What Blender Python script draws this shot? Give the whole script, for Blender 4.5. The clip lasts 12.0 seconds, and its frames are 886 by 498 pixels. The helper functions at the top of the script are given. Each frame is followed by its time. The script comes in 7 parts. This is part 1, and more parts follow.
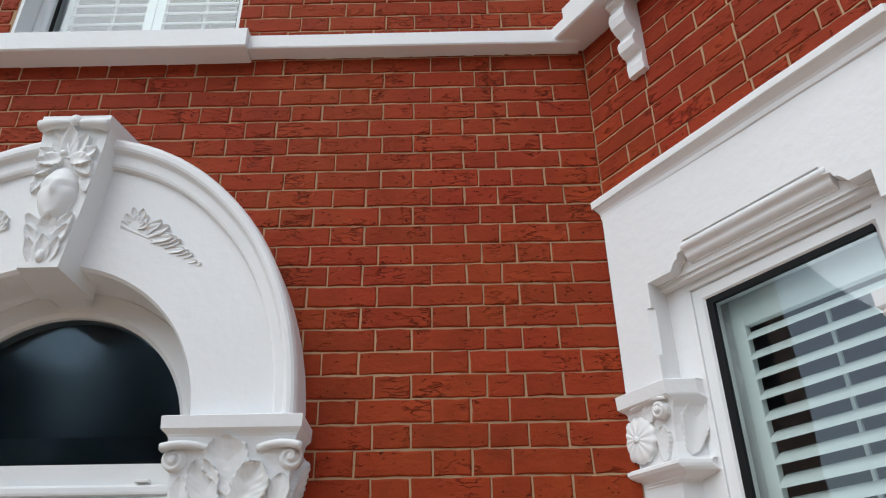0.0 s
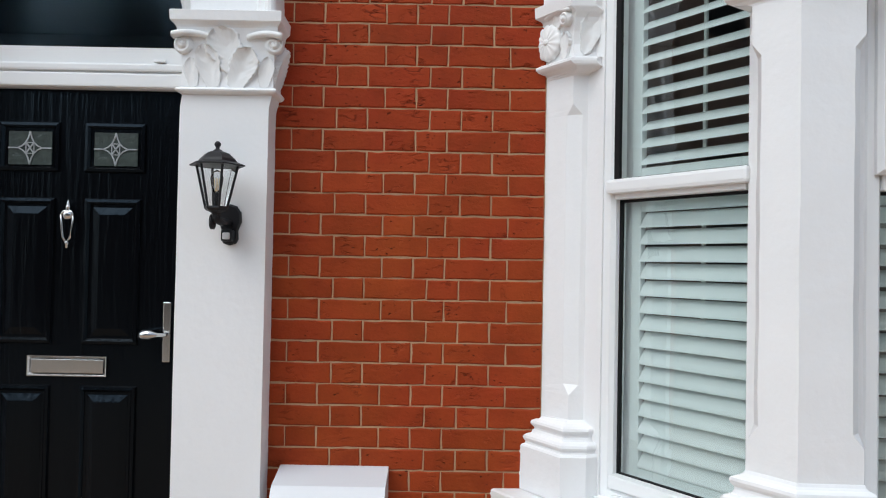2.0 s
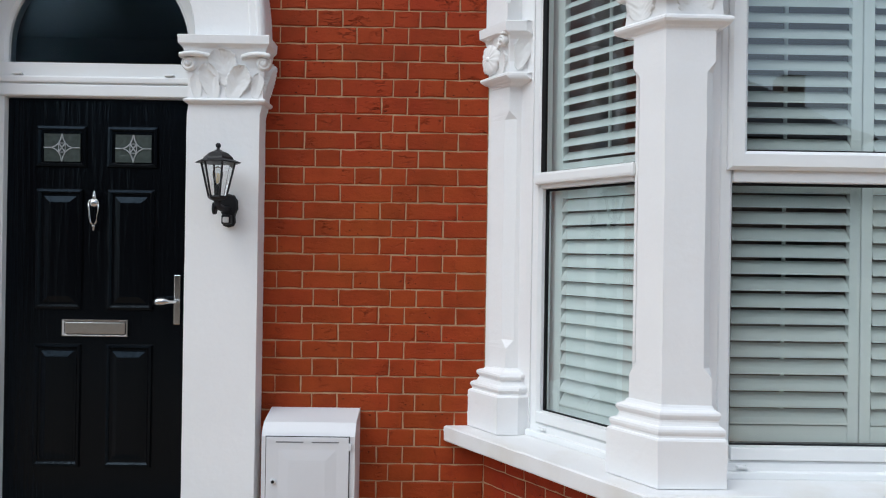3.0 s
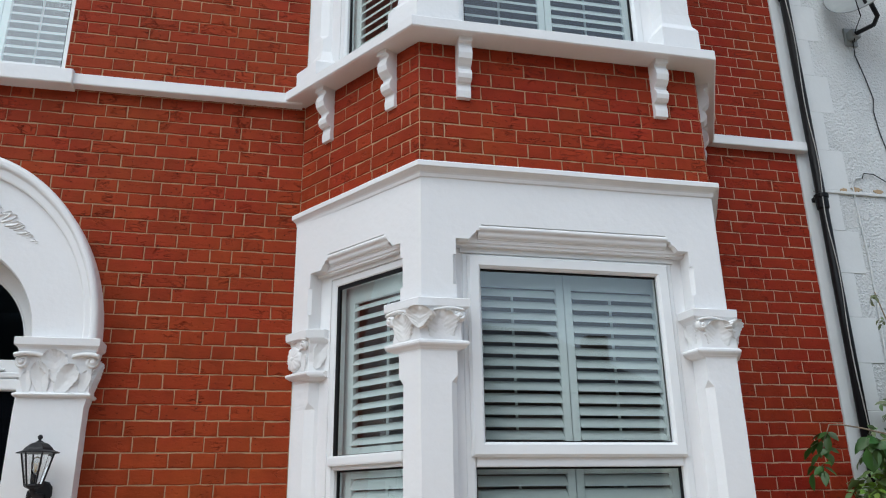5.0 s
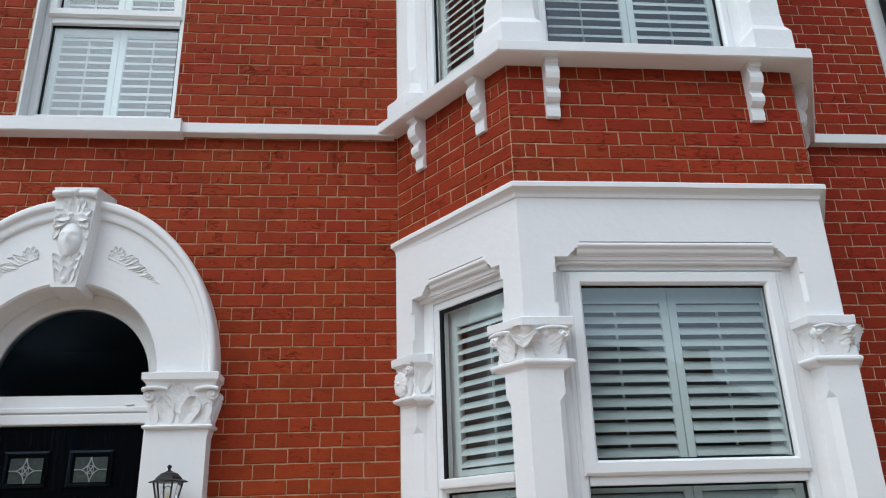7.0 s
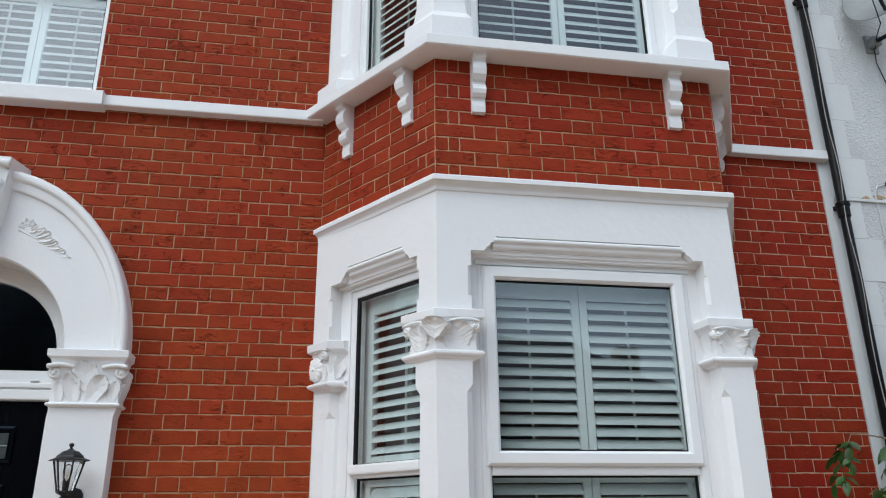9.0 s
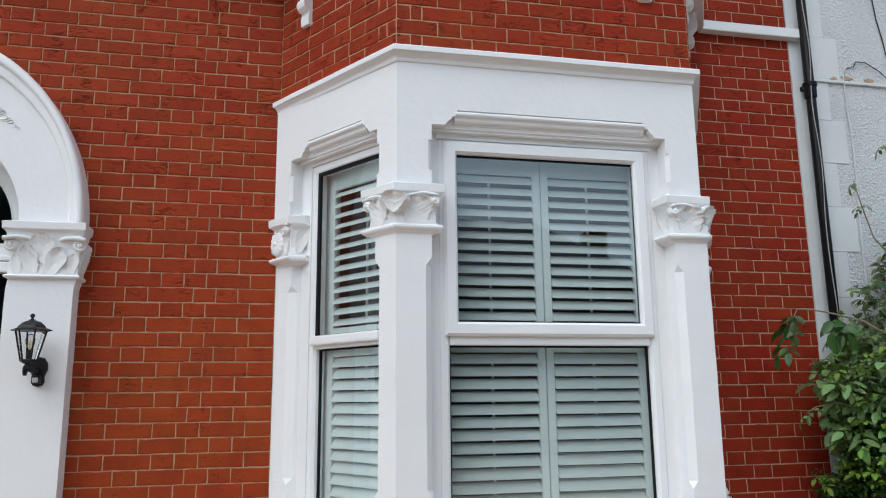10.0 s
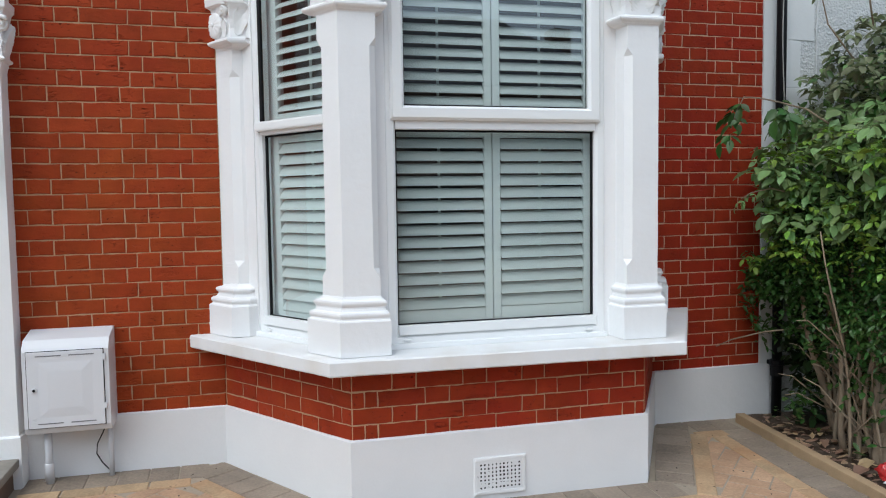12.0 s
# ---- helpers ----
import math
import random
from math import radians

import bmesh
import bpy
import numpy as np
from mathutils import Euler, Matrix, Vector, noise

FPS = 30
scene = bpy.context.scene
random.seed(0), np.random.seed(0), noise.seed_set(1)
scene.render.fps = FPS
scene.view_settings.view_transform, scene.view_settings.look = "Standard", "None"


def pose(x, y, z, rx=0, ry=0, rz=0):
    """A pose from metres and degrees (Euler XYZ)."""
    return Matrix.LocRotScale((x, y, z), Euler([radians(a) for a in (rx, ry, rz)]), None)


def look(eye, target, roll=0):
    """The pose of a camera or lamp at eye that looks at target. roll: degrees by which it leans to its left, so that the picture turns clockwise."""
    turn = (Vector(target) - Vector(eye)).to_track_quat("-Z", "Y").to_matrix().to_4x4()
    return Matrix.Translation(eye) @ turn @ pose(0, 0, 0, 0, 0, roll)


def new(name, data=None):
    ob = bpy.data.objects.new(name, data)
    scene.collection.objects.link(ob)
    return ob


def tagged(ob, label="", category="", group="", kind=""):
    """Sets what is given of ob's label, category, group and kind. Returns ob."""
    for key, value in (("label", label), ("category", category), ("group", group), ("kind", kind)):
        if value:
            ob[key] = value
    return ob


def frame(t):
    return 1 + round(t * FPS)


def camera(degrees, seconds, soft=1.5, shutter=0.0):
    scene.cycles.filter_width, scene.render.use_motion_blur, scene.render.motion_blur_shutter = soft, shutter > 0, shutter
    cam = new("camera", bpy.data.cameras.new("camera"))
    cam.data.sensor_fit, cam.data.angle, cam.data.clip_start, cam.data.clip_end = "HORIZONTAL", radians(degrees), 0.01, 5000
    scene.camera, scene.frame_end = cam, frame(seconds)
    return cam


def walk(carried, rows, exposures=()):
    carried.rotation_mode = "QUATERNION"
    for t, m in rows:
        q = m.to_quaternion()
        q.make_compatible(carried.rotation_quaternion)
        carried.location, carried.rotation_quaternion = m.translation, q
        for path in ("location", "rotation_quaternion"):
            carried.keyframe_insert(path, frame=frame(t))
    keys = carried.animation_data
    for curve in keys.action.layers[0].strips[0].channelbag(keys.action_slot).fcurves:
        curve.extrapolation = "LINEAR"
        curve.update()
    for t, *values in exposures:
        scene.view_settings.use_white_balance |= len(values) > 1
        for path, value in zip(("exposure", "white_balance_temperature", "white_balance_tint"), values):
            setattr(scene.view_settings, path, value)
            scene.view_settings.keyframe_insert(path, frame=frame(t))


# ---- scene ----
cam = camera(60.6, 12.0, soft=1.1)
PATH = [
    (0, (-0.54, -2.215, 1.759), (-0.555, -0.473, 2.742), -0.8),
    (0.5, (-0.516, -2.22, 1.74), (-0.538, -0.456, 2.681), -0.4),
    (1, (-0.462, -2.27, 1.681), (-0.503, -0.407, 2.407), 0.0),
    (1.5, (-0.458, -2.481, 1.563), (-0.481, -0.508, 1.891), 0.5),
    (2, (-0.378, -2.799, 1.524), (-0.374, -0.8, 1.566), 1.1),
    (2.5, (-0.297, -3.101, 1.477), (-0.317, -1.102, 1.438), 0.7),
    (4.5, (-0.047, -4.101, 1.57), (0.272, -2.186, 2.051), 0.5),
    (5, (-0.085, -4.168, 1.585), (0.326, -2.319, 2.227), -0.9),
    (5.5, (-0.117, -4.201, 1.595), (0.309, -2.386, 2.319), -2.0),
    (6, (-0.126, -4.198, 1.565), (0.211, -2.376, 2.317), -2.3),
    (6.5, (-0.148, -4.194, 1.569), (0.038, -2.341, 2.299), -2.0),
    (8.5, (-0.096, -4.238, 1.569), (0.119, -2.368, 2.243), -0.6),
    (9, (-0.027, -4.252, 1.561), (0.303, -2.398, 2.233), -0.6),
    (9.5, (0.017, -4.25, 1.55), (0.409, -2.398, 2.194), -0.8),
    (10, (0.041, -4.24, 1.515), (0.451, -2.32, 1.895), -0.6),
    (10.5, (0.073, -4.225, 1.449), (0.525, -2.278, 1.529), -0.5),
    (11, (0.096, -4.239, 1.443), (0.582, -2.301, 1.36), -0.7),
    (11.5, (0.119, -4.242, 1.423), (0.624, -2.312, 1.287), -0.8),
    (12, (0.12, -4.255, 1.418), (0.625, -2.325, 1.287), -0.8),
]
walk(cam, [(t, look(eye, target, roll)) for t, eye, target, roll in PATH],
     [(0.0, 0.19, 6260, 5), (0.8, 0.27, 6260, 5), (1.5, 0.40, 6260, 5), (2.5, 0.27, 6150, 5), (4.5, 0.24, 6080, 4), (6.0, 0.20, 6060, 4), (8.5, 0.24, 6060, 4), (9.5, 0.26, 6080, 4), (12.0, 0.34, 6080, 4)])

# ---- world and light ----
world = bpy.data.worlds.new("overcast_sky")
scene.world = world
world.use_nodes = True
wn = world.node_tree
sky = wn.nodes.new("ShaderNodeTexSky")
sky.sky_type = 'NISHITA'
sky.sun_disc = False
sky.sun_elevation, sky.sun_rotation = radians(62), radians(215)
sky.air_density, sky.dust_density, sky.ozone_density = 1.0, 2.5, 0.8
veil = wn.nodes.new("ShaderNodeHueSaturation")
veil.inputs["Saturation"].default_value = 0.66
wn.links.new(sky.outputs[0], veil.inputs["Color"])
wn.links.new(veil.outputs[0], wn.nodes["Background"].inputs[0])
wn.nodes["Background"].inputs[1].default_value = 0.15
sun = new("sun", bpy.data.lights.new("sun", 'SUN'))
sun.data.energy, sun.data.angle, sun.data.color = 1.36, radians(66), (0.93, 0.965, 1.0)
sun.matrix_world = look((-5.6, -5.0, 7.4), (0, 0, 1.0))

# ---- materials ----


def mat(name, color, rough=0.6, metal=0.0, spec=0.5):
    m = bpy.data.materials.new(name)
    m.use_nodes = True
    b = m.node_tree.nodes["Principled BSDF"]
    b.inputs["Base Color"].default_value = (*color, 1)
    b.inputs["Roughness"].default_value = rough
    b.inputs["Metallic"].default_value = metal
    b.inputs["Specular IOR Level"].default_value = spec
    return m, m.node_tree, b


def vary(nt, b, base, amount, scale, detail=4, rnd=0.0, island=False, fine=0.0, fine_scale=90.0):
    """Base colour that drifts at a large and a fine scale, and from piece to piece."""
    tc = nt.nodes.new("ShaderNodeNewGeometry")
    n1 = nt.nodes.new("ShaderNodeTexNoise")
    n1.inputs["Scale"].default_value, n1.inputs["Detail"].default_value = scale, detail
    nt.links.new(tc.outputs["Position"], n1.inputs["Vector"])
    n2 = nt.nodes.new("ShaderNodeTexNoise")
    n2.inputs["Scale"].default_value, n2.inputs["Detail"].default_value = fine_scale, 3
    nt.links.new(tc.outputs["Position"], n2.inputs["Vector"])
    hsv = nt.nodes.new("ShaderNodeHueSaturation")
    hsv.inputs["Color"].default_value = (*base, 1)

    def scaled(sock, amt, off):
        k = nt.nodes.new("ShaderNodeMath")
        k.operation = 'MULTIPLY_ADD'
        nt.links.new(sock, k.inputs[0])
        k.inputs[1].default_value, k.inputs[2].default_value = amt, off
        return k.outputs[0]

    v = scaled(n1.outputs["Fac"], 2 * amount, 1 - amount)
    if fine:
        f2 = scaled(n2.outputs["Fac"], 2 * fine, -fine)
        a = nt.nodes.new("ShaderNodeMath")
        nt.links.new(v, a.inputs[0])
        nt.links.new(f2, a.inputs[1])
        v = a.outputs[0]
    if rnd:
        src = tc.outputs["Random Per Island"] if island else nt.nodes.new("ShaderNodeObjectInfo").outputs["Random"]
        r = scaled(src, 2 * rnd, -rnd)
        a = nt.nodes.new("ShaderNodeMath")
        nt.links.new(v, a.inputs[0])
        nt.links.new(r, a.inputs[1])
        v = a.outputs[0]
    nt.links.new(v, hsv.inputs["Value"])
    nt.links.new(hsv.outputs[0], b.inputs["Base Color"])
    return tc, n1, n2, hsv


def bump(nt, b, sock, strength, dist):
    bp = nt.nodes.new("ShaderNodeBump")
    bp.inputs["Strength"].default_value, bp.inputs["Distance"].default_value = strength, dist
    nt.links.new(sock, bp.inputs["Height"])
    if b.inputs["Normal"].links:
        nt.links.new(b.inputs["Normal"].links[0].from_socket, bp.inputs["Normal"])
    nt.links.new(bp.outputs[0], b.inputs["Normal"])
    return bp


def ramp(nt, sock, a, bb):
    r = nt.nodes.new("ShaderNodeMapRange")
    r.inputs[1].default_value, r.inputs[2].default_value = a, bb
    nt.links.new(sock, r.inputs[0])
    return r.outputs[0]


def tex_noise(nt, geo, scale, detail=4, stretch=None):
    n = nt.nodes.new("ShaderNodeTexNoise")
    n.inputs["Scale"].default_value, n.inputs["Detail"].default_value = scale, detail
    src = geo.outputs["Position"]
    if stretch:
        mp = nt.nodes.new("ShaderNodeMapping")
        mp.inputs["Scale"].default_value = stretch
        nt.links.new(src, mp.inputs["Vector"])
        src = mp.outputs[0]
    nt.links.new(src, n.inputs["Vector"])
    return n


def brick_material(name, island):
    m, nt, b = mat(name, (0.3, 0.05, 0.028), 0.66, 0, 0.1)
    geo, n1, n2, hsv = vary(nt, b, (0.274, 0.0350, 0.0118), 0.36, 7, 5, 0.10, island, 0.12, 160)
    bump(nt, b, n2.outputs["Fac"], 0.5, 0.002)
    lumps = tex_noise(nt, geo, 1.0, 3, (34, 34, 58))
    bump(nt, b, lumps.outputs["Fac"], 0.4, 0.008)
    creases = tex_noise(nt, geo, 1.0, 6, (22, 22, 60))
    where = tex_noise(nt, geo, 9.0, 2)
    both = nt.nodes.new("ShaderNodeMath")
    both.operation = 'MAXIMUM'
    nt.links.new(ramp(nt, creases.outputs["Fac"], 0.37, 0.45), both.inputs[0])
    nt.links.new(ramp(nt, where.outputs["Fac"], 0.68, 0.54), both.inputs[1])
    bump(nt, b, both.outputs[0], 0.9, 0.007)
    # pits and short slits left by the moulding of the clay
    warp = nt.nodes.new("ShaderNodeMixRGB")
    warp.inputs[0].default_value = 0.035
    jitter = tex_noise(nt, geo, 24, 2)
    nt.links.new(geo.outputs["Position"], warp.inputs[1])
    nt.links.new(jitter.outputs["Color"], warp.inputs[2])
    mp = nt.nodes.new("ShaderNodeMapping")
    mp.inputs["Rotation"].default_value = (0, 0.35, 0)
    mp.inputs["Scale"].default_value = (38, 38, 84)
    nt.links.new(warp.outputs[0], mp.inputs["Vector"])
    v = nt.nodes.new("ShaderNodeTexVoronoi")
    v.inputs["Scale"].default_value = 1.0
    nt.links.new(mp.outputs[0], v.inputs["Vector"])
    patch = tex_noise(nt, geo, 13.0, 1)
    hole = nt.nodes.new("ShaderNodeMath")
    hole.operation = 'MAXIMUM'
    nt.links.new(ramp(nt, v.outputs["Distance"], 0.11, 0.20), hole.inputs[0])
    low = nt.nodes.new("ShaderNodeSeparateXYZ")
    nt.links.new(geo.outputs["Position"], low.inputs[0])
    rise = nt.nodes.new("ShaderNodeMapRange")
    rise.inputs[1].default_value, rise.inputs[2].default_value = 1.6, 3.2
    rise.inputs[3].default_value, rise.inputs[4].default_value = -0.09, 0.01
    nt.links.new(low.outputs[2], rise.inputs[0])
    amount = nt.nodes.new("ShaderNodeMath")
    nt.links.new(patch.outputs["Fac"], amount.inputs[0])
    nt.links.new(rise.outputs[0], amount.inputs[1])
    nt.links.new(ramp(nt, amount.outputs[0], 0.56, 0.48), hole.inputs[1])
    # drag creases: thin winding lines across some bricks
    drag = tex_noise(nt, geo, 1.0, 3, (13, 13, 44))
    off = nt.nodes.new("ShaderNodeMath")
    off.operation = 'SUBTRACT'
    off.inputs[1].default_value = 0.5
    nt.links.new(drag.outputs["Fac"], off.inputs[0])
    ridge = nt.nodes.new("ShaderNodeMath")
    ridge.operation = 'ABSOLUTE'
    nt.links.new(off.outputs[0], ridge.inputs[0])
    some = tex_noise(nt, geo, 7.0, 2)
    line = nt.nodes.new("ShaderNodeMath")
    line.operation = 'MAXIMUM'
    nt.links.new(ramp(nt, ridge.outputs[0], 0.006, 0.032), line.inputs[0])
    few = nt.nodes.new("ShaderNodeMath")
    nt.links.new(some.outputs["Fac"], few.inputs[0])
    nt.links.new(rise.outputs[0], few.inputs[1])
    nt.links.new(ramp(nt, few.outputs[0], 0.63, 0.54), line.inputs[1])
    bump(nt, b, line.outputs[0], 1.0, 0.009)
    bump(nt, b, hole.outputs[0], 1.0, 0.008)
    # darkens pits and slits, their cavity shade put into the brick colour
    pit_dark = nt.nodes.new("ShaderNodeMixRGB")
    pit_dark.blend_type = 'MULTIPLY'
    pit_dark.inputs[0].default_value = 1.0
    shade = nt.nodes.new("ShaderNodeMapRange")
    shade.inputs[3].default_value = 0.32
    slit = nt.nodes.new("ShaderNodeMath")
    slit.operation = 'MULTIPLY'
    part_line = nt.nodes.new("ShaderNodeMapRange")
    part_line.inputs[3].default_value = 0.55
    nt.links.new(line.outputs[0], part_line.inputs[0])
    nt.links.new(hole.outputs[0], slit.inputs[0])
    nt.links.new(part_line.outputs[0], slit.inputs[1])
    nt.links.new(slit.outputs[0], shade.inputs[0])
    nt.links.new(hsv.outputs[0], pit_dark.inputs[1])
    nt.links.new(shade.outputs[0], pit_dark.inputs[2])
    nt.links.new(pit_dark.outputs[0], b.inputs["Base Color"])
    # hue drifts towards orange and plum
    drift = tex_noise(nt, geo, 2.6, 3)
    h = nt.nodes.new("ShaderNodeMapRange")
    h.inputs[1].default_value, h.inputs[2].default_value = 0.3, 0.7
    h.inputs[3].default_value, h.inputs[4].default_value = 0.496, 0.505
    nt.links.new(drift.outputs["Fac"], h.inputs[0])
    # deeper red towards the wall beyond the bay: its shade put into the hue
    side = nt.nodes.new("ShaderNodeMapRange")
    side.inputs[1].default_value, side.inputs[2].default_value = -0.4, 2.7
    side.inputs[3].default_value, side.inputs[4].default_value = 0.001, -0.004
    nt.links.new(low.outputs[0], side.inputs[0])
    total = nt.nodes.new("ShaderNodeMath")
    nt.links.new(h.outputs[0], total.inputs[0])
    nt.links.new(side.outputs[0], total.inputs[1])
    # warm ground bounce put into the hue: more orange low down beside the door
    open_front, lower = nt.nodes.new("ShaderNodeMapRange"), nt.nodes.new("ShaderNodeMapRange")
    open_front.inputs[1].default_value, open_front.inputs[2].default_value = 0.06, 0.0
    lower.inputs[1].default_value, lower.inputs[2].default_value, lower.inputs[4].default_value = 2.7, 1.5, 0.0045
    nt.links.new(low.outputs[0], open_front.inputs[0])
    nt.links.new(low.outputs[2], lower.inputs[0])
    # adds that bounce tint to the hue drift
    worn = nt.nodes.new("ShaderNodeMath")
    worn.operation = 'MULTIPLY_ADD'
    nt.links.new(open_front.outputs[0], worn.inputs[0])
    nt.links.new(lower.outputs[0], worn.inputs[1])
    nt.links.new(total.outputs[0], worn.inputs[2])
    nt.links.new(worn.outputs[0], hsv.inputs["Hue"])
    return m


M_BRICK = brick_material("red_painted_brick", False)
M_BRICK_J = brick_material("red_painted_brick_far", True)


def pointing(name, base):
    m, nt, b = mat(name, base, 0.9, 0, 0.2)
    g, n1, n2, h = vary(nt, b, base, 0.4, 1.6, 6, 0, False, 0.16, 140)
    bump(nt, b, n2.outputs["Fac"], 0.4, 0.002)
    return m


M_MORTAR = pointing("tan_pointing", (0.415, 0.262, 0.152))
M_MORTAR_PALE = pointing("pale_pointing", (0.50, 0.325, 0.215))


def white_material(name, base, rough, amount, lumps=0.0015):
    m, nt, b = mat(name, base, rough, 0, 0.4)
    geo, n1, n2, hsv = vary(nt, b, base, amount, 3.5, 5, 0, False, amount * 0.4, 120)
    lump = tex_noise(nt, geo, 26, 5)
    bump(nt, b, lump.outputs["Fac"], 0.5, lumps)
    bump(nt, b, n2.outputs["Fac"], 0.15, 0.0006)
    return m


def dirty_white(name, base, stain):
    """White paint with beige grime lying in irregular patches."""
    m = white_material(name, base, 0.5, 0.05, 0.003)
    nt = m.node_tree
    b = nt.nodes["Principled BSDF"]
    clean = b.inputs["Base Color"].links[0].from_socket
    geo = nt.nodes.new("ShaderNodeNewGeometry")
    fac = nt.nodes.new("ShaderNodeMapRange")
    fac.inputs[1].default_value, fac.inputs[2].default_value, fac.inputs[4].default_value = 0.48, 0.74, 0.45
    nt.links.new(tex_noise(nt, geo, 4.5, 7, (1, 1, 0.5)).outputs["Fac"], fac.inputs[0])
    mx = nt.nodes.new("ShaderNodeMixRGB")
    mx.inputs[2].default_value = (*stain, 1)
    nt.links.new(fac.outputs[0], mx.inputs[0])
    nt.links.new(clean, mx.inputs[1])
    nt.links.new(mx.outputs[0], b.inputs["Base Color"])
    return m


M_WHITE = white_material("white_masonry_paint", (0.80, 0.80, 0.80), 0.42, 0.035, 0.004)
M_PLINTH = white_material("white_plinth_paint", (0.74, 0.74, 0.745), 0.55, 0.06, 0.003)
M_SILL = dirty_white("white_sill_paint", (0.74, 0.74, 0.74), (0.60, 0.55, 0.47))
M_CARVE = white_material("white_painted_carving", (0.80, 0.80, 0.79), 0.45, 0.04, 0.002)
M_UPVC = white_material("white_upvc", (0.80, 0.81, 0.81), 0.28, 0.012, 0.0004)
M_SHUT = white_material("white_shutter_paint", (0.88, 0.905, 0.895), 0.4, 0.015, 0.0003)
M_METER = white_material("white_meter_box_plastic", (0.64, 0.645, 0.665), 0.35, 0.03, 0.0006)
M_GASKET, nt, b = mat("black_rubber_gasket", (0.006, 0.006, 0.007), 0.6, 0, 0.2)
# the rooms' dimness put into a dark plaster, for dark gaps between louvres
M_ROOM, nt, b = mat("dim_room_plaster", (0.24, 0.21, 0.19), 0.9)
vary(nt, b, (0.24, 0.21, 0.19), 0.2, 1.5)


def glass_material(name, tint, ior, rough=0.0, gloss=(1, 1, 1), ripple=0.004):
    m = bpy.data.materials.new(name)
    m.use_nodes = True
    nt = m.node_tree
    nt.nodes.clear()
    out = nt.nodes.new("ShaderNodeOutputMaterial")
    mix = nt.nodes.new("ShaderNodeMixShader")
    tr = nt.nodes.new("ShaderNodeBsdfTransparent")
    tr.inputs[0].default_value = (*tint, 1)
    gl = nt.nodes.new("ShaderNodeBsdfGlossy")
    gl.inputs["Roughness"].default_value = rough
    gl.inputs["Color"].default_value = (*gloss, 1)
    fr = nt.nodes.new("ShaderNodeFresnel")
    fr.inputs[0].default_value = ior
    geo = nt.nodes.new("ShaderNodeNewGeometry")
    wav = nt.nodes.new("ShaderNodeTexNoise")
    wav.inputs["Scale"].default_value = 2.2
    nt.links.new(geo.outputs["Position"], wav.inputs["Vector"])
    bp = nt.nodes.new("ShaderNodeBump")
    bp.inputs["Strength"].default_value, bp.inputs["Distance"].default_value = 0.25, ripple
    nt.links.new(wav.outputs["Fac"], bp.inputs["Height"])
    nt.links.new(bp.outputs[0], gl.inputs["Normal"])
    nt.links.new(fr.outputs[0], mix.inputs[0])
    nt.links.new(tr.outputs[0], mix.inputs[1])
    nt.links.new(gl.outputs[0], mix.inputs[2])
    nt.links.new(mix.outputs[0], out.inputs[0])
    return m


M_GLASS = glass_material("window_glass", (0.93, 1.0, 0.975), 2.1, 0.0, (0.96, 0.985, 1.0))
M_FAN = glass_material("fanlight_glass", (0.72, 0.84, 0.88), 1.6, 0.10, (0.46, 0.61, 0.75), 0.025)

# ---- mesh helpers ----


def root(name, label, category, kind="", group="", at=(0, 0, 0)):
    ob = new(name)
    ob.empty_display_size = 0.05
    ob.location = at
    return tagged(ob, label, category, group, kind)


def part(name, bm, material, parent, label="", smooth=False, recalc=True):
    me = bpy.data.meshes.new(name)
    if recalc:
        bmesh.ops.recalc_face_normals(bm, faces=bm.faces[:])
    bm.to_mesh(me)
    bm.free()
    me.materials.append(material)
    if smooth:
        for p in me.polygons:
            p.use_smooth = True
    ob = new(name, me)
    if parent is not None:
        ob.parent = parent
        ob.matrix_parent_inverse = Matrix.Identity(4)
        ob.location = -Vector(parent.location) if parent.parent is None else -Vector(parent.location) - Vector(parent.parent.location)
        if parent.type == 'MESH':
            ob.location = (0, 0, 0)
    if label:
        ob["label"] = label
    return ob


def setting(name, bm, material, label, category):
    return tagged(part(name, bm, material, None), label, category, "", "structure")


def box(bm, x0, x1, y0, y1, z0, z1, bevel=0.0, m=None):
    vs = [bm.verts.new((x, y, z)) for z in (z0, z1) for y in (y0, y1) for x in (x0, x1)]
    fs = [bm.faces.new([vs[i] for i in q]) for q in ((0, 2, 3, 1), (4, 5, 7, 6), (0, 1, 5, 4), (2, 6, 7, 3), (1, 3, 7, 5), (0, 4, 6, 2))]
    made = vs
    if bevel:
        es = list({e for f in fs for e in f.edges})
        r = bmesh.ops.bevel(bm, geom=es, offset=bevel, segments=2, affect='EDGES', profile=0.6)
        made = list({v for f in r["faces"] for v in f.verts} | {v for v in vs if v.is_valid})
    if m is not None:
        bmesh.ops.transform(bm, matrix=m, verts=made)
    return made


def prism(bm, pts, z0, z1, bevel=0.0):
    lo = [bm.verts.new((x, y, z0)) for x, y in pts]
    hi = [bm.verts.new((x, y, z1)) for x, y in pts]
    n = len(pts)
    fs = [bm.faces.new(lo[::-1]), bm.faces.new(hi)]
    fs += [bm.faces.new((lo[i], lo[(i + 1) % n], hi[(i + 1) % n], hi[i])) for i in range(n)]
    if bevel:
        bmesh.ops.bevel(bm, geom=list({e for f in fs for e in f.edges}), offset=bevel, segments=2, affect='EDGES', profile=0.6)


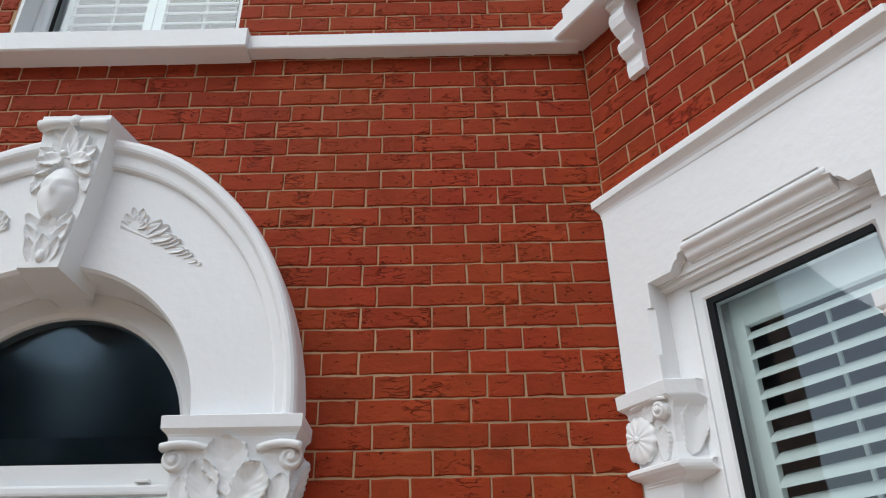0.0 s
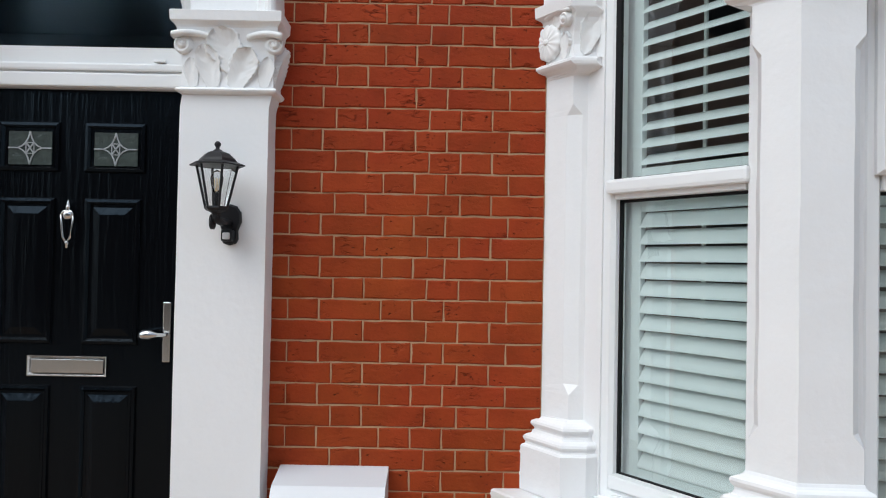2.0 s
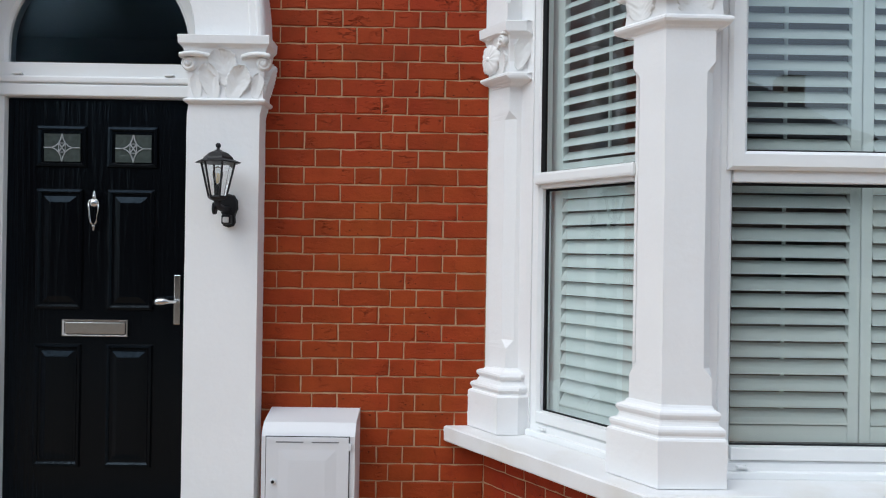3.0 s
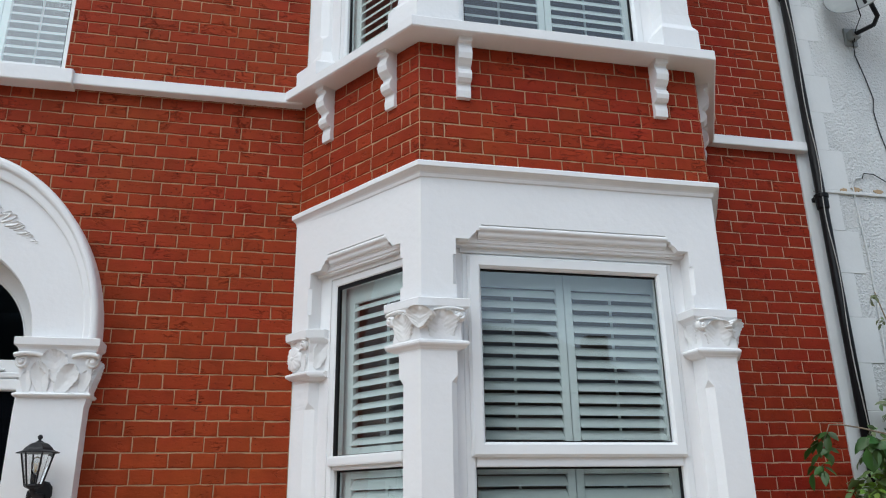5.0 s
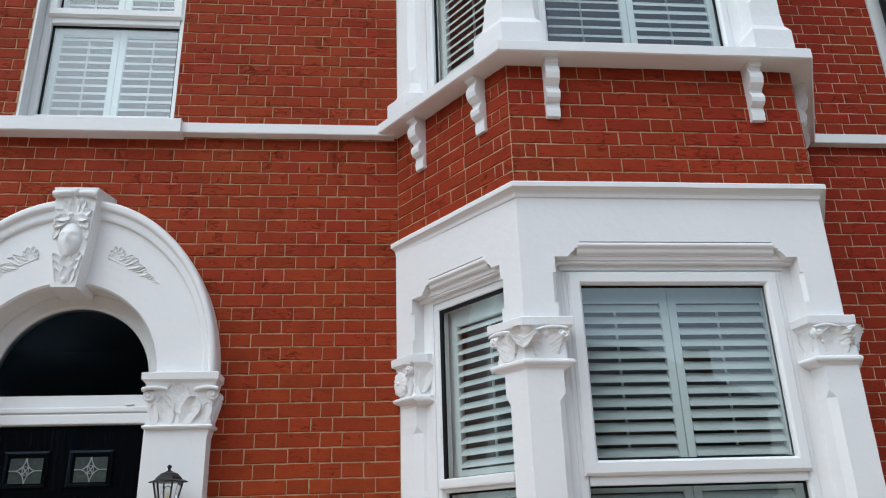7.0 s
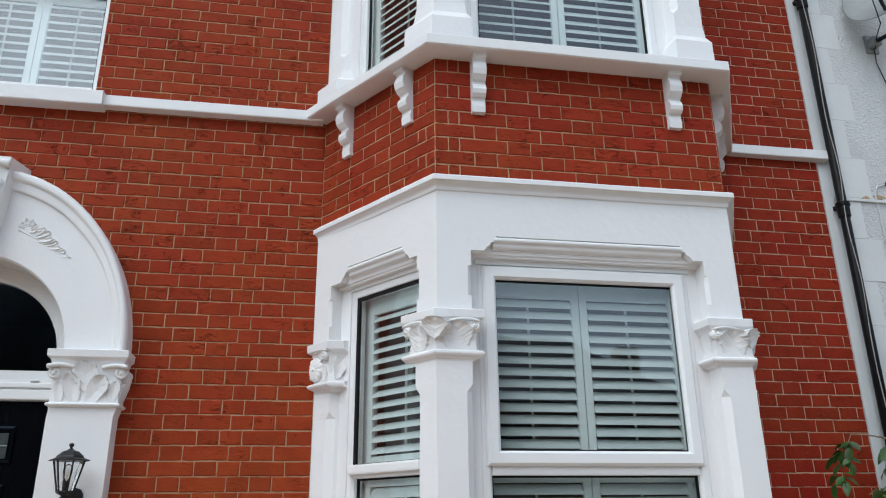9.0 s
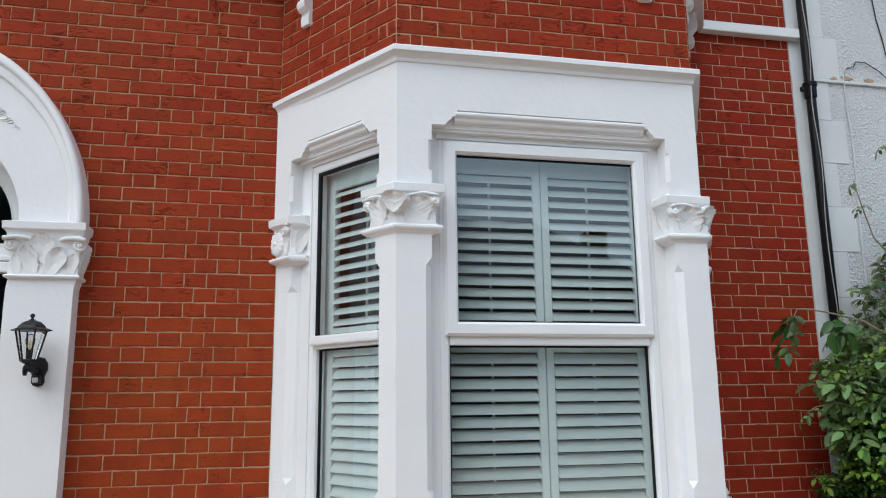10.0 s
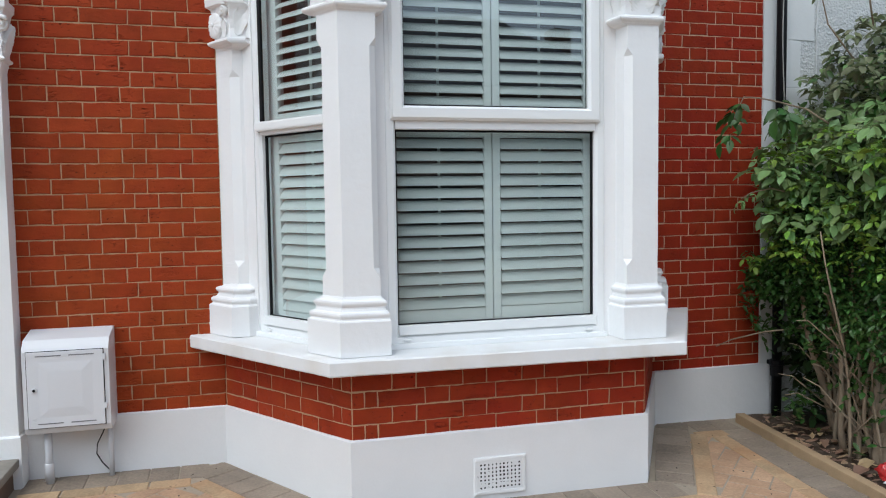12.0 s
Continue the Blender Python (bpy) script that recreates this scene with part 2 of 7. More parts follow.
def loft(bm, rings, closed=True, caps=True):
    vr = [[bm.verts.new(p) for p in ring] for ring in rings]
    n = len(rings[0])
    for a, c in zip(vr, vr[1:]):
        for i in range(n if closed else n - 1):
            j = (i + 1) % n
            bm.faces.new((a[i], a[j], c[j], c[i]))
    if caps:
        bm.faces.new(vr[0][::-1])
        bm.faces.new(vr[-1])
    return vr


def ball(bm, c, r, sx=1, sy=1, sz=1, seg=12, m=None):
    rings = []
    for j in range(1, seg // 2):
        a = math.pi * j / (seg // 2)
        rings.append([(c[0] + r * sx * math.sin(a) * math.cos(2 * math.pi * k / seg), c[1] + r * sy * math.sin(a) * math.sin(2 * math.pi * k / seg), c[2] - r * sz * math.cos(a)) for k in range(seg)])
    vr = loft(bm, rings)
    if m is not None:
        bmesh.ops.transform(bm, matrix=m, verts=[v for q in vr for v in q])


def normals2(path):
    out = []
    for (x0, y0), (x1, y1) in zip(path, path[1:]):
        d = math.hypot(x1 - x0, y1 - y0)
        out.append(((y1 - y0) / d, -(x1 - x0) / d))
    return out


def mitres(path, wall_ends=False):
    ns = normals2(path)
    ms = []
    for i in range(len(path)):
        if i in (0, len(path) - 1):
            n = ns[0] if i == 0 else ns[-1]
            ms.append((wall_ends / n[0], 0.0) if wall_ends else n)
        else:
            a, c = ns[i - 1], ns[i]
            k = 1 + a[0] * c[0] + a[1] * c[1]
            ms.append(((a[0] + c[0]) / k, (a[1] + c[1]) / k))
    return ms


def off(path, d, wall_ends=False):
    return [(x + m[0] * d, y + m[1] * d) for (x, y), m in zip(path, mitres(path, wall_ends))]


def sweep(bm, path, prof, wall_ends=False, sub=1):
    """A moulding: the closed profile of (outward, height) drawn along a path in plan, mitred at its corners."""
    ms = mitres(path, wall_ends)
    rings = [[(x + m[0] * o, y + m[1] * o, z) for o, z in prof] for (x, y), m in zip(path, ms)]
    if sub > 1:
        full = []
        for a, c in zip(rings, rings[1:]):
            for k in range(sub):
                t = k / sub
                full.append([tuple(p + (q - p) * t for p, q in zip(u, v)) for u, v in zip(a, c)])
        rings = full + [rings[-1]]
    loft(bm, rings)


def wobble(bm, amount, scale=4.0):
    for v in bm.verts:
        v.co += noise.noise_vector(v.co * scale) * amount


# ---- plan ----
BAY = [(0.0, 0.0), (0.56, -0.82), (2.105, -0.82), (2.59, 0.0)]
# the bay's foot, a little narrower than its upper part
FOOT = [(0.0, 0.0), (0.574, -0.82), (2.072, -0.82), (2.59, 0.0)]
# its brickwork under the upper sill stands a little wider
NECK = [(0.0, 0.0), (0.548, -0.82), (2.124, -0.82), (2.60, 0.0)]
CX = 1.3325
L1 = math.hypot(0.56, 0.82)
DIR = (0.56 / L1, -0.82 / L1)
NRM = (DIR[1], -DIR[0])
PLINTH, SILL0, SILL1 = 0.313, 0.640, 0.709
COURSE, DATUM = 0.078, 0.300
BAND0, BAND1 = 3.886, 3.953


def cant(l, d):
    """A point l metres along the canted side of the bay from the wall, d metres proud of its face."""
    return (DIR[0] * l + NRM[0] * d, DIR[1] * l + NRM[1] * d)


def right_x(x, y):
    """The mirrored place on the bay's other side, which is a little steeper."""
    return 2 * CX - x - STEEP * (y + 0.82)


STEEP = 0.075 / 0.82
# the same as a matrix
FLIP = Matrix(((-1, -STEEP, 0, 2 * CX - 0.075), (0, 1, 0, 0), (0, 0, 1, 0), (0, 0, 0, 1)))


def mirror(pts):
    return [(right_x(x, y), y) for x, y in pts][::-1]


def ground_z(x, y):
    return -0.010 * x + 0.025 * max(y, -6.0)


# ---- ground and shell ----
bm = bmesh.new()
gx = [-60, -20, -8, -4, -2, 0, 1, 2, 3, 4, 8, 20, 60]
gy = [-80, -30, -12, -6, -4, -2, -1, 0, 0.6]
vs = [[bm.verts.new((x, y, ground_z(x, y) - 0.005)) for x in gx] for y in gy]
for a, c in zip(vs, vs[1:]):
    for i in range(len(gx) - 1):
        bm.faces.new((a[i], a[i + 1], c[i + 1], c[i]))
M_PAVEBED, nt, b = mat("sandy_paving_bed", (0.22, 0.17, 0.12), 0.9)
vary(nt, b, (0.33, 0.275, 0.21), 0.3, 3, 5, 0, False, 0.15, 60)
setting("ground", bm, M_PAVEBED, "sandy jointed forecourt ground in front of the house", "ground")

bm = bmesh.new()
WT = 0.30
for x0, x1, z0, z1 in ((-4.6, -2.30, -0.1, 7.0), (-1.30, 0.0, -0.1, 3.90), (-1.372, 0.0, 3.90, 7.0), (-2.30, -1.30, 2.93, 3.90), (-2.30, -1.30, 5.75, 7.0)):
    box(bm, x0, x1, 0.0, WT, z0, z1)
wall_main = setting("wall_house", bm, M_MORTAR, "red painted brick house front with tan pointing", "wall")
bm = bmesh.new()
box(bm, 2.59, 3.38, 0.0, WT, -0.1, 7.0)
wall_side = setting("wall_beside_bay", bm, M_MORTAR_PALE, "red painted brick wall beside the bay with pale pointing", "wall")

bm = bmesh.new()
prism(bm, FOOT + off(FOOT, -0.16)[::-1], 0.0, SILL0)
prism(bm, NECK + off(NECK, -0.16)[::-1], 3.12, 3.93)
wall_bay = setting("wall_bay", bm, M_MORTAR, "red painted brick canted bay walls with tan pointing", "wall")

bm = bmesh.new()
sweep(bm, [(-0.99, 0.0), (0.0, 0.0)], [(-0.02, -0.1), (0.02, -0.1), (0.02, PLINTH - 0.006), (0.012, PLINTH), (-0.02, PLINTH)])
sweep(bm, [(2.59, 0.0), (3.44, 0.0)], [(-0.02, -0.12), (0.02, -0.12), (0.02, PLINTH - 0.006), (0.012, PLINTH), (-0.02, PLINTH)])
sweep(bm, FOOT, [(-0.05, -0.12), (0.02, -0.12), (0.02, PLINTH - 0.006), (0.012, PLINTH), (-0.05, PLINTH)], True, 12)
wobble(bm, 0.004, 3)
setting("plinth", bm, M_PLINTH, "white painted rendered plinth along the wall foot", "plinth")

bm = bmesh.new()
SILLP = [(-0.183, 0.0), (0.464, -0.951), (2.196, -1.005), (2.845, 0.0)]
sweep(bm, SILLP, [(-0.42, SILL0), (-0.005, SILL0), (0.0, SILL0 + 0.006), (0.0, SILL1 - 0.006), (-0.007, SILL1), (-0.42, SILL1 + 0.006)], True, 10)
wobble(bm, 0.002, 5)
setting("trim_bay_sill", bm, M_SILL, "thick white painted stone sill under the bay window", "sill")

bm = bmesh.new()
CORN = [(-0.1, 3.106), (0.021, 3.106), (0.028, 3.110), (0.030, 3.118), (0.031, 3.126), (0.036, 3.134), (0.044, 3.140), (0.052, 3.146), (0.056, 3.150), (0.064, 3.151), (0.065, 3.153), (0.065, 3.174), (0.058, 3.182), (0.0, 3.200), (-0.1, 3.200)]
sweep(bm, BAY, CORN, 0.64, 12)
wobble(bm, 0.002, 5)
setting("trim_bay_cornice", bm, M_WHITE, "white painted moulded cornice round the bay", "cornice")

bm = bmesh.new()
STR = [(-0.02, BAND0 - 0.012), (0.062, BAND0 - 0.012), (0.066, BAND0 - 0.006), (0.066, BAND1 - 0.014), (0.058, BAND1 - 0.008), (-0.02, BAND1 + 0.004)]
sweep(bm, [(-1.30, 0), (-0.02, 0)], STR, False, 8)
wobble(bm, 0.002, 5)
setting("trim_string_course", bm, M_WHITE, "white painted string course across the brickwork", "string course")
bm = bmesh.new()
sweep(bm, [(2.70, 0), (3.43, 0)], STR, False, 6)
wobble(bm, 0.002, 5)
setting("trim_string_course_side", bm, M_WHITE, "white painted string course beside the bay", "string course")

bm = bmesh.new()
SLAB = [(-0.62, BAND0), (0.131, BAND0), (0.138, BAND0 + 0.006), (0.138, BAND1 - 0.008), (0.129, BAND1), (-0.62, BAND1 + 0.03)]
sweep(bm, BAY, SLAB, True, 10)
wobble(bm, 0.002, 5)
setting("trim_upper_bay_sill", bm, M_WHITE, "broad white painted sill ledge of the upper bay", "sill")

# frieze over the ground floor bay windows, with shouldered heads
bm = bmesh.new()
FZ = 0.02
HEAD, HEAD2 = 2.80, 2.878


def head_outline(a, c, la, lc):
    """The lower edge of a window head between two jambs: level shoulders la and lc long, then a step up by small curves."""
    step = [(0.0, HEAD)] + [(0.03 * t, HEAD + 0.03 * math.sin(t * math.pi / 2)) for t in (0.25, 0.5, 0.75, 1)]
    step += [(0.035, HEAD + 0.045), (0.055, HEAD + 0.05), (0.062, HEAD2)]
    return [(a, HEAD)] + [(a + la + x, z) for x, z in step] + [(c - lc - x, z) for x, z in step[::-1]] + [(c, HEAD)]


def frieze_panel(bm, place, length, a, c, la, lc, z0, back=0.2):
    """An upright slab from 0 to length, with its window head cut between a and c."""
    low = [(0, z0), (a, z0)] + head_outline(a, c, la, lc) + [(c, z0), (length, z0)]
    low = [p for i, p in enumerate(low) if i == 0 or p != low[i - 1]]
    def face(*pts):
        bm.faces.new([bm.verts.new(place(*p)) for p in pts])

    k, zc0, zc1 = 0.017, 2.57, 2.72
    for (s0, q0), (s1, q1) in zip(low, low[1:]):
        if s1 - s0 < 1e-6:
            # the jamb's return, set back along its stopped chamfer
            lo_, hi_ = min(q0, q1), max(q0, q1)
            if hi_ - lo_ > 0.2:
                for u, v, f in ((lo_, zc0, 0), (zc0, zc1, k), (zc1, hi_, 0)):
                    face((s0, FZ - f, u), (s0, FZ - f, v), (s0, FZ - back, v), (s0, FZ - back, u))
            else:
                face((s0, FZ, q0), (s0, FZ, q1), (s0, FZ - back, q1), (s0, FZ - back, q0))
            continue
        face((s0, FZ - back, q0), (s1, FZ - back, q1), (s1, FZ - back, 3.115), (s0, FZ - back, 3.115))
        face((s0, FZ, q0), (s1, FZ, q1), (s1, FZ - back, q1), (s0, FZ - back, q0))
        if abs(q0 - z0) < 1e-6 and abs(q1 - z0) < 1e-6:
            edge, inner = (s1, s1 - k) if s0 == 0 else (s0, s0 + k)
            far_ = s0 if s0 == 0 else s1
            face((far_, FZ, z0), (inner, FZ, z0), (inner, FZ, 3.115), (far_, FZ, 3.115))
            for u, v in ((z0, zc0), (zc1, 3.115)):
                face((inner, FZ, u), (edge, FZ, u), (edge, FZ, v), (inner, FZ, v))
            face((inner, FZ, zc0), (edge, FZ - k, zc0), (edge, FZ - k, zc1), (inner, FZ, zc1))
            for u in (zc0, zc1):
                face((inner, FZ, u), (edge, FZ, u), (edge, FZ - k, u))
        else:
            face((s0, FZ, q0), (s1, FZ, q1), (s1, FZ, 3.115), (s0, FZ, 3.115))


def on_left(s, d, z):
    return (*cant(s * L1 if s < L1 - 0.001 else L1 + d * 0.53, d), z)


def on_right(s, d, z):
    x, y, _ = on_left(s, d, z)
    return (right_x(x, y), y, z)


def on_front(s, d, z):
    x = BAY[1][0] + s
    if s < 0.001:
        x = off(BAY, d)[1][0]
    if s > BAY[2][0] - BAY[1][0] - 0.001:
        x = off(BAY, d)[2][0]
    return (x, BAY[1][1] - d, z)


FA, FC, FLA, FLC = 0.158, 1.380, 0.067, 0.058
CA, CC, CLA, CLC = 0.148, L1 - 0.127, 0.092, 0.058
frieze_panel(bm, on_left, L1, CA, CC, CLA, CLC, 2.47)
frieze_panel(bm, on_right, L1, CA, CC, CLA, CLC, 2.47)
frieze_panel(bm, on_front, BAY[2][0] - BAY[1][0], FA, FC, FLA, FLC, 2.47)
bmesh.ops.remove_doubles(bm, verts=bm.verts[:], dist=0.0005)
setting("trim_bay_frieze", bm, M_WHITE, "white painted frieze with shouldered window heads", "frieze")

bm = bmesh.new()
HM = [(FZ - 0.02, HEAD2 + 0.006), (FZ - 0.006, HEAD2 + 0.004), (FZ - 0.006, HEAD2 - 0.001)]
HM += [(FZ - 0.014 + 0.018 * math.cos(q), HEAD2 - 0.017 + 0.015 * math.sin(q)) for q in [radians(90 - 20 * k) for k in range(9)]]
HM += [(FZ - 0.012, HEAD2 - 0.034), (FZ - 0.014, HEAD2 - 0.039)]
HM += [(FZ - 0.014 - 0.020 * (1 - math.cos(q)), HEAD2 - 0.041 - 0.018 * math.sin(q)) for q in [radians(15 * k) for k in range(1, 7)]]
HM += [(FZ - 0.035, HEAD2 - 0.064), (FZ - 0.040, HEAD2 - 0.066), (FZ - 0.041, HEAD2 - 0.074), (FZ - 0.048, HEAD2 - 0.076), (FZ - 0.050, HEAD - 0.008), (FZ - 0.15, HEAD - 0.010), (FZ - 0.15, HEAD2 + 0.006)]
FM, CM = (FA + FLA + 0.05, FC - FLC - 0.05), (CA + CLA + 0.05, CC - CLC - 0.05)
sweep(bm, [(BAY[1][0] + x, BAY[1][1]) for x in FM], HM)
sweep(bm, [cant(x, 0) for x in CM], HM)
sweep(bm, mirror([cant(x, 0) for x in CM]), HM)
for s0, s1, pl in ((FA, FC, on_front), (CA, CC, on_left), (CA, CC, on_right)):
    loft(bm, [[pl(s, d, z) for d, z in ((FZ - 0.042, HEAD - 0.004), (FZ - 0.042, HEAD2 + 0.03), (FZ - 0.14, HEAD2 + 0.03), (FZ - 0.14, HEAD - 0.004))] for s in (s0 - 0.01, s1 + 0.01)])
HB = [(FZ - 0.05, HEAD + 0.002), (FZ - 0.05, HEAD - 0.016), (FZ - 0.15, HEAD - 0.022), (FZ - 0.15, HEAD + 0.002)]
for a, c in (((BAY[1][0] + FA - 0.01, BAY[1][1]), (BAY[1][0] + FC + 0.01, BAY[1][1])), (cant(CA - 0.01, 0), cant(CC + 0.01, 0)), tuple(mirror([cant(CA - 0.01, 0), cant(CC + 0.01, 0)]))):
    sweep(bm, [a, c], HB)
setting("trim_window_heads", bm, M_WHITE, "white painted stepped mouldings at the window heads", "moulding")

# unseen eaves slabs, added to block sky light from the upper floor
bm = bmesh.new()
box(bm, -5.2, 9.0, -0.50, 0.4, 7.0, 7.14)
prism(bm, off(BAY, 0.34), 6.86, 6.99)
setting("ceiling_eaves", bm, M_PLINTH, "white eaves slabs added out of view to shade the upper floor", "eaves")

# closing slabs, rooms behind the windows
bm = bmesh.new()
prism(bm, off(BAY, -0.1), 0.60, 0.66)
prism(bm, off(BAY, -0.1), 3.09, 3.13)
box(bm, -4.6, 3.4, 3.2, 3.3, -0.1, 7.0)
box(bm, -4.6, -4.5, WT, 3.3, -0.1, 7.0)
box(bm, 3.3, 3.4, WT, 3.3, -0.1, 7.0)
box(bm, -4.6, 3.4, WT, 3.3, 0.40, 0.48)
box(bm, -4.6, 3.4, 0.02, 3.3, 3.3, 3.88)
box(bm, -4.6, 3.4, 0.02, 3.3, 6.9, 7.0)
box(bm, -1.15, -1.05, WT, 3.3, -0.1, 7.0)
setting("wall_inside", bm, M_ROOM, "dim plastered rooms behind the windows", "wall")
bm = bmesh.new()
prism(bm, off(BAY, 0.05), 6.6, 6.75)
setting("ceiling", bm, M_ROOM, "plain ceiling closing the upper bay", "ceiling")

# ---- bay piers ----


def corner_poly(o, e, r=0.10, c=0.0):
    """Plan of a corner pier o proud of the bay's face, widened by e at both arrises, with arris chamfers c."""
    x1, y1 = BAY[1]
    a = 0.157 + e
    k = L1 - 0.157 - float(np.interp(e, (-0.004, 0.036, 0.052), (-0.030, 0.036, 0.046)))
    return [cant(k, -r), cant(k, o - c), cant(k + c, o), off(BAY, o)[1], (x1 + a - c, y1 - o), (x1 + a, y1 - o + c), (x1 + a, y1 + r), off(BAY, -r)[1]]


def end_poly(o, e, r=0.10, c=0.0):
    """Plan of the half pier where the bay meets the wall, standing a little less proud."""
    h = float(np.interp(o, (0.032, 0.045, 0.074), (-0.015, 0.020, 0.070)))
    l = float(np.interp(e, (-0.004, 0.036, 0.052), (0.126, 0.176, 0.168)))
    w = (min(h / NRM[0], -0.006), 0.01)
    return [w, cant(l - c, h), cant(l + c * 0.6, h - c), cant(l + 0.050, h - 0.075), cant(l + 0.050, -r), (0.06, 0.01)]


def stack(bm, poly, steps):
    full = []
    for p, n in zip(steps, steps[1:]):
        k = max(1, int((n[0] - p[0]) / 0.05))
        full += [tuple(u + (v - u) * i / k for u, v in zip(p, n)) for i in range(k)]
    steps = full + [steps[-1]]
    loft(bm, [[(x, y, z) for x, y in poly(o, e, 0.10, c)] for z, o, e, c in steps])


SH, SE = 0.032, -0.004


def far_end(half):
    """Mirrors a pier to the bay's other side, where the half pier stands a little further out."""
    return Matrix.Translation((0.026, 0, 0)) @ FLIP if half else FLIP


def pier(name, poly, flip, z0, top, label, tall=1.0, plain=False):
    """A painted stone pier: base block, shaft, capital."""
    r = root(name, label, "pier", "structure", "bay piers")

    def put(nm, bm):
        wobble(bm, 0.0024, 9)
        if flip:
            bmesh.ops.transform(bm, matrix=far_end(poly is end_poly), verts=bm.verts[:])
        return part(nm, bm, M_WHITE, r)

    c = 0.0004
    bm = bmesh.new()
    foot = ((0, 0.068), (0.150, 0.068), (0.156, 0.065), (0.190, 0.044), (0.200, 0.040), (0.270, 0.0335))
    stack(bm, poly, [(z0 + dz_, o, SE + (o - SH) / 0.042 * 0.040, c) for dz_, o in foot if plain] or [(z0 + dz_, o, SE + (o - SH) / 0.042 * 0.040, c) for dz_, o in (
        (0, 0.074), (0.156, 0.074), (0.162, 0.071), (0.165, 0.066), (0.172, 0.065), (0.178, 0.068), (0.186, 0.0695), (0.194, 0.068), (0.200, 0.062), (0.203, 0.055),
        (0.208, 0.0525), (0.216, 0.050), (0.223, 0.050), (0.226, 0.052), (0.232, 0.055), (0.240, 0.057), (0.248, 0.055), (0.253, 0.049), (0.256, 0.042), (0.262, 0.037), (0.270, 0.0335))])
    put("base", bm)
    bm = bmesh.new()
    k = 0.030
    lo, hi = z0 + 0.262, top - 0.235 * tall
    stack(bm, poly, [(lo, SH, SE, c), (lo + 0.095, SH, SE, c), (lo + 0.112, SH, SE, k * 0.45), (lo + 0.132, SH, SE, k), (hi - 0.150, SH, SE, k), (hi - 0.130, SH, SE, k * 0.45), (hi - 0.113, SH, SE, c), (hi, SH, SE, c)])
    put("shaft", bm)
    bm = bmesh.new()
    stack(bm, poly, [(top - dz_ * tall, o, e, c) for dz_, o, e in (
        (0.245, SH, SE), (0.238, 0.034, 0.004), (0.233, 0.039, 0.022), (0.228, 0.042, 0.030), (0.225, 0.046, 0.036), (0.219, 0.053, 0.043), (0.211, 0.057, 0.048), (0.203, 0.056, 0.047), (0.197, 0.050, 0.040), (0.193, 0.041, 0.016),
        (0.150, 0.040, 0.012), (0.110, 0.041, 0.016), (0.070, 0.044, 0.026), (0.055, 0.046, 0.034), (0.049, 0.049, 0.040), (0.043, 0.056, 0.047), (0.039, 0.059, 0.051), (0.004, 0.061, 0.052), (0, 0.056, 0.048))])
    cap = put("capital", bm)
    return r, cap


TOP1 = 2.494
piers = []
for fl in (False, True):
    piers.append(pier("bay_pier", corner_poly, fl, SILL1 + 0.004, TOP1, "white painted stone bay pier with carved leaf capital"))
    piers.append(pier("bay_half_pier", end_poly, fl, SILL1 + 0.004, TOP1 - 0.008, "white painted half pier where the bay meets the brick wall", 1.12))
    pier("upper_bay_pier", corner_poly, fl, BAND1 + 0.012, 6.7, "white painted stone pier of the upper bay", plain=True)
    pier("upper_bay_half_pier", end_poly, fl, BAND1 + 0.012, 6.7, "white painted half pier of the upper bay at the wall", plain=True)
# flat jambs between the piers and the window frames
bm = bmesh.new()
for z0, z1 in ((SILL1 - 0.01, 2.83), (BAND1, 6.6)):
    for quad in ([(0.70, -0.748), (0.775, -0.748), (0.775, -0.66), (0.70, -0.66)], [cant(0.12, -0.06), cant(0.233, -0.06), cant(0.233, -0.15), cant(0.12, -0.15)], [cant(0.80, -0.06), cant(0.87, -0.06), cant(0.87, -0.15), cant(0.80, -0.15)]):
        prism(bm, quad, z0, z1)
        prism(bm, mirror(quad), z0, z1)
setting("trim_window_jambs", bm, M_WHITE, "white painted jambs between the piers and window frames", "jamb")

# ---- windows and shutters ----


def bars(bm, x0, x1, z0, z1, w, y0, y1, bev=0.006, m=None):
    """A mitred rectangular frame of width w."""
    o = [(x0, z0), (x1, z0), (x1, z1), (x0, z1)]
    i = [(x0 + w, z0 + w), (x1 - w, z0 + w), (x1 - w, z1 - w), (x0 + w, z1 - w)]
    k = 0.012
    j = [(x0 + w - k, z0 + w - k), (x1 - w + k, z0 + w - k), (x1 - w + k, z1 - w + k), (x0 + w - k, z1 - w + k)]
    b2 = [(x0 + bev, z0 + bev), (x1 - bev, z0 + bev), (x1 - bev, z1 - bev), (x0 + bev, z1 - bev)]
    rings = [[(x, y1, z) for x, z in o], [(x, y0 + bev, z) for x, z in o], [(x, y0, z) for x, z in b2], [(x, y0, z) for x, z in j], [(x, y0 + 0.014, z) for x, z in i], [(x, y1, z) for x, z in i]]
    vr = [[bm.verts.new(p) for p in r] for r in rings]
    for a, c in zip(vr, vr[1:] + vr[:1]):
        for q in range(4):
            bm.faces.new((a[q], a[(q + 1) % 4], c[(q + 1) % 4], c[q]))


def place(bm, m):
    bmesh.ops.transform(bm, matrix=m, verts=bm.verts[:])
    return bm


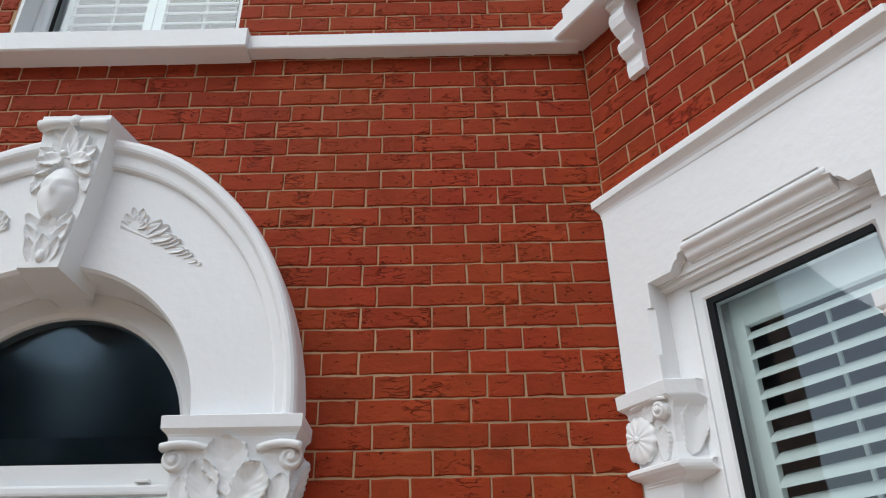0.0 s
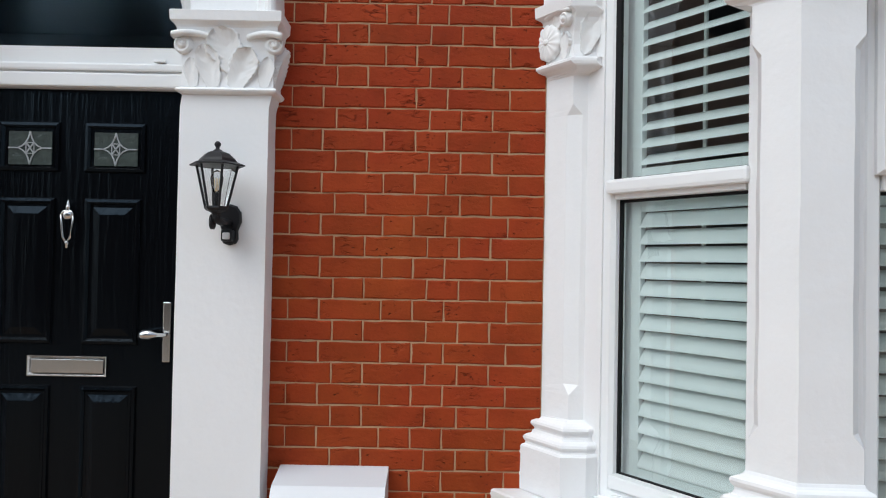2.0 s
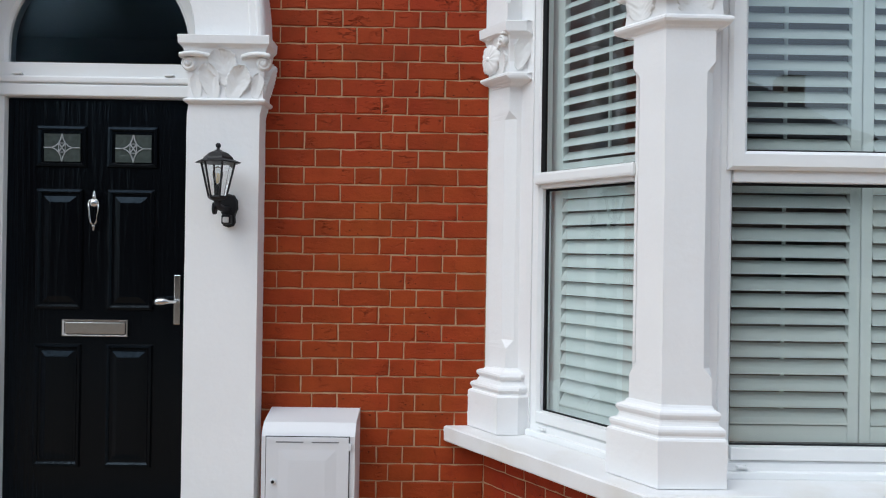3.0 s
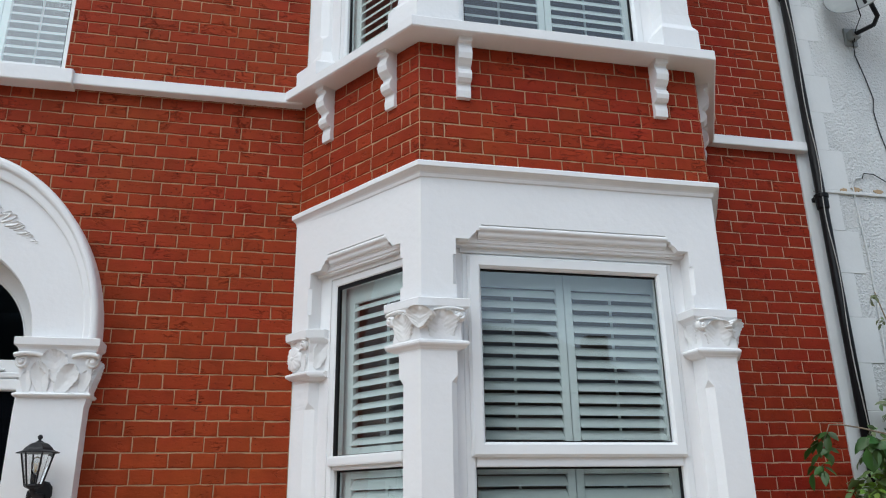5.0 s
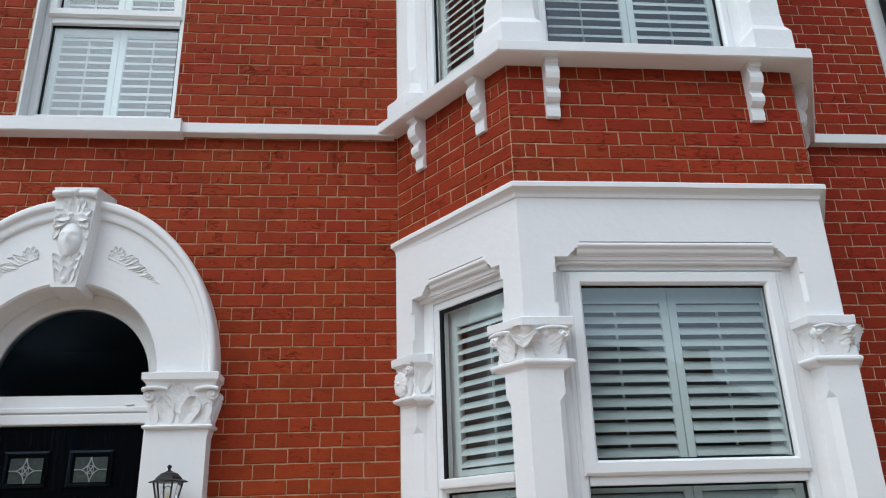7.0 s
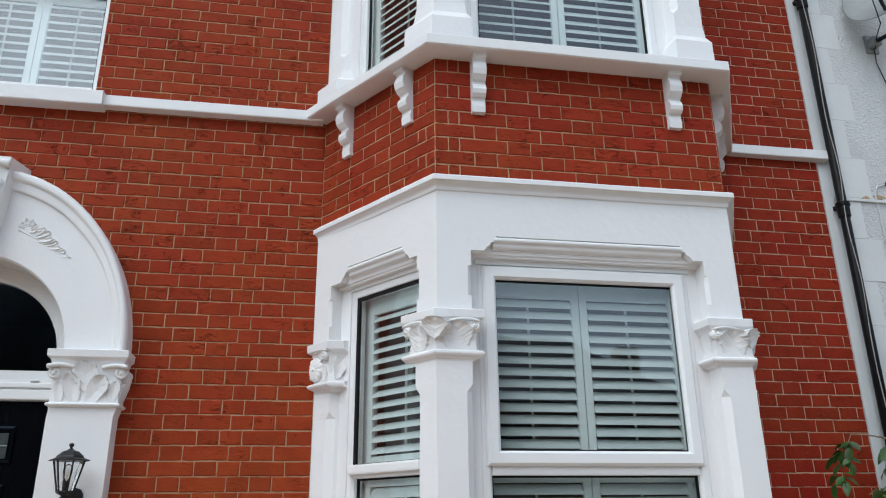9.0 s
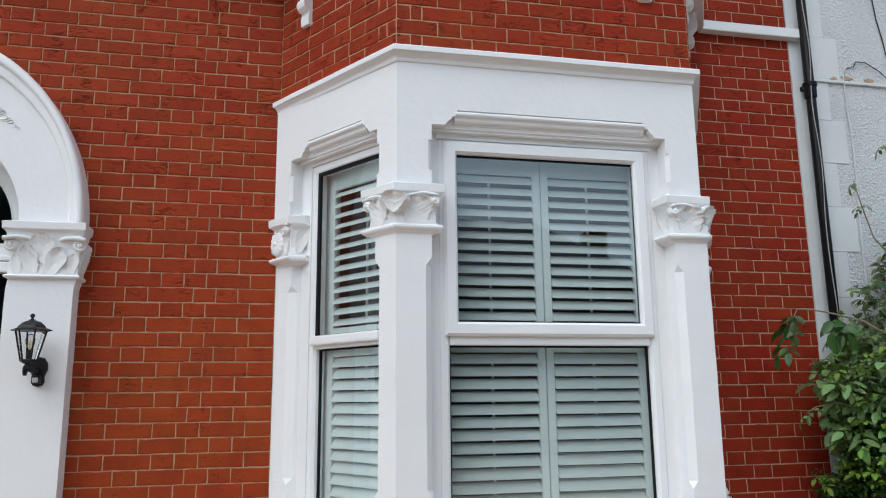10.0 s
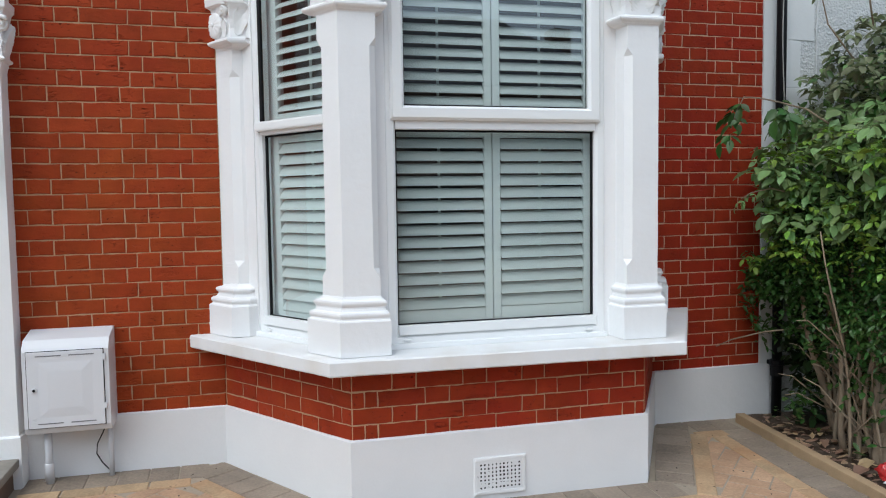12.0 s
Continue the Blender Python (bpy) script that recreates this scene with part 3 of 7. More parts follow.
def pane(parent, m, x0, x1, z0, z1, y, material=None, name="pane", rim=0.007, rim2=None):
    bm = bmesh.new()
    bm.faces.new([bm.verts.new(p) for p in ((x0 - 0.004, y, z0 - 0.004), (x1 + 0.004, y, z0 - 0.004), (x1 + 0.004, y, z1 + 0.004), (x0 - 0.004, y, z1 + 0.004))])
    ob = part(name, place(bm, m), material or M_GLASS, parent, recalc=False)
    ob.visible_shadow = False
    bm = bmesh.new()
    g, k = 0.010, rim
    k2 = rim if rim2 is None else rim2
    for a, c, d, e in ((x0 - g, x0 + k, z0 - g, z1 + g), (x1 - k2, x1 + g, z0 - g, z1 + g), (x0 + k, x1 - k2, z0 - g, z0), (x0 + k, x1 - k2, z1 - k, z1 + g)):
        if a < c - 0.0065 or rim2 is None or a < x1 - 0.02:
            box(bm, a, c, y - 0.006, y + 0.008, d, e)
    part("gasket", place(bm, m), M_GASKET, parent, "black rubber gasket")
    return ob


def window(name, m, w, z0, zm, z1, casement, label):
    r = root(name, label, "window", "structure")
    bm = bmesh.new()
    bars(bm, 0, w, z0, z1, 0.05, 0.012, 0.075, 0.006)
    box(bm, 0.05, w - 0.05, 0.014, 0.07, zm - (0.042 if casement else 0.02), zm + 0.04, 0.006)
    if z1 < 3:
        box(bm, -0.01, w + 0.01, 0.004, 0.07, z1 - 0.001, 2.794, 0.003)
    part("window_frame", place(bm, m), M_UPVC, r)
    bm = bmesh.new()
    if casement:
        bars(bm, 0.024, w - 0.030, zm, z1 - 0.01, 0.066, -0.014, 0.05, 0.012)
    else:
        box(bm, 0.03, w - 0.03, -0.012, 0.05, zm - 0.002, zm + 0.048, 0.012)
    part("casement" if casement else "transom", place(bm, m), M_UPVC, r)
    e = 0.09 if casement else 0.055
    pane(r, m, e, w - e, zm + (0.073 if casement else 0.052), z1 - (0.078 if casement else 0.05), 0.024, rim=0.006 if casement else 0.012, rim2=0.006 if casement else -0.004)
    pane(r, m, 0.052, w - 0.052, z0 + 0.098, zm - (0.044 if casement else 0.022), 0.05, rim2=None if casement else -0.004)
    bm = bmesh.new()
    box(bm, 0.05, w - 0.05, 0.004, 0.075, z0 + 0.05, z0 + 0.094, 0.004)
    box(bm, -0.004, w + 0.004, -0.012, 0.03, z0 - 0.014, z0 + 0.012, 0.005)
    part("bottom_rail", place(bm, m), M_UPVC, r)
    bm = bmesh.new()
    for x in (0.07, w - 0.11):
        box(bm, x, x + 0.038, -0.006, 0.02, z0 + 0.022, z0 + 0.032, 0.003)
    part("drain_cover", place(bm, m), M_UPVC, r)
    return r


def shutter(m, x0, x1, z0, z1, tilt, y, pitch=0.0575, label="white painted louvred shutter behind the glass", head=0.06):
    """One hinged panel: two stiles, a rail below and a deeper one above, a tilt rod and its louvres."""
    r = root("louvred_shutter", label, "shutter", "", "louvred shutters")
    s, t = 0.04, 0.06
    for nm, a, c, d, e in (("stile", x0, x0 + s, z0, z1), ("stile", x1 - s, x1, z0, z1), ("rail", x0 + s, x1 - s, z0, z0 + t), ("rail", x0 + s, x1 - s, z1 - head, z1)):
        bm = bmesh.new()
        box(bm, a, c, y, y + 0.026, d, e, 0.003)
        part(nm, place(bm, m), M_SHUT, r)
    n = int((z1 - z0 - t - head) / pitch + 0.3)
    gap = (z1 - z0 - t - head) / n
    bm = bmesh.new()
    ring = []
    for k in range(8):
        a = k * math.pi / 4 + 0.2
        ring.append((0.032 * math.cos(a), 0.0048 * math.sin(a)))
    ca, sa = math.cos(radians(tilt)), math.sin(radians(tilt))
    ring = [(p * ca - q * sa, p * sa + q * ca) for p, q in ring]
    loft(bm, [[(x, p, q) for p, q in ring] for x in (x0 + s + 0.002, x1 - s - 0.002)])
    first = part("louvre", bm, M_SHUT, r)
    me = first.data
    for k in range(n):
        ob = first if k == 0 else new("louvre", me)
        ob.parent = r
        dz = z0 + t + gap * (k + 0.5)
        ob.matrix_local = m @ pose(0, y + 0.013, dz, random.uniform(-1.6, 1.6), 0, random.uniform(-0.15, 0.15))
    bm = bmesh.new()
    xm = (x0 + x1) / 2
    box(bm, xm - 0.006, xm + 0.006, y + 0.036, y + 0.046, z0 + t + 0.02, z1 - head - 0.02, 0.002)
    part("tilt_rod", place(bm, m), M_SHUT, r)
    return r


def frame_on(p, direction, y_in):
    """The place of a window: x along the wall, y inward."""
    d = Vector((direction[0], direction[1], 0)).normalized()
    inn = Vector((-d.y, d.x, 0))
    if inn.dot(Vector((y_in[0], y_in[1], 0))) < 0:
        inn = -inn
    mm = Matrix.Identity(4)
    mm.col[0], mm.col[1], mm.col[2], mm.col[3] = (*d, 0), (*inn, 0), (0, 0, 1, 0), (p[0], p[1], 0, 1)
    return mm


SHW = "white painted louvred shutter with half-open louvres behind the glass"
front = Matrix.Translation((0.765, -0.765, 0))
left = frame_on(cant(0.228, -0.055), DIR, (1, 0.3))
pr = mirror([cant(0.228, -0.055), cant(0.835, -0.055)])
right = frame_on(pr[0], (pr[1][0] - pr[0][0], pr[1][1] - pr[0][1]), (-1, 0.3))
WF = 1.118
for z0, zm, z1, nm in ((0.725, 1.79, 2.757, "window_1"), (BAND1 + 0.03, 4.98, 6.0, "window_4")):
    window(nm, front, WF, z0, zm, z1, True, "white plastic sash-style window with opening top casement")
    window(nm[:-1] + str(int(nm[-1]) + 1), left, 0.607, z0, zm - 0.01, z1 + 0.004, False, "white plastic fixed window in the canted side of the bay")
    window(nm[:-1] + str(int(nm[-1]) + 2), right, 0.607, z0, zm - 0.01, z1 + 0.004, False, "white plastic fixed window in the canted side of the bay")
    mid, up = WF / 2 - 0.005, -2 if z0 > 3 else 0
    shutter(front, 0.03, mid, z0 + 0.09, zm - 0.01, 49 + up, 0.11, label="white painted louvred shutter with half-closed louvres behind the glass")
    shutter(front, mid + 0.004, WF - 0.03, z0 + 0.09, zm - 0.01, 56 + up, 0.11, label="white painted louvred shutter with nearly closed louvres behind the glass")
    shutter(front, 0.03, mid, zm + 0.02, z1 - 0.03, 48 + up, 0.11, label=SHW, head=0.104)
    shutter(front, mid + 0.004, WF - 0.03, zm + 0.02, z1 - 0.03, 48 + up, 0.11, label=SHW, head=0.104)
    for mm, a in ((left, 0.068), (right, 0.02)):
        shutter(mm, a, a + 0.53, z0 + 0.06, zm - 0.01, 56 + up, 0.085, label="white painted louvred shutter with nearly closed louvres behind the glass")
        shutter(mm, a, a + 0.53, zm + 0.02, z1 - 0.02, 40 + up, 0.085, label=SHW, head=0.112)
        bm = bmesh.new()
        e = 0.02 if a > 0.05 else 0.552
        box(bm, e, e + 0.045, 0.09, 0.16, z0, z1, 0.002)
        setting("trim_inner_jamb", place(bm, mm), M_UPVC, "pale inner jamb beside the louvred shutters", "jamb")

# upper window over the door
bm = bmesh.new()
for x0, x1 in ((-2.304, -2.286), (-1.38, -1.371)):
    box(bm, x0, x1, 0.002, 0.28, 3.93, 5.76)
box(bm, -2.30, -1.37, 0.002, 0.28, 5.74, 5.76)
setting("trim_upper_window_reveal", bm, M_WHITE, "white painted reveal of the upper window", "reveal")
uw = Matrix.Translation((-2.288, 0.085, 0))
window("window_7", uw, 0.91, 3.975, 4.80, 5.73, True, "white plastic sash-style window above the front door")
for a, c in ((0.05, 0.46), (0.464, 0.875)):
    shutter(uw, a, c, 4.03, 4.79, 44, 0.10, label=SHW)
    shutter(uw, a, c, 4.83, 5.70, 44, 0.10, label=SHW)
bm = bmesh.new()
sweep(bm, [(-2.5, 0), (-1.30, 0)], [(-0.3, BAND0 - 0.03), (0.094, BAND0 - 0.03), (0.10, BAND0 - 0.024), (0.10, BAND1 - 0.006), (0.092, BAND1), (-0.3, BAND1 + 0.03)], False, 8)
wobble(bm, 0.002, 5)
setting("window_sill_upper", bm, M_WHITE, "white painted stone sill of the upper window", "sill")

# ---- door surround ----
AX = -1.79
R_IN, R_SIDE, R_TOP, Z_ARCH = 0.50, 0.815, 1.0, 2.40


def arch_ring(rad, zc, y, n=40, z_foot=None, rise=None):
    pts = []
    rise = rise or rad
    if z_foot is not None:
        pts.append((AX + rad, y, z_foot))
    for k in range(n + 1):
        a = math.pi * k / n
        pts.append((AX + rad * math.cos(a), y, zc + rise * math.sin(a)))
    if z_foot is not None:
        pts.append((AX - rad, y, z_foot))
    return pts


ZF = 2.40
surround = root("door_surround", "white painted stone door arch with carved keystone on pilasters", "doorway", "structure")
bm = bmesh.new()


# from the reveal, over the flat face, to the rounded outer moulding
SECTION = [(0.0, 0.10), (0.0, -0.104), (0.02, -0.116), (0.768, -0.116), (0.771, -0.127), (0.780, -0.133), (0.800, -0.136), (0.868, -0.137), (0.878, -0.140), (0.886, -0.147), (0.896, -0.154),
           (0.915, -0.158), (0.950, -0.158), (0.975, -0.153), (0.992, -0.142), (1.0, -0.126), (1.0, 0.004)]
loft(bm, [arch_ring(R_IN + (R_SIDE - R_IN) * t, Z_ARCH, y, 56, ZF - 0.003, R_IN + (R_TOP - R_IN) * t) for t, y in SECTION], closed=False, caps=False)
wobble(bm, 0.002, 5)
part("arch", bm, M_WHITE, surround, smooth=False)


def pil_poly(o, z):
    """Plan of a pilaster, its capital standing a little to one side."""
    a, c = (0.010, 0.012) if z > 2.11 else (0.003, 0.0)
    return [(a - 1.318 - o, 0.12), (a - 1.318 - o, -0.12 - 1.4 * o), (c - 1.000 + o, -0.12 - 1.4 * o), (c - 1.000 + o, 0.004)]


fd = Matrix.Translation((AX, 0, 0)) @ Matrix.Diagonal((-1, 1, 1, 1)) @ Matrix.Translation((-AX, 0, 0))
for flip in (False, True):
    def pil(nm, steps):
        bm = bmesh.new()
        loft(bm, [[(x, y, z) for x, y in pil_poly(o, z)] for z, o in steps])
        wobble(bm, 0.0014, 6)
        if flip:
            bmesh.ops.transform(bm, matrix=fd, verts=bm.verts[:])
        return part(nm, bm, M_WHITE, surround)
    pil("pilaster_base", [(-0.1, 0.012), (0.262, 0.012), (0.27, 0.002)])
    pil("pilaster", [(0.265 + 1.853 * i / 36, 0.0) for i in range(37)])
    pil("capital", [(2.112, -0.002), (2.115, 0.010), (2.120, 0.016), (2.126, 0.018), (2.132, 0.015), (2.137, 0.004), (2.20, 0.002), (2.27, 0.005), (2.310, 0.012), (2.335, 0.016), (2.345, 0.018), (2.352, 0.022), (2.360, 0.031), (2.364, 0.034), (2.398, 0.036), (2.402, 0.030)])

# keystone block
bm = bmesh.new()
key = [[(AX - 0.063, -0.205, 2.855), (AX + 0.063, -0.205, 2.855), (AX + 0.085, 0.0, 2.845), (AX - 0.085, 0.0, 2.845)],
       [(AX - 0.090, -0.20, 3.10), (AX + 0.090, -0.20, 3.10), (AX + 0.12, 0.0, 3.10), (AX - 0.12, 0.0, 3.10)],
       [(AX - 0.112, -0.20, 3.385), (AX + 0.112, -0.20, 3.385), (AX + 0.145, 0.0, 3.40), (AX - 0.145, 0.0, 3.40)],
       [(AX - 0.116, -0.215, 3.40), (AX + 0.116, -0.215, 3.40), (AX + 0.15, 0.0, 3.42), (AX - 0.15, 0.0, 3.42)],
       [(AX - 0.116, -0.215, 3.432), (AX + 0.116, -0.215, 3.432), (AX + 0.15, 0.0, 3.45), (AX - 0.15, 0.0, 3.45)]]
loft(bm, key)
box(bm, AX - 0.056, AX + 0.056, -0.05, 0.12, 2.846, 2.92, 0.006)
keystone = part("keystone", bm, M_CARVE, surround)

# fanlight
fan = root("fanlight", "dark arched fanlight with white frame over the door", "fanlight", "structure")
bm = bmesh.new()
loft(bm, [arch_ring(rad, 2.405, y, 44, 2.17) for rad, y in ((0.50, 0.14), (0.50, 0.072), (0.492, 0.066), (0.425, 0.066), (0.412, 0.08), (0.412, 0.14))], closed=False, caps=False)
box(bm, AX - 0.5, AX + 0.5, 0.062, 0.14, 2.17, 2.325, 0.0)
box(bm, AX - 0.5, AX + 0.5, 0.050, 0.07, 2.172, 2.225, 0.006)
box(bm, AX - 0.5, AX + 0.5, 0.046, 0.07, 2.232, 2.262, 0.008)
part("frame", bm, M_UPVC, fan)
bm = bmesh.new()
ring = arch_ring(0.418, 2.405, 0.10, 44, 2.318)
bm.faces.new([bm.verts.new(p) for p in ring])
part("pane", bm, M_FAN, fan, recalc=False)
bm = bmesh.new()
for x in (-2.165, -1.475):
    box(bm, x, x + 0.042, 0.040, 0.06, 2.266, 2.276, 0.003)
part("drain_cover", bm, M_UPVC, fan)

# front door
M_DOOR, nt, b = mat("black_composite_door", (0.002, 0.002, 0.0028), 0.2, 0, 0.2)
b.inputs["Specular Tint"].default_value = (0.55, 0.78, 1.0, 1)
g, n1, n2, h = vary(nt, b, (0.002, 0.0021, 0.0028), 0.2, 3)
grain = tex_noise(nt, g, 1.0, 5, (60, 60, 3.5))
bump(nt, b, grain.outputs["Fac"], 1.0, 0.004)
M_CHROME, nt, b = mat("brushed_chrome", (0.62, 0.62, 0.62), 0.2, 1.0)
M_LEAD, nt, b = mat("bright_lead_came", (0.55, 0.56, 0.57), 0.35, 0.9)
M_OBSC, nt, b = mat("obscured_door_glass", (0.06, 0.07, 0.066), 0.14, 0, 0.4)
g, n1, n2, h = vary(nt, b, (0.055, 0.068, 0.063), 0.5, 60, 3)
bump(nt, b, n1.outputs["Fac"], 0.8, 0.003)
door = root("door_1", "glossy black panelled front door with chrome fittings", "door", "structure")
DY = 0.10


def dx(p):
    return -2.200 + 0.002393 * p


def dz(p):
    return 1.495 + (400 - p) * 0.00236


bm = bmesh.new()
box(bm, AX - 0.42, AX + 0.42, DY, DY + 0.045, 0.16, 2.168)
part("leaf", bm, M_DOOR, door)
bm = bmesh.new()
for sgn in (-1, 1):
    box(bm, AX + sgn * 0.455 - 0.036, AX + sgn * 0.455 + 0.036, 0.066, 0.14, 0.1, 2.17, 0.004)
part("door_frame", bm, M_UPVC, door)


def raised(x0, x1, z0, z1, glass=False):
    """A panel: a moulded border standing out, a sunk channel and a fielded middle."""
    bm = bmesh.new()
    def rect(i, y):
        return [(x0 + i, y, z0 + i), (x1 - i, y, z0 + i), (x1 - i, y, z1 - i), (x0 + i, y, z1 - i)]
    prof = [(0.0, DY), (0.004, DY - 0.010), (0.014, DY - 0.012), (0.022, DY - 0.004), (0.028, DY + 0.006)]
    prof += [(0.036, DY + 0.002)] if glass else [(0.034, DY - 0.001), (0.058, DY - 0.009), (0.062, DY - 0.010)]
    rings = [rect(i, y) for i, y in prof]
    vr = [[bm.verts.new(p) for p in r] for r in rings]
    for a, c in zip(vr, vr[1:]):
        for q in range(4):
            bm.faces.new((a[q], a[(q + 1) % 4], c[(q + 1) % 4], c[q]))
    bm.faces.new(vr[-1])
    return part("panel", bm, M_DOOR, door)


for a, c in ((51, 149), (188, 286)):
    raised(dx(a), dx(c), dz(249), dz(168), True)
    raised(dx(a + 2), dx(c - 5), dz(527), dz(291))
    raised(dx(a + 1), dx(c - 5), dz(833), dz(593))
    x0, x1, z0, z1 = dx(a + 16), dx(c - 13), dz(238), dz(184)
    bm = bmesh.new()
    box(bm, x0, x1, DY - 0.006, DY + 0.004, z0, z1)
    gl = part("door_pane", bm, M_OBSC, door, "small obscured glass pane with leaded star")
    bm = bmesh.new()
    xm, zm = (x0 + x1) / 2, (z0 + z1) / 2
    w, hh = (x1 - x0) / 2, (z1 - z0) / 2

    def came(p, q, r=0.0022):
        v = Vector((q[0] - p[0], 0, q[1] - p[1]))
        mm = Matrix.Translation(((p[0] + q[0]) / 2, DY - 0.008, (p[1] + q[1]) / 2)) @ Matrix.Rotation(-math.atan2(v.z, v.x), 4, 'Y')
        box(bm, -v.length / 2, v.length / 2, -r, r, -r, r, 0, mm)

    wide, k = 0.56 * w, 0.33
    tips = []
    for sx_, sz_ in ((1, 1), (1, -1), (-1, -1), (-1, 1)):
        arc = [(0, hh), (0.13 * wide, 0.62 * hh), (k * wide, k * hh), (0.62 * wide, 0.13 * hh), (wide, 0)]
        arc = [(xm + sx_ * p, zm + sz_ * q) for p, q in arc]
        for p, q in zip(arc, arc[1:]):
            came(p, q)
        tips.append(arc[2])
    came(tips[0], tips[2])
    came(tips[1], tips[3])
    for p, q in zip(tips, tips[1:] + tips[:1]):
        mid = ((p[0] + q[0]) / 2 * 0.5 + xm * 0.5 + ((p[0] + q[0]) / 2 - xm) * 0.5, (p[1] + q[1]) / 2)
        came(p, mid, 0.0015)
        came(mid, q, 0.0015)
    came((x0, zm), (xm - wide, zm))
    came((xm + wide, zm), (x1, zm))
    part("came", bm, M_LEAD, gl, "bright lead star")
bm = bmesh.new()
bars(bm, dx(108), dx(233), dz(578), dz(546), 0.012, DY - 0.014, DY + 0.002, 0.003)
lb = part("letter_plate", bm, M_CHROME, door, "chrome letter plate")
bm = bmesh.new()
box(bm, dx(108) + 0.012, dx(233) - 0.012, DY - 0.009, DY, dz(578) + 0.012, dz(546) - 0.012, 0.002)
part("flap", bm, M_CHROME, lb)


def turned(bm, prof, axis_at, seg=14, m=None):
    """A turned shape: (radius, height) spun about the z axis at a place."""
    rings = [[(axis_at[0] + r * math.cos(2 * math.pi * k / seg), axis_at[1] + r * math.sin(2 * math.pi * k / seg), axis_at[2] + z) for k in range(seg)] for r, z in prof]
    vr = loft(bm, rings)
    if m is not None:
        bmesh.ops.transform(bm, matrix=m, verts=[v for r in vr for v in r])


def tube(bm, pts, r, seg=8, ends=True):
    pts = [Vector(p) for p in pts]
    rings = []
    up = Vector((0.13, 0.31, 0.94)).normalized()
    for i, p in enumerate(pts):
        d = (pts[min(i + 1, len(pts) - 1)] - pts[max(i - 1, 0)]).normalized()
        s = d.cross(up if abs(d.dot(up)) < 0.95 else Vector((1, 0, 0))).normalized()
        t = d.cross(s)
        rr = r[i] if isinstance(r, (list, tuple)) else r
        rings.append([tuple(p + (s * math.cos(a) + t * math.sin(a)) * rr) for a in [2 * math.pi * k / seg for k in range(seg)]])
    loft(bm, rings, True, ends)


bm = bmesh.new()
kx, kz0, kz1 = dx(167), dz(373), dz(292)
turned(bm, [(0.001, 0), (0.006, 0.006), (0.004, 0.014), (0.010, 0.022), (0.005, 0.03)], (kx, DY - 0.02, kz0), 10)
turned(bm, [(0.005, 0), (0.011, 0.01), (0.005, 0.02), (0.008, 0.03), (0.004, 0.042), (0.001, 0.052)], (kx, DY - 0.016, kz1 - 0.055), 10)
for sgn in (-1, 1):
    tube(bm, [(kx + sgn * q, DY - 0.024, kz0 + 0.03 + p) for q, p in ((0.004, 0), (0.013, 0.012), (0.018, 0.04), (0.021, 0.075), (0.024, 0.10))], 0.0045)
ball(bm, (kx, DY - 0.020, kz0 + 0.128), 0.020, 1, 0.5, 1, 14)
for sgn in (-1, 1):
    tube(bm, [(kx + sgn * 0.024, DY - 0.024, kz0 + 0.125), (kx + sgn * 0.016, DY - 0.022, kz0 + 0.140), (kx, DY - 0.020, kz0 + 0.146)], 0.0045)
ball(bm, (kx, DY - 0.018, kz0 + 0.158), 0.010, 1, 0.8, 1, 10)
part("knocker", bm, M_CHROME, door, "chrome door knocker", True)
bm = bmesh.new()
box(bm, dx(321), dx(333.5), DY - 0.010, DY + 0.002, dz(553), dz(456), 0.004)
hp = part("handle_plate", bm, M_CHROME, door, "long chrome handle plate")
bm = bmesh.new()
tube(bm, [(dx(327), DY, dz(508)), (dx(327), DY - 0.04, dz(508)), (dx(318), DY - 0.05, dz(508)), (dx(308), DY - 0.052, dz(507.5)), (dx(297), DY - 0.05, dz(508)), (dx(288), DY - 0.046, dz(509))], [0.009, 0.008, 0.008, 0.019, 0.020, 0.008], 12)
part("handle", bm, M_CHROME, hp, "", True)

# ---- carving ----


def volute(bm, m, r, turns=1.4, flip=1):
    """A rolled scroll: a round boss with a spiral channel cut into it, facing -y."""
    rings = []
    for j in range(15):
        t = 1 - j / 14
        ring = []
        for k in range(36):
            a = 2 * math.pi * k / 36
            coil = 0.5 + 0.5 * math.cos(a * flip + 2 * math.pi * turns * t)
            deep = 0.010 * min(1, 4 * (1 - t)) * min(1, 3 * t)
            y = -(0.010 + 0.016 * (1 - t ** 3) - deep * (1 - coil) ** 2)
            ring.append(m @ Vector((r * t * math.cos(a), y, r * t * math.sin(a))))
        rings.append(ring)
    rim = [m @ Vector((r * math.cos(2 * math.pi * k / 36), 0.016, r * math.sin(2 * math.pi * k / 36))) for k in range(36)]
    loft(bm, [rim] + rings[:-1])
    ball(bm, (0, -0.020, 0), r * 0.26, 1, 0.9, 1, 10, m)


def facing(x, y, z, nx, ny, tilt=0.0):
    """A place on a face whose outward normal is (nx, ny): -y of the pose points outward."""
    return pose(x, y, z, 0, 0, math.degrees(math.atan2(nx, -ny))) @ pose(0, 0, 0, 0, tilt, 0)


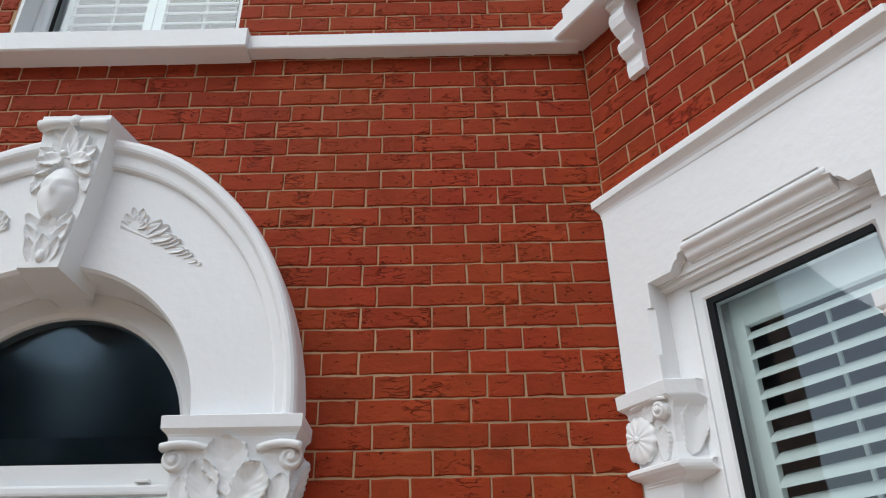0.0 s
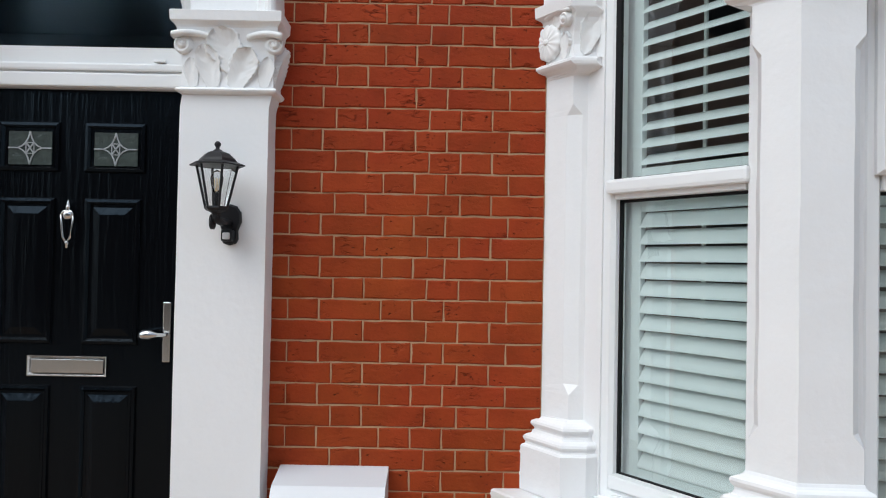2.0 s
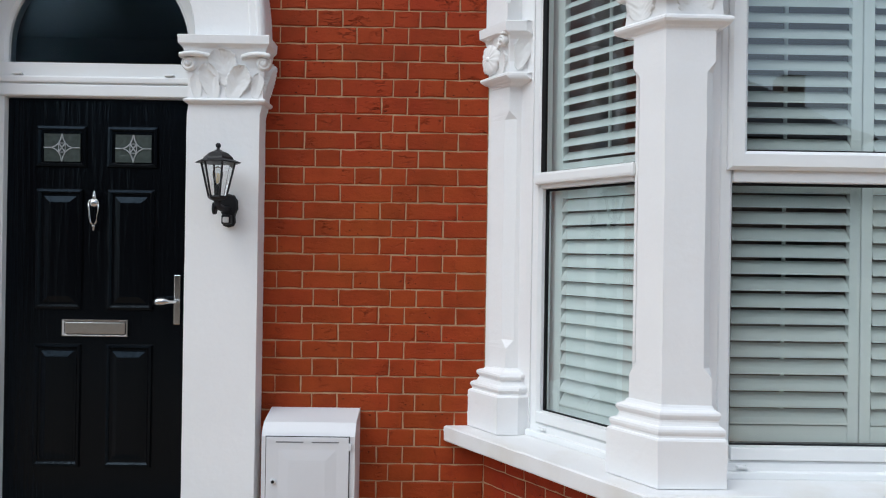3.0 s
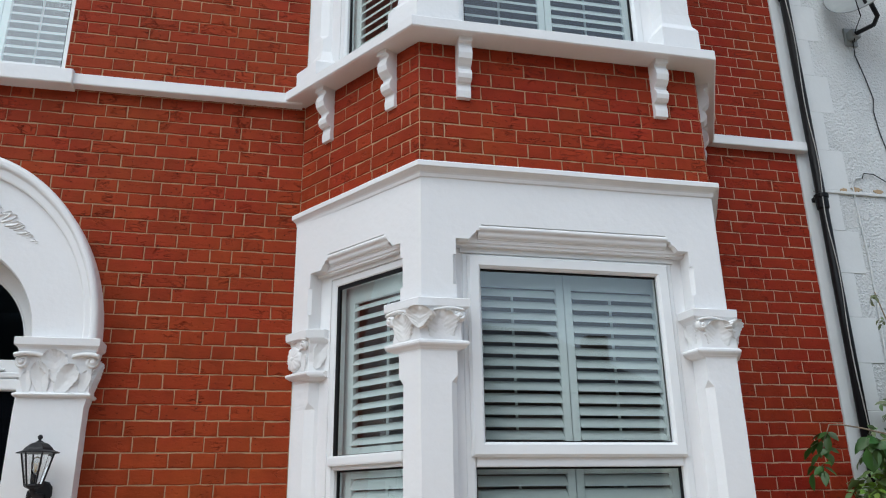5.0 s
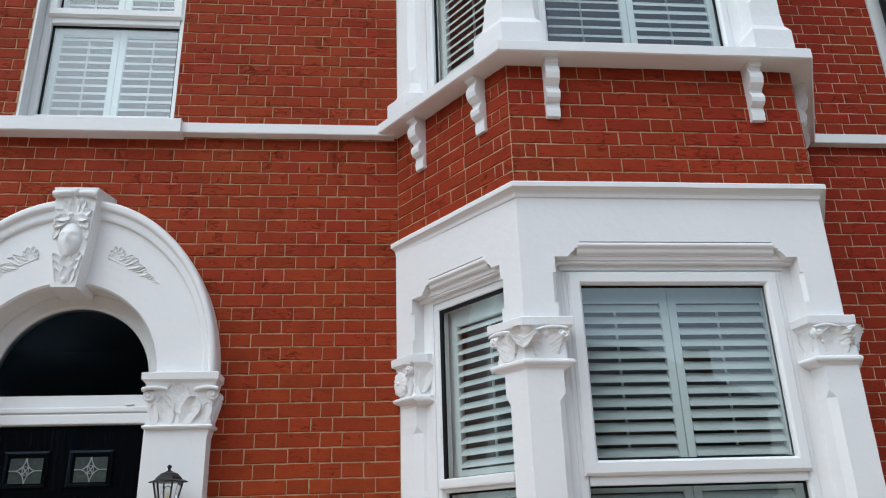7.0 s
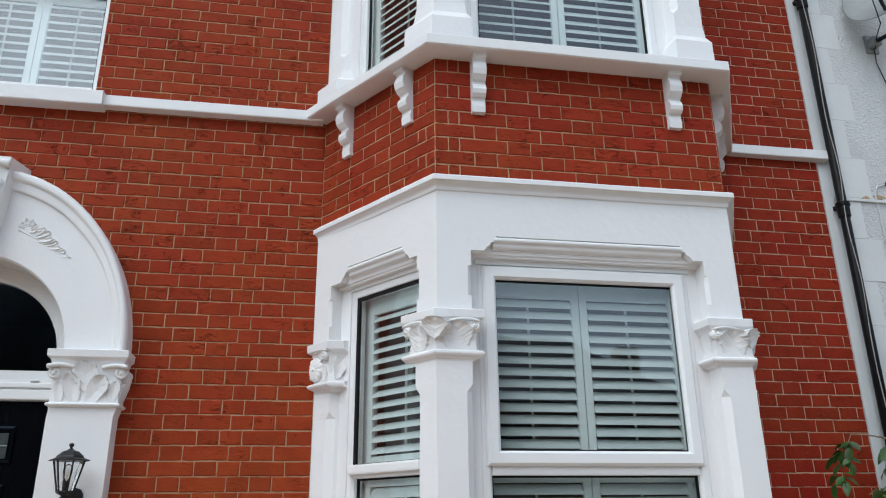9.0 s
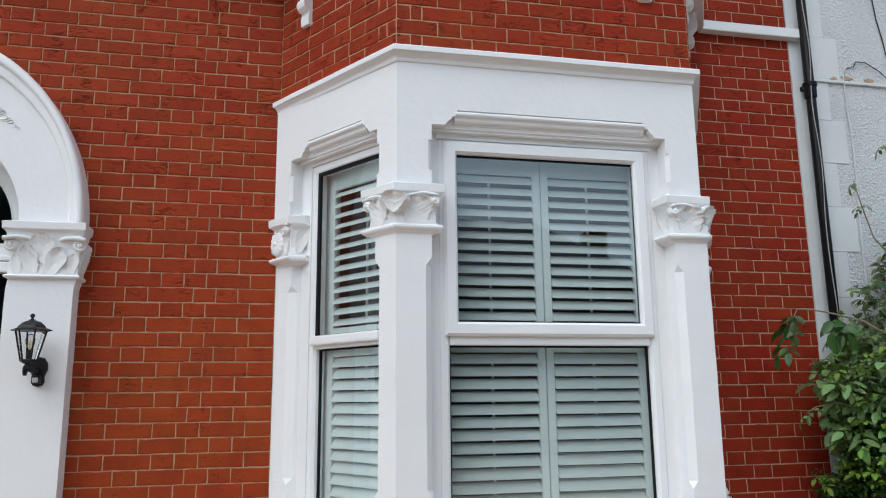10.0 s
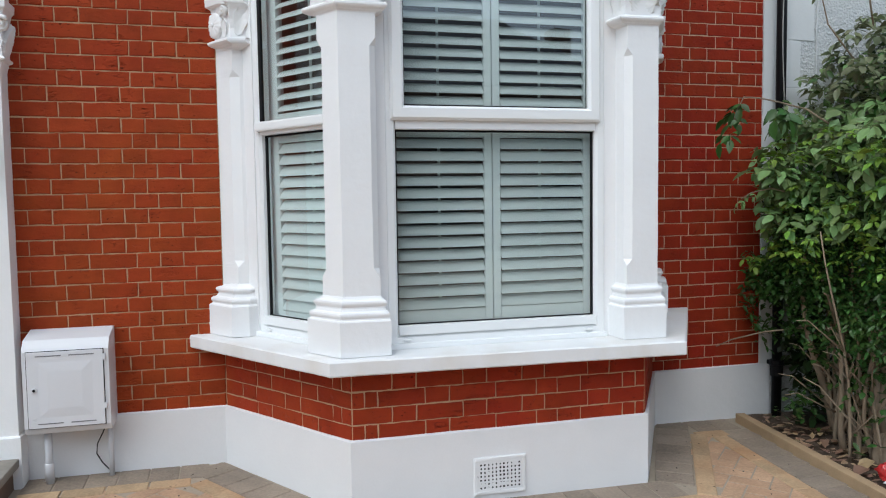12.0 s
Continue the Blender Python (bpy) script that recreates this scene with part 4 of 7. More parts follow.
def frond(bm, m, w, h, cup=0.028, curl=0.02, nib=9, thick=0.03, nu=10, nv=45, sharp=0.75):
    """A flat carved leaf folded along its midrib, with ribs and a finely scalloped rim."""
    grid = []
    for j in range(nv + 1):
        v = j / nv
        half = w * math.sin(math.pi * min(0.985, 0.20 + 0.785 * v ** 0.95)) ** sharp * (1 + 0.10 * abs(math.sin(math.pi * nib * v)))
        row = []
        for i in range(nu + 1):
            u = 2 * i / nu - 1
            a = abs(u)
            rib = abs(math.sin(math.pi * nib * (v - 0.20 * a)))
            grow = min(1, 0.15 + 1.6 * v)
            y = -((0.75 * cup * a ** 1.4 * (1 - 0.25 * v) + 0.26 * cup * rib * min(1, a * 1.6) * (1 - 0.3 * a)) * grow + curl * v ** 2.2)
            row.append(m @ Vector((u * half, y, h * (v + 0.08 * a * (1 - v)))))
        grid.append(row)
    top = [[bm.verts.new(p) for p in row] for row in grid]
    back = m.to_3x3() @ Vector((0, thick, 0))
    for a, c in zip(top, top[1:]):
        for i in range(nu):
            bm.faces.new((a[i], a[i + 1], c[i + 1], c[i]))
    edge = [top[0][i] for i in range(nu + 1)] + [top[j][nu] for j in range(1, nv + 1)] + [top[nv][i] for i in range(nu - 1, -1, -1)] + [top[j][0] for j in range(nv - 1, 0, -1)]
    foot = [bm.verts.new(v.co + back) for v in edge]
    for k in range(len(edge)):
        n = (k + 1) % len(edge)
        bm.faces.new((edge[k], foot[k], foot[n], edge[n]))


def shell_leaf(bm, m, w, h, rim=0.020, curl=0.018, nib=7, nu=16, nv=44, foot_w=0.5):
    """A carved leaf with a broad end: sunk midrib, ribs that run out to a raised, unevenly nibbled rim, flush at its foot."""
    seed = 40 * (m.translation.x + m.translation.z)
    grid = []
    for j in range(nv + 1):
        v = j / nv
        half = w * (foot_w + (1 - foot_w) * (v / 0.62) ** 0.8) if v < 0.62 else w * max(0.004, 1 - ((v - 0.62) / 0.40) ** 2) ** 0.62
        row = []
        for i in range(nu + 1):
            a = 2 * i / nu - 1
            b = abs(a)
            lobe = abs(math.sin(math.pi * nib * (v - 0.36 * b) + 0.5 * math.copysign(1, a)))
            grow = v ** 0.7
            uneven = noise.noise(Vector((a * 2.3, v * 5.5, seed)))
            out = half * (1 + (0.10 * lobe - 0.05 + 0.14 * uneven) * b ** 3)
            y = -(0.001 + rim * (0.02 + 0.90 * b ** 1.9) * grow + 0.26 * rim * lobe * min(1, 2.4 * b) * grow + 0.28 * rim * uneven * grow + curl * v ** 3)
            tip = 0.07 * h * (1 - b) * max(0, v - 0.75) * 4
            row.append(m @ Vector((a * out, y, h * (v + 0.06 * b * (1 - v)) + tip)))
        grid.append(row)
    top = [[bm.verts.new(p) for p in row] for row in grid]
    for a, c in zip(top, top[1:]):
        for i in range(nu):
            bm.faces.new((a[i], a[i + 1], c[i + 1], c[i]))
    edge = [top[j][0] for j in range(nv, -1, -1)] + [top[0][i] for i in range(1, nu)] + [top[j][nu] for j in range(nv + 1)] + [top[nv][i] for i in range(nu - 1, 0, -1)]
    back = m.to_3x3() @ Vector((0, 1, 0))
    foot = [bm.verts.new(e.co + back * (rim + curl + 0.006)) for e in edge]
    for k in range(len(edge)):
        n = (k + 1) % len(edge)
        bm.faces.new((edge[k], foot[k], foot[n], edge[n]))


def rosette(bm, m, r):
    """A shallow round shell with ribs that run out from its middle to a scalloped rim."""
    rings = []
    for j in range(9):
        t = 1 - j / 8
        ring = []
        for k in range(52):
            a = 2 * math.pi * k / 52
            rib = abs(math.sin(6.5 * a))
            ring.append(m @ Vector((r * t * (1 + 0.09 * rib * t) * math.cos(a), -(0.006 + 0.010 * math.sqrt(max(0, 1 - t * t)) + 0.008 * rib * t * (1.15 - t)), r * t * (1 + 0.09 * rib * t) * math.sin(a))))
        rings.append(ring)
    loft(bm, [[p + m.to_3x3() @ Vector((0, 0.03, 0)) for p in rings[0]]] + rings[:-1])
    ball(bm, (0, -0.016, 0), r * 0.20, 1, 0.7, 1, 10, m)


def carve_part(name, build, parent, flip_m=None):
    bm = bmesh.new()
    build(bm)
    if flip_m is not None:
        bmesh.ops.transform(bm, matrix=flip_m, verts=bm.verts[:])
    return part(name, bm, M_CARVE, parent, "", True)


# capitals of the door pilasters
for flip in (False, True):
    fm = fd if flip else None
    cap = [o for o in surround.children if o.name.startswith("capital")][1 if flip else 0]
    xc = -1.143
    f = lambda x, z, tilt=0: facing(xc + x, -0.126, z, 0, -1, tilt)
    carve_part("leaf", lambda bm: shell_leaf(bm, f(0.030, 2.190, -26), 0.064, 0.165, 0.018, 0.016), cap, fm)
    carve_part("leaf", lambda bm: shell_leaf(bm, f(-0.050, 2.130, -14), 0.046, 0.155, 0.015, 0.010), cap, fm)
    carve_part("leaf", lambda bm: shell_leaf(bm, f(0.016, 2.128, 24), 0.052, 0.155, 0.018, 0.014), cap, fm)
    carve_part("leaf", lambda bm: shell_leaf(bm, f(0.124, 2.134, 8), 0.030, 0.110, 0.007, 0.003), cap, fm)
    carve_part("leaf", lambda bm: shell_leaf(bm, f(-0.124, 2.134, -6), 0.028, 0.105, 0.007, 0.003), cap, fm)
    carve_part("leaf", lambda bm: frond(bm, facing(-0.985, -0.060, 2.138, 1, 0, 4), 0.05, 0.15, 0.02, 0.03), cap, fm)
    carve_part("volute", lambda bm: volute(bm, f(-0.160, 2.286), 0.034, 1.4, 1), cap, fm)
    carve_part("volute", lambda bm: volute(bm, f(0.160, 2.288) @ pose(0, 0, 0, 0, 180, 0), 0.032, 1.4, -1), cap, fm)
    carve_part("volute", lambda bm: volute(bm, facing(-0.975, -0.02, 2.284, 1, 0), 0.028, 1.4, 1), cap, fm)

    def lips(bm):
        for x0, x1 in ((-0.060, -0.192), (0.066, 0.194)):
            pts = [f(x0 + (x1 - x0) * t, 2.312 + 0.020 * math.sin(math.pi * (0.15 + 0.7 * t)) - 0.010) @ Vector((0, -0.012 - 0.028 * t, 0)) for t in [k / 10 for k in range(11)]]
            loft(bm, [[p + Vector((0, 0.02, -0.010)), p + Vector((0, -0.008, -0.008)), p + Vector((0, -0.011, 0.002)), p + Vector((0, -0.008, 0.010)), p + Vector((0, 0.02, 0.012))] for p in pts])
    carve_part("lip", lips, cap, fm)

# capitals of the bay piers


def pier_lip(bm, pts):
    loft(bm, [[p + Vector((0, 0, -0.006)) + n * -0.02, p + Vector((0, 0, -0.005)) + n * 0.002, p + Vector((0, 0, 0.001)) + n * 0.004, p + Vector((0, 0, 0.006)) + n * 0.002, p + Vector((0, 0, 0.007)) + n * -0.02] for p, n in pts])


for n, (pr_root, cap) in enumerate(piers):
    fm = far_end(n % 2) if n >= 2 else None
    nl, nf = Vector((*NRM, 0)), Vector((0, -1, 0))
    if n % 2 == 0:
        zc = TOP1 - 0.19
        ax, ay = off(BAY, 0.034)[1]
        bx, by = NRM[0], NRM[1] - 1
        proud = 0.016 if n < 2 else 0.003
        carve_part("leaf", lambda bm: shell_leaf(bm, facing(ax + 0.100, ay - 0.003, zc - 0.004, 0, -1, -4), 0.080, 0.132, 0.025, 0.012, 6, foot_w=0.6), cap, fm)
        carve_part("leaf", lambda bm: shell_leaf(bm, facing(*cant(L1 - 0.086, 0.041), zc - 0.004, *NRM, 4), 0.064, 0.126, 0.023, 0.010, 6, foot_w=0.6), cap, fm)
        carve_part("leaf", lambda bm: shell_leaf(bm, facing(ax + proud * bx, ay + proud * by, zc + 0.040, bx, by, 4), 0.066 - 0.8 * (0.016 - proud), 0.098, 0.022, 0.6 * proud + 0.012, 6, foot_w=0.16), cap, fm)
        carve_part("leaf", lambda bm: shell_leaf(bm, facing(BAY[1][0] + 0.168, ay + 0.050, zc - 0.002, 1, 0, 10), 0.040, 0.125, 0.012, 0.006), cap, fm)
        carve_part("volute", lambda bm: volute(bm, facing(BAY[1][0] + 0.164, ay - 0.006, zc + 0.106, 0, -1), 0.028, 1.4, -1), cap, fm)
        carve_part("volute", lambda bm: volute(bm, facing(*cant(L1 - 0.168, 0.040), zc + 0.106, *NRM), 0.028, 1.4, 1), cap, fm)
        carve_part("lip", lambda bm: pier_lip(bm, [(Vector((ax + 0.060 + 0.140 * t, ay - 0.018 - 0.012 * t, zc + 0.130 + 0.012 * math.sin(math.pi * t))), nf) for t in [k / 8 for k in range(9)]]), cap, fm)
        carve_part("lip", lambda bm: pier_lip(bm, [(Vector((*cant(L1 - 0.050 - 0.140 * t, 0.052 + 0.010 * t), zc + 0.130 + 0.012 * math.sin(math.pi * t))), nl) for t in [k / 8 for k in range(9)]]), cap, fm)
    else:
        zc = TOP1 - 0.222
        carve_part("rosette", lambda bm: rosette(bm, facing(*cant(0.024, 0.012), zc + 0.074, *NRM), 0.062), cap, fm)
        carve_part("volute", lambda bm: volute(bm, facing(*cant(0.126, 0.020), zc + 0.138, *NRM), 0.028, 1.4, 1), cap, fm)
        carve_part("leaf", lambda bm: shell_leaf(bm, facing(*cant(0.174, -0.018), zc + 0.006, DIR[0] + 0.7 * NRM[0], DIR[1] + 0.7 * NRM[1], 16), 0.042, 0.150, 0.013, 0.005, 9, foot_w=0.35), cap, fm)
        carve_part("leaf", lambda bm: shell_leaf(bm, facing(*cant(0.106, 0.014), zc - 0.004, *NRM, 8), 0.022, 0.095, 0.007, 0.004), cap, fm)
        carve_part("leaf", lambda bm: shell_leaf(bm, facing(*cant(0.046, 0.016), zc + 0.104, *NRM, 44), 0.024, 0.074, 0.009, 0.006), cap, fm)
        carve_part("lip", lambda bm: pier_lip(bm, [(Vector((*cant(0.02 + 0.135 * t, 0.030 + 0.012 * t), zc + 0.160 + 0.010 * math.sin(math.pi * t))), nl) for t in [k / 8 for k in range(9)]]), cap, fm)


# keystone: a simplified carved head in a wreath of leaves
def key_at(x, z, tilt, y=-0.203):
    return pose(AX + x, y, z, 0, tilt, 0)


def key_leaves(bm):
    frond(bm, key_at(0, 2.868, 0), 0.026, 0.10, 0.010, 0.010, 5, 0.02, 8, 24)
    for s in (-1, 1):
        frond(bm, key_at(s * 0.018, 2.872, s * 20), 0.020, 0.088, 0.012, 0.010, 4, 0.02, 8, 20)
        frond(bm, key_at(s * 0.014, 2.925, s * 34), 0.022, 0.092, 0.012, 0.010, 4, 0.02, 8, 20)
        frond(bm, key_at(s * 0.020, 2.975, s * 38), 0.022, 0.085, 0.012, 0.010, 4, 0.02, 8, 20)
    ball(bm, (AX, -0.205, 2.895), 0.016, 1, 0.8, 1.5, 10)
    frond(bm, key_at(0, 2.965, 0), 0.034, 0.070, 0.012, 0.016, 3, 0.02, 8, 20)


def key_crown(bm):
    for s in (-1, 1):
        frond(bm, key_at(s * 0.006, 3.268, s * 30), 0.026, 0.100, 0.012, 0.014, 3, 0.025, 8, 20)
        frond(bm, key_at(s * 0.020, 3.262, s * 66), 0.026, 0.082, 0.012, 0.010, 3, 0.025, 8, 20)
        frond(bm, key_at(s * 0.012, 3.258, s * 104, -0.215), 0.026, 0.078, 0.014, 0.006, 4, 0.03, 8, 20)
        frond(bm, key_at(s * 0.034, 3.252, s * 138, -0.212), 0.024, 0.084, 0.012, 0.002, 4, 0.03, 8, 20)
        frond(bm, key_at(s * 0.070, 3.205, s * 168, -0.203), 0.018, 0.080, 0.010, 0.002, 4, 0.02, 8, 20)
    frond(bm, key_at(0, 3.262, 0), 0.030, 0.115, 0.014, 0.022, 3, 0.025, 8, 24)
    ball(bm, (AX, -0.232, 3.262), 0.014, 1, 0.8, 1, 10)


def key_head(bm):
    """A plain oval head, fuller at its brow, with a nose ridge and chin, in a rim of leaves."""
    rings = []
    for j in range(1, 28):
        a = math.pi * j / 28
        z = -math.cos(a)
        ring = []
        for k in range(36):
            b = 2 * math.pi * k / 36
            x, y = math.sin(a) * math.cos(b), math.sin(a) * math.sin(b)
            x *= 1.0 - 0.16 * max(0, -z)
            if y < 0:
                ridge = math.exp(-(x / 0.15) ** 2) * max(0, math.sin(math.pi * min(1, max(0, (0.38 - z) / 0.62)))) * 0.34
                brow = math.exp(-((z - 0.36) / 0.10) ** 2) * 0.10 - math.exp(-((z - 0.20) / 0.10) ** 2) * 0.12 * (1 - math.exp(-(x / 0.2) ** 2))
                chin = math.exp(-((z + 0.80) / 0.14) ** 2 - (x / 0.3) ** 2) * 0.16
                y -= ridge + brow + chin
            ring.append((AX + 0.064 * x, -0.198 + 0.044 * y, 3.118 + 0.104 * z))
        rings.append(ring)
    loft(bm, rings)


carve_part("boss", key_head, keystone)
carve_part("leaf", key_leaves, keystone)
carve_part("leaf_crown", key_crown, keystone)


def key_top(bm):
    """Rolled ends and a small bead along the top of the keystone."""
    for s in (-1, 1):
        tube(bm, [(AX + s * (0.014 + 0.100 * t), -0.212 - 0.008 * math.sin(math.pi * t), 3.402 - 0.012 * t) for t in [k / 8 for k in range(9)]], [0.013 + 0.010 * k / 8 for k in range(9)], 9)
    ball(bm, (AX, -0.218, 3.408), 0.020, 1.1, 0.8, 1.2, 10)


carve_part("top_roll", key_top, keystone)


# sunk leaf sprays in the arch face
def spray(bm):
    """A half acanthus: curling lobes that rise from a rib along its lower edge and shrink towards the tip."""
    base, tip = Vector((-1.606, -0.112, 3.050)), Vector((-1.312, -0.112, 2.874))
    d = tip - base
    ln = d.length
    u, v = d / ln, Vector((-d.z, 0, d.x)) / ln
    out = Vector((0, -1, 0))
    def at(x, y, a):
        """A place x along and y across the panel, with the leaf's tip turned a degrees from its long side."""
        p, e = base + u * x + v * y, u * math.cos(radians(a)) + v * math.sin(radians(a))
        return pose(p.x, p.y - 0.001, p.z, 0, math.degrees(math.atan2(e.x, e.z)), 0)

    # long lobes that sweep along the panel, each laid over the next
    for k in range(9):
        t = 0.20 + 0.080 * k
        h = 0.098 * (1 - t) + 0.016
        frond(bm, at(t * ln, 0.004, 40 - 14 * t + (7, -5, 2)[k % 3]), h * 0.24, h * 1.1, 0.013 * (1.15 - t), 0.006, 2, 0.014, 8, 20, 0.6)
    # a fan of short lobes at the broad end
    for a, h in ((196, 0.044), (160, 0.054), (128, 0.068), (98, 0.066), (68, 0.056), (30, 0.050)):
        frond(bm, at(0.036, 0.022, a), 0.0150, h, 0.011, 0.006, 2, 0.014, 8, 18, 0.6)
    frond(bm, at(0.072, 0.010, 62), 0.018, 0.080, 0.012, 0.008, 2, 0.014, 8, 20, 0.6)
    tube(bm, [base + d * (0.1 * k) + v * 0.012 * math.sin(math.pi * 0.1 * k) for k in range(11)], [0.0085 - 0.0007 * k for k in range(11)], 6)
    # sunk margin of the panel, as a thin raised edge
    rim = [base - v * 0.012 - u * 0.006, base + v * 0.088 - u * 0.044, tip + u * 0.03]
    for a, c in ((rim[0], rim[1]), (rim[1], rim[2])):
        tube(bm, [a, a.lerp(c, 0.5), c], 0.0022, 5)


arch_ob = [o for o in surround.children if o.name.startswith("arch")][0]
carve_part("leaf_spray", spray, arch_ob)
carve_part("leaf_spray", spray, arch_ob, fd)

# ---- brackets under the upper sill ----


def bracket(m):
    r = root("bracket", "small white painted scroll bracket under the upper bay sill", "bracket", "", "sill brackets")
    prof = [(0, 3.562), (0.030, 3.565), (0.034, 3.60), (0.028, 3.632), (0.030, 3.645), (0.046, 3.648), (0.060, 3.662), (0.066, 3.685), (0.058, 3.708), (0.044, 3.722), (0.046, 3.736), (0.062, 3.744), (0.082, 3.765), (0.090, 3.795), (0.084, 3.825), (0.070, 3.845), (0.074, 3.858), (0.094, 3.862), (0.094, BAND0 + 0.002), (0, BAND0 + 0.002)]
    bm = bmesh.new()
    loft(bm, [[(x, -o, z) for o, z in prof] for x in (-0.036, -0.033, 0.033, 0.036)][0:4])
    wobble(bm, 0.001, 12)
    part("scroll", place(bm, m), M_WHITE, r)


for x in (0.776, 1.880):
    bracket(pose(x, -0.82, 0))
for l in (0.255, 0.785):
    mm = facing(*cant(l, 0), 0, *NRM)
    bracket(mm)
    x, y = cant(l, 0)
    bracket(facing(right_x(x, y), y, 0, 0.854, -0.521))

# ---- wall lantern ----
M_IRON, nt, b = mat("black_powder_coated_metal", (0.006, 0.006, 0.007), 0.42, 0, 0.2)
g, n1, n2, h = vary(nt, b, (0.018, 0.018, 0.02), 0.3, 20)
bump(nt, b, n2.outputs["Fac"], 0.2, 0.0008)
M_LAMPGLASS = glass_material("lantern_glass", (0.94, 0.95, 0.95), 1.3)
M_BULB, nt, b = mat("warm_filament", (0.8, 0.55, 0.2), 0.3)
M_GREYP, nt, b = mat("pale_grey_plastic", (0.6, 0.6, 0.6), 0.4)
lamp = root("wall_lantern", "black six-sided wall lantern with motion sensor on the pilaster", "wall lamp")
lx, ly = -1.137, -0.255


def hexring(r, z, rot=0.0, n=6, cx=lx, cy=ly):
    return [(cx + r * math.cos(2 * math.pi * k / n + rot), cy + r * math.sin(2 * math.pi * k / n + rot), z) for k in range(n)]


bm = bmesh.new()
loft(bm, [hexring(0.094, 1.842), hexring(0.094, 1.846), hexring(0.066, 1.856), hexring(0.060, 1.866), hexring(0.040, 1.884), hexring(0.018, 1.892), hexring(0.012, 1.897)])
part("roof", bm, M_IRON, lamp)
bm = bmesh.new()
turned(bm, [(0.012, 0), (0.007, 0.006), (0.006, 0.012), (0.011, 0.018), (0.011, 0.025), (0.006, 0.031), (0.001, 0.033)], (lx, ly, 1.893), 12)
part("finial", bm, M_IRON, lamp)
for k in range(6):
    bm = bmesh.new()
    a = 2 * math.pi * k / 6
    tube(bm, [(lx + 0.070 * math.cos(a), ly + 0.070 * math.sin(a), 1.843), (lx + 0.037 * math.cos(a), ly + 0.037 * math.sin(a), 1.703)], 0.0042, 6)
    part("bar", bm, M_IRON, lamp)
bm = bmesh.new()
loft(bm, [hexring(0.066, 1.843), hexring(0.034, 1.704)], True, False)
part("lantern_glass", bm, M_LAMPGLASS, lamp, "clear glass").visible_shadow = False
bm = bmesh.new()
loft(bm, [hexring(0.040, 1.706), hexring(0.042, 1.700), hexring(0.034, 1.692), hexring(0.016, 1.684), hexring(0.014, 1.672)])
part("cup", bm, M_IRON, lamp)
bm = bmesh.new()
turned(bm, [(0.013, 0), (0.014, 0.03), (0.013, 0.05)], (lx, ly, 1.70), 12)
part("lamp_holder", bm, M_IRON, lamp)
bm = bmesh.new()
turned(bm, [(0.012, 0), (0.020, 0.03), (0.022, 0.05), (0.016, 0.068), (0.003, 0.076)], (lx, ly, 1.752), 14)
bulb = part("bulb", bm, M_LAMPGLASS, lamp, "clear filament bulb", True)
bm = bmesh.new()
for k in range(4):
    a = math.pi / 2 * k
    tube(bm, [(lx + 0.004 * math.cos(a), ly + 0.004 * math.sin(a), 1.757), (lx + 0.009 * math.cos(a), ly + 0.009 * math.sin(a), 1.80)], 0.0012, 5)
part("filament", bm, M_BULB, bulb, "yellow filaments")
bm = bmesh.new()
tube(bm, [(lx, ly, 1.678), (lx, ly + 0.004, 1.664), (lx + 0.006, ly + 0.06, 1.655), (lx + 0.012, -0.125, 1.655)], 0.014, 10)
tube(bm, [(lx - 0.022, ly + 0.02, 1.655), (lx - 0.012, ly + 0.02, 1.655)], 0.026, 14)
part("arm", bm, M_IRON, lamp, "", True)
bm = bmesh.new()
bx = lx + 0.012
prof = [(-0.022, 1.585), (0.0, 1.578), (0.022, 1.585), (0.030, 1.60), (0.028, 1.63), (0.040, 1.66), (0.038, 1.695), (0.022, 1.718), (0.0, 1.724), (-0.022, 1.718), (-0.038, 1.695), (-0.040, 1.66), (-0.028, 1.63), (-0.030, 1.60)]
loft(bm, [[(bx + x, y, z) for x, z in prof] for y in (-0.119, -0.128)] + [[(bx + x * 0.86, -0.136, 1.65 + (z - 1.65) * 0.9) for x, z in prof]])
part("back_plate", bm, M_IRON, lamp)
bm = bmesh.new()
box(bm, bx - 0.020, bx + 0.020, -0.172, -0.13, 1.592, 1.632, 0.006)
sens = part("sensor_box", bm, M_IRON, lamp)
bm = bmesh.new()
box(bm, bx - 0.013, bx + 0.013, -0.177, -0.165, 1.598, 1.622, 0.004)
part("sensor_lens", bm, M_GREYP, sens, "pale sensor lens")

# ---- meter box ----
M_SLOT, nt, b = mat("shaded_slot_grey", (0.16, 0.16, 0.17), 0.7)
meter = root("meter_box", "white plastic gas meter box fixed to the brick wall", "meter box")
mx0, mx1 = -0.950, -0.556
bm = bmesh.new()
prof = [(0.0, 0.285), (0.0, 0.782), (-0.02, 0.784), (-0.165, 0.752), (-0.196, 0.716), (-0.205, 0.70), (-0.205, 0.32), (-0.19, 0.29), (-0.17, 0.283)]
loft(bm, [[(x, y, z) for y, z in prof] for x in (mx0, mx0 + 0.004, mx1 - 0.004, mx1)])
part("body", bm, M_METER, meter)
dx0, dx1, dz0, dz1 = mx0 + 0.018, mx1 - 0.022, 0.318, 0.702
bm = bmesh.new()
box(bm, dx0, dx1, -0.208, -0.2045, dz0, dz1)
part("seam", bm, M_GASKET, meter, "dark door seam")
bm = bmesh.new()
box(bm, dx0 + 0.003, dx1 - 0.003, -0.214, -0.206, dz0 + 0.003, dz1 - 0.003, 0.003)
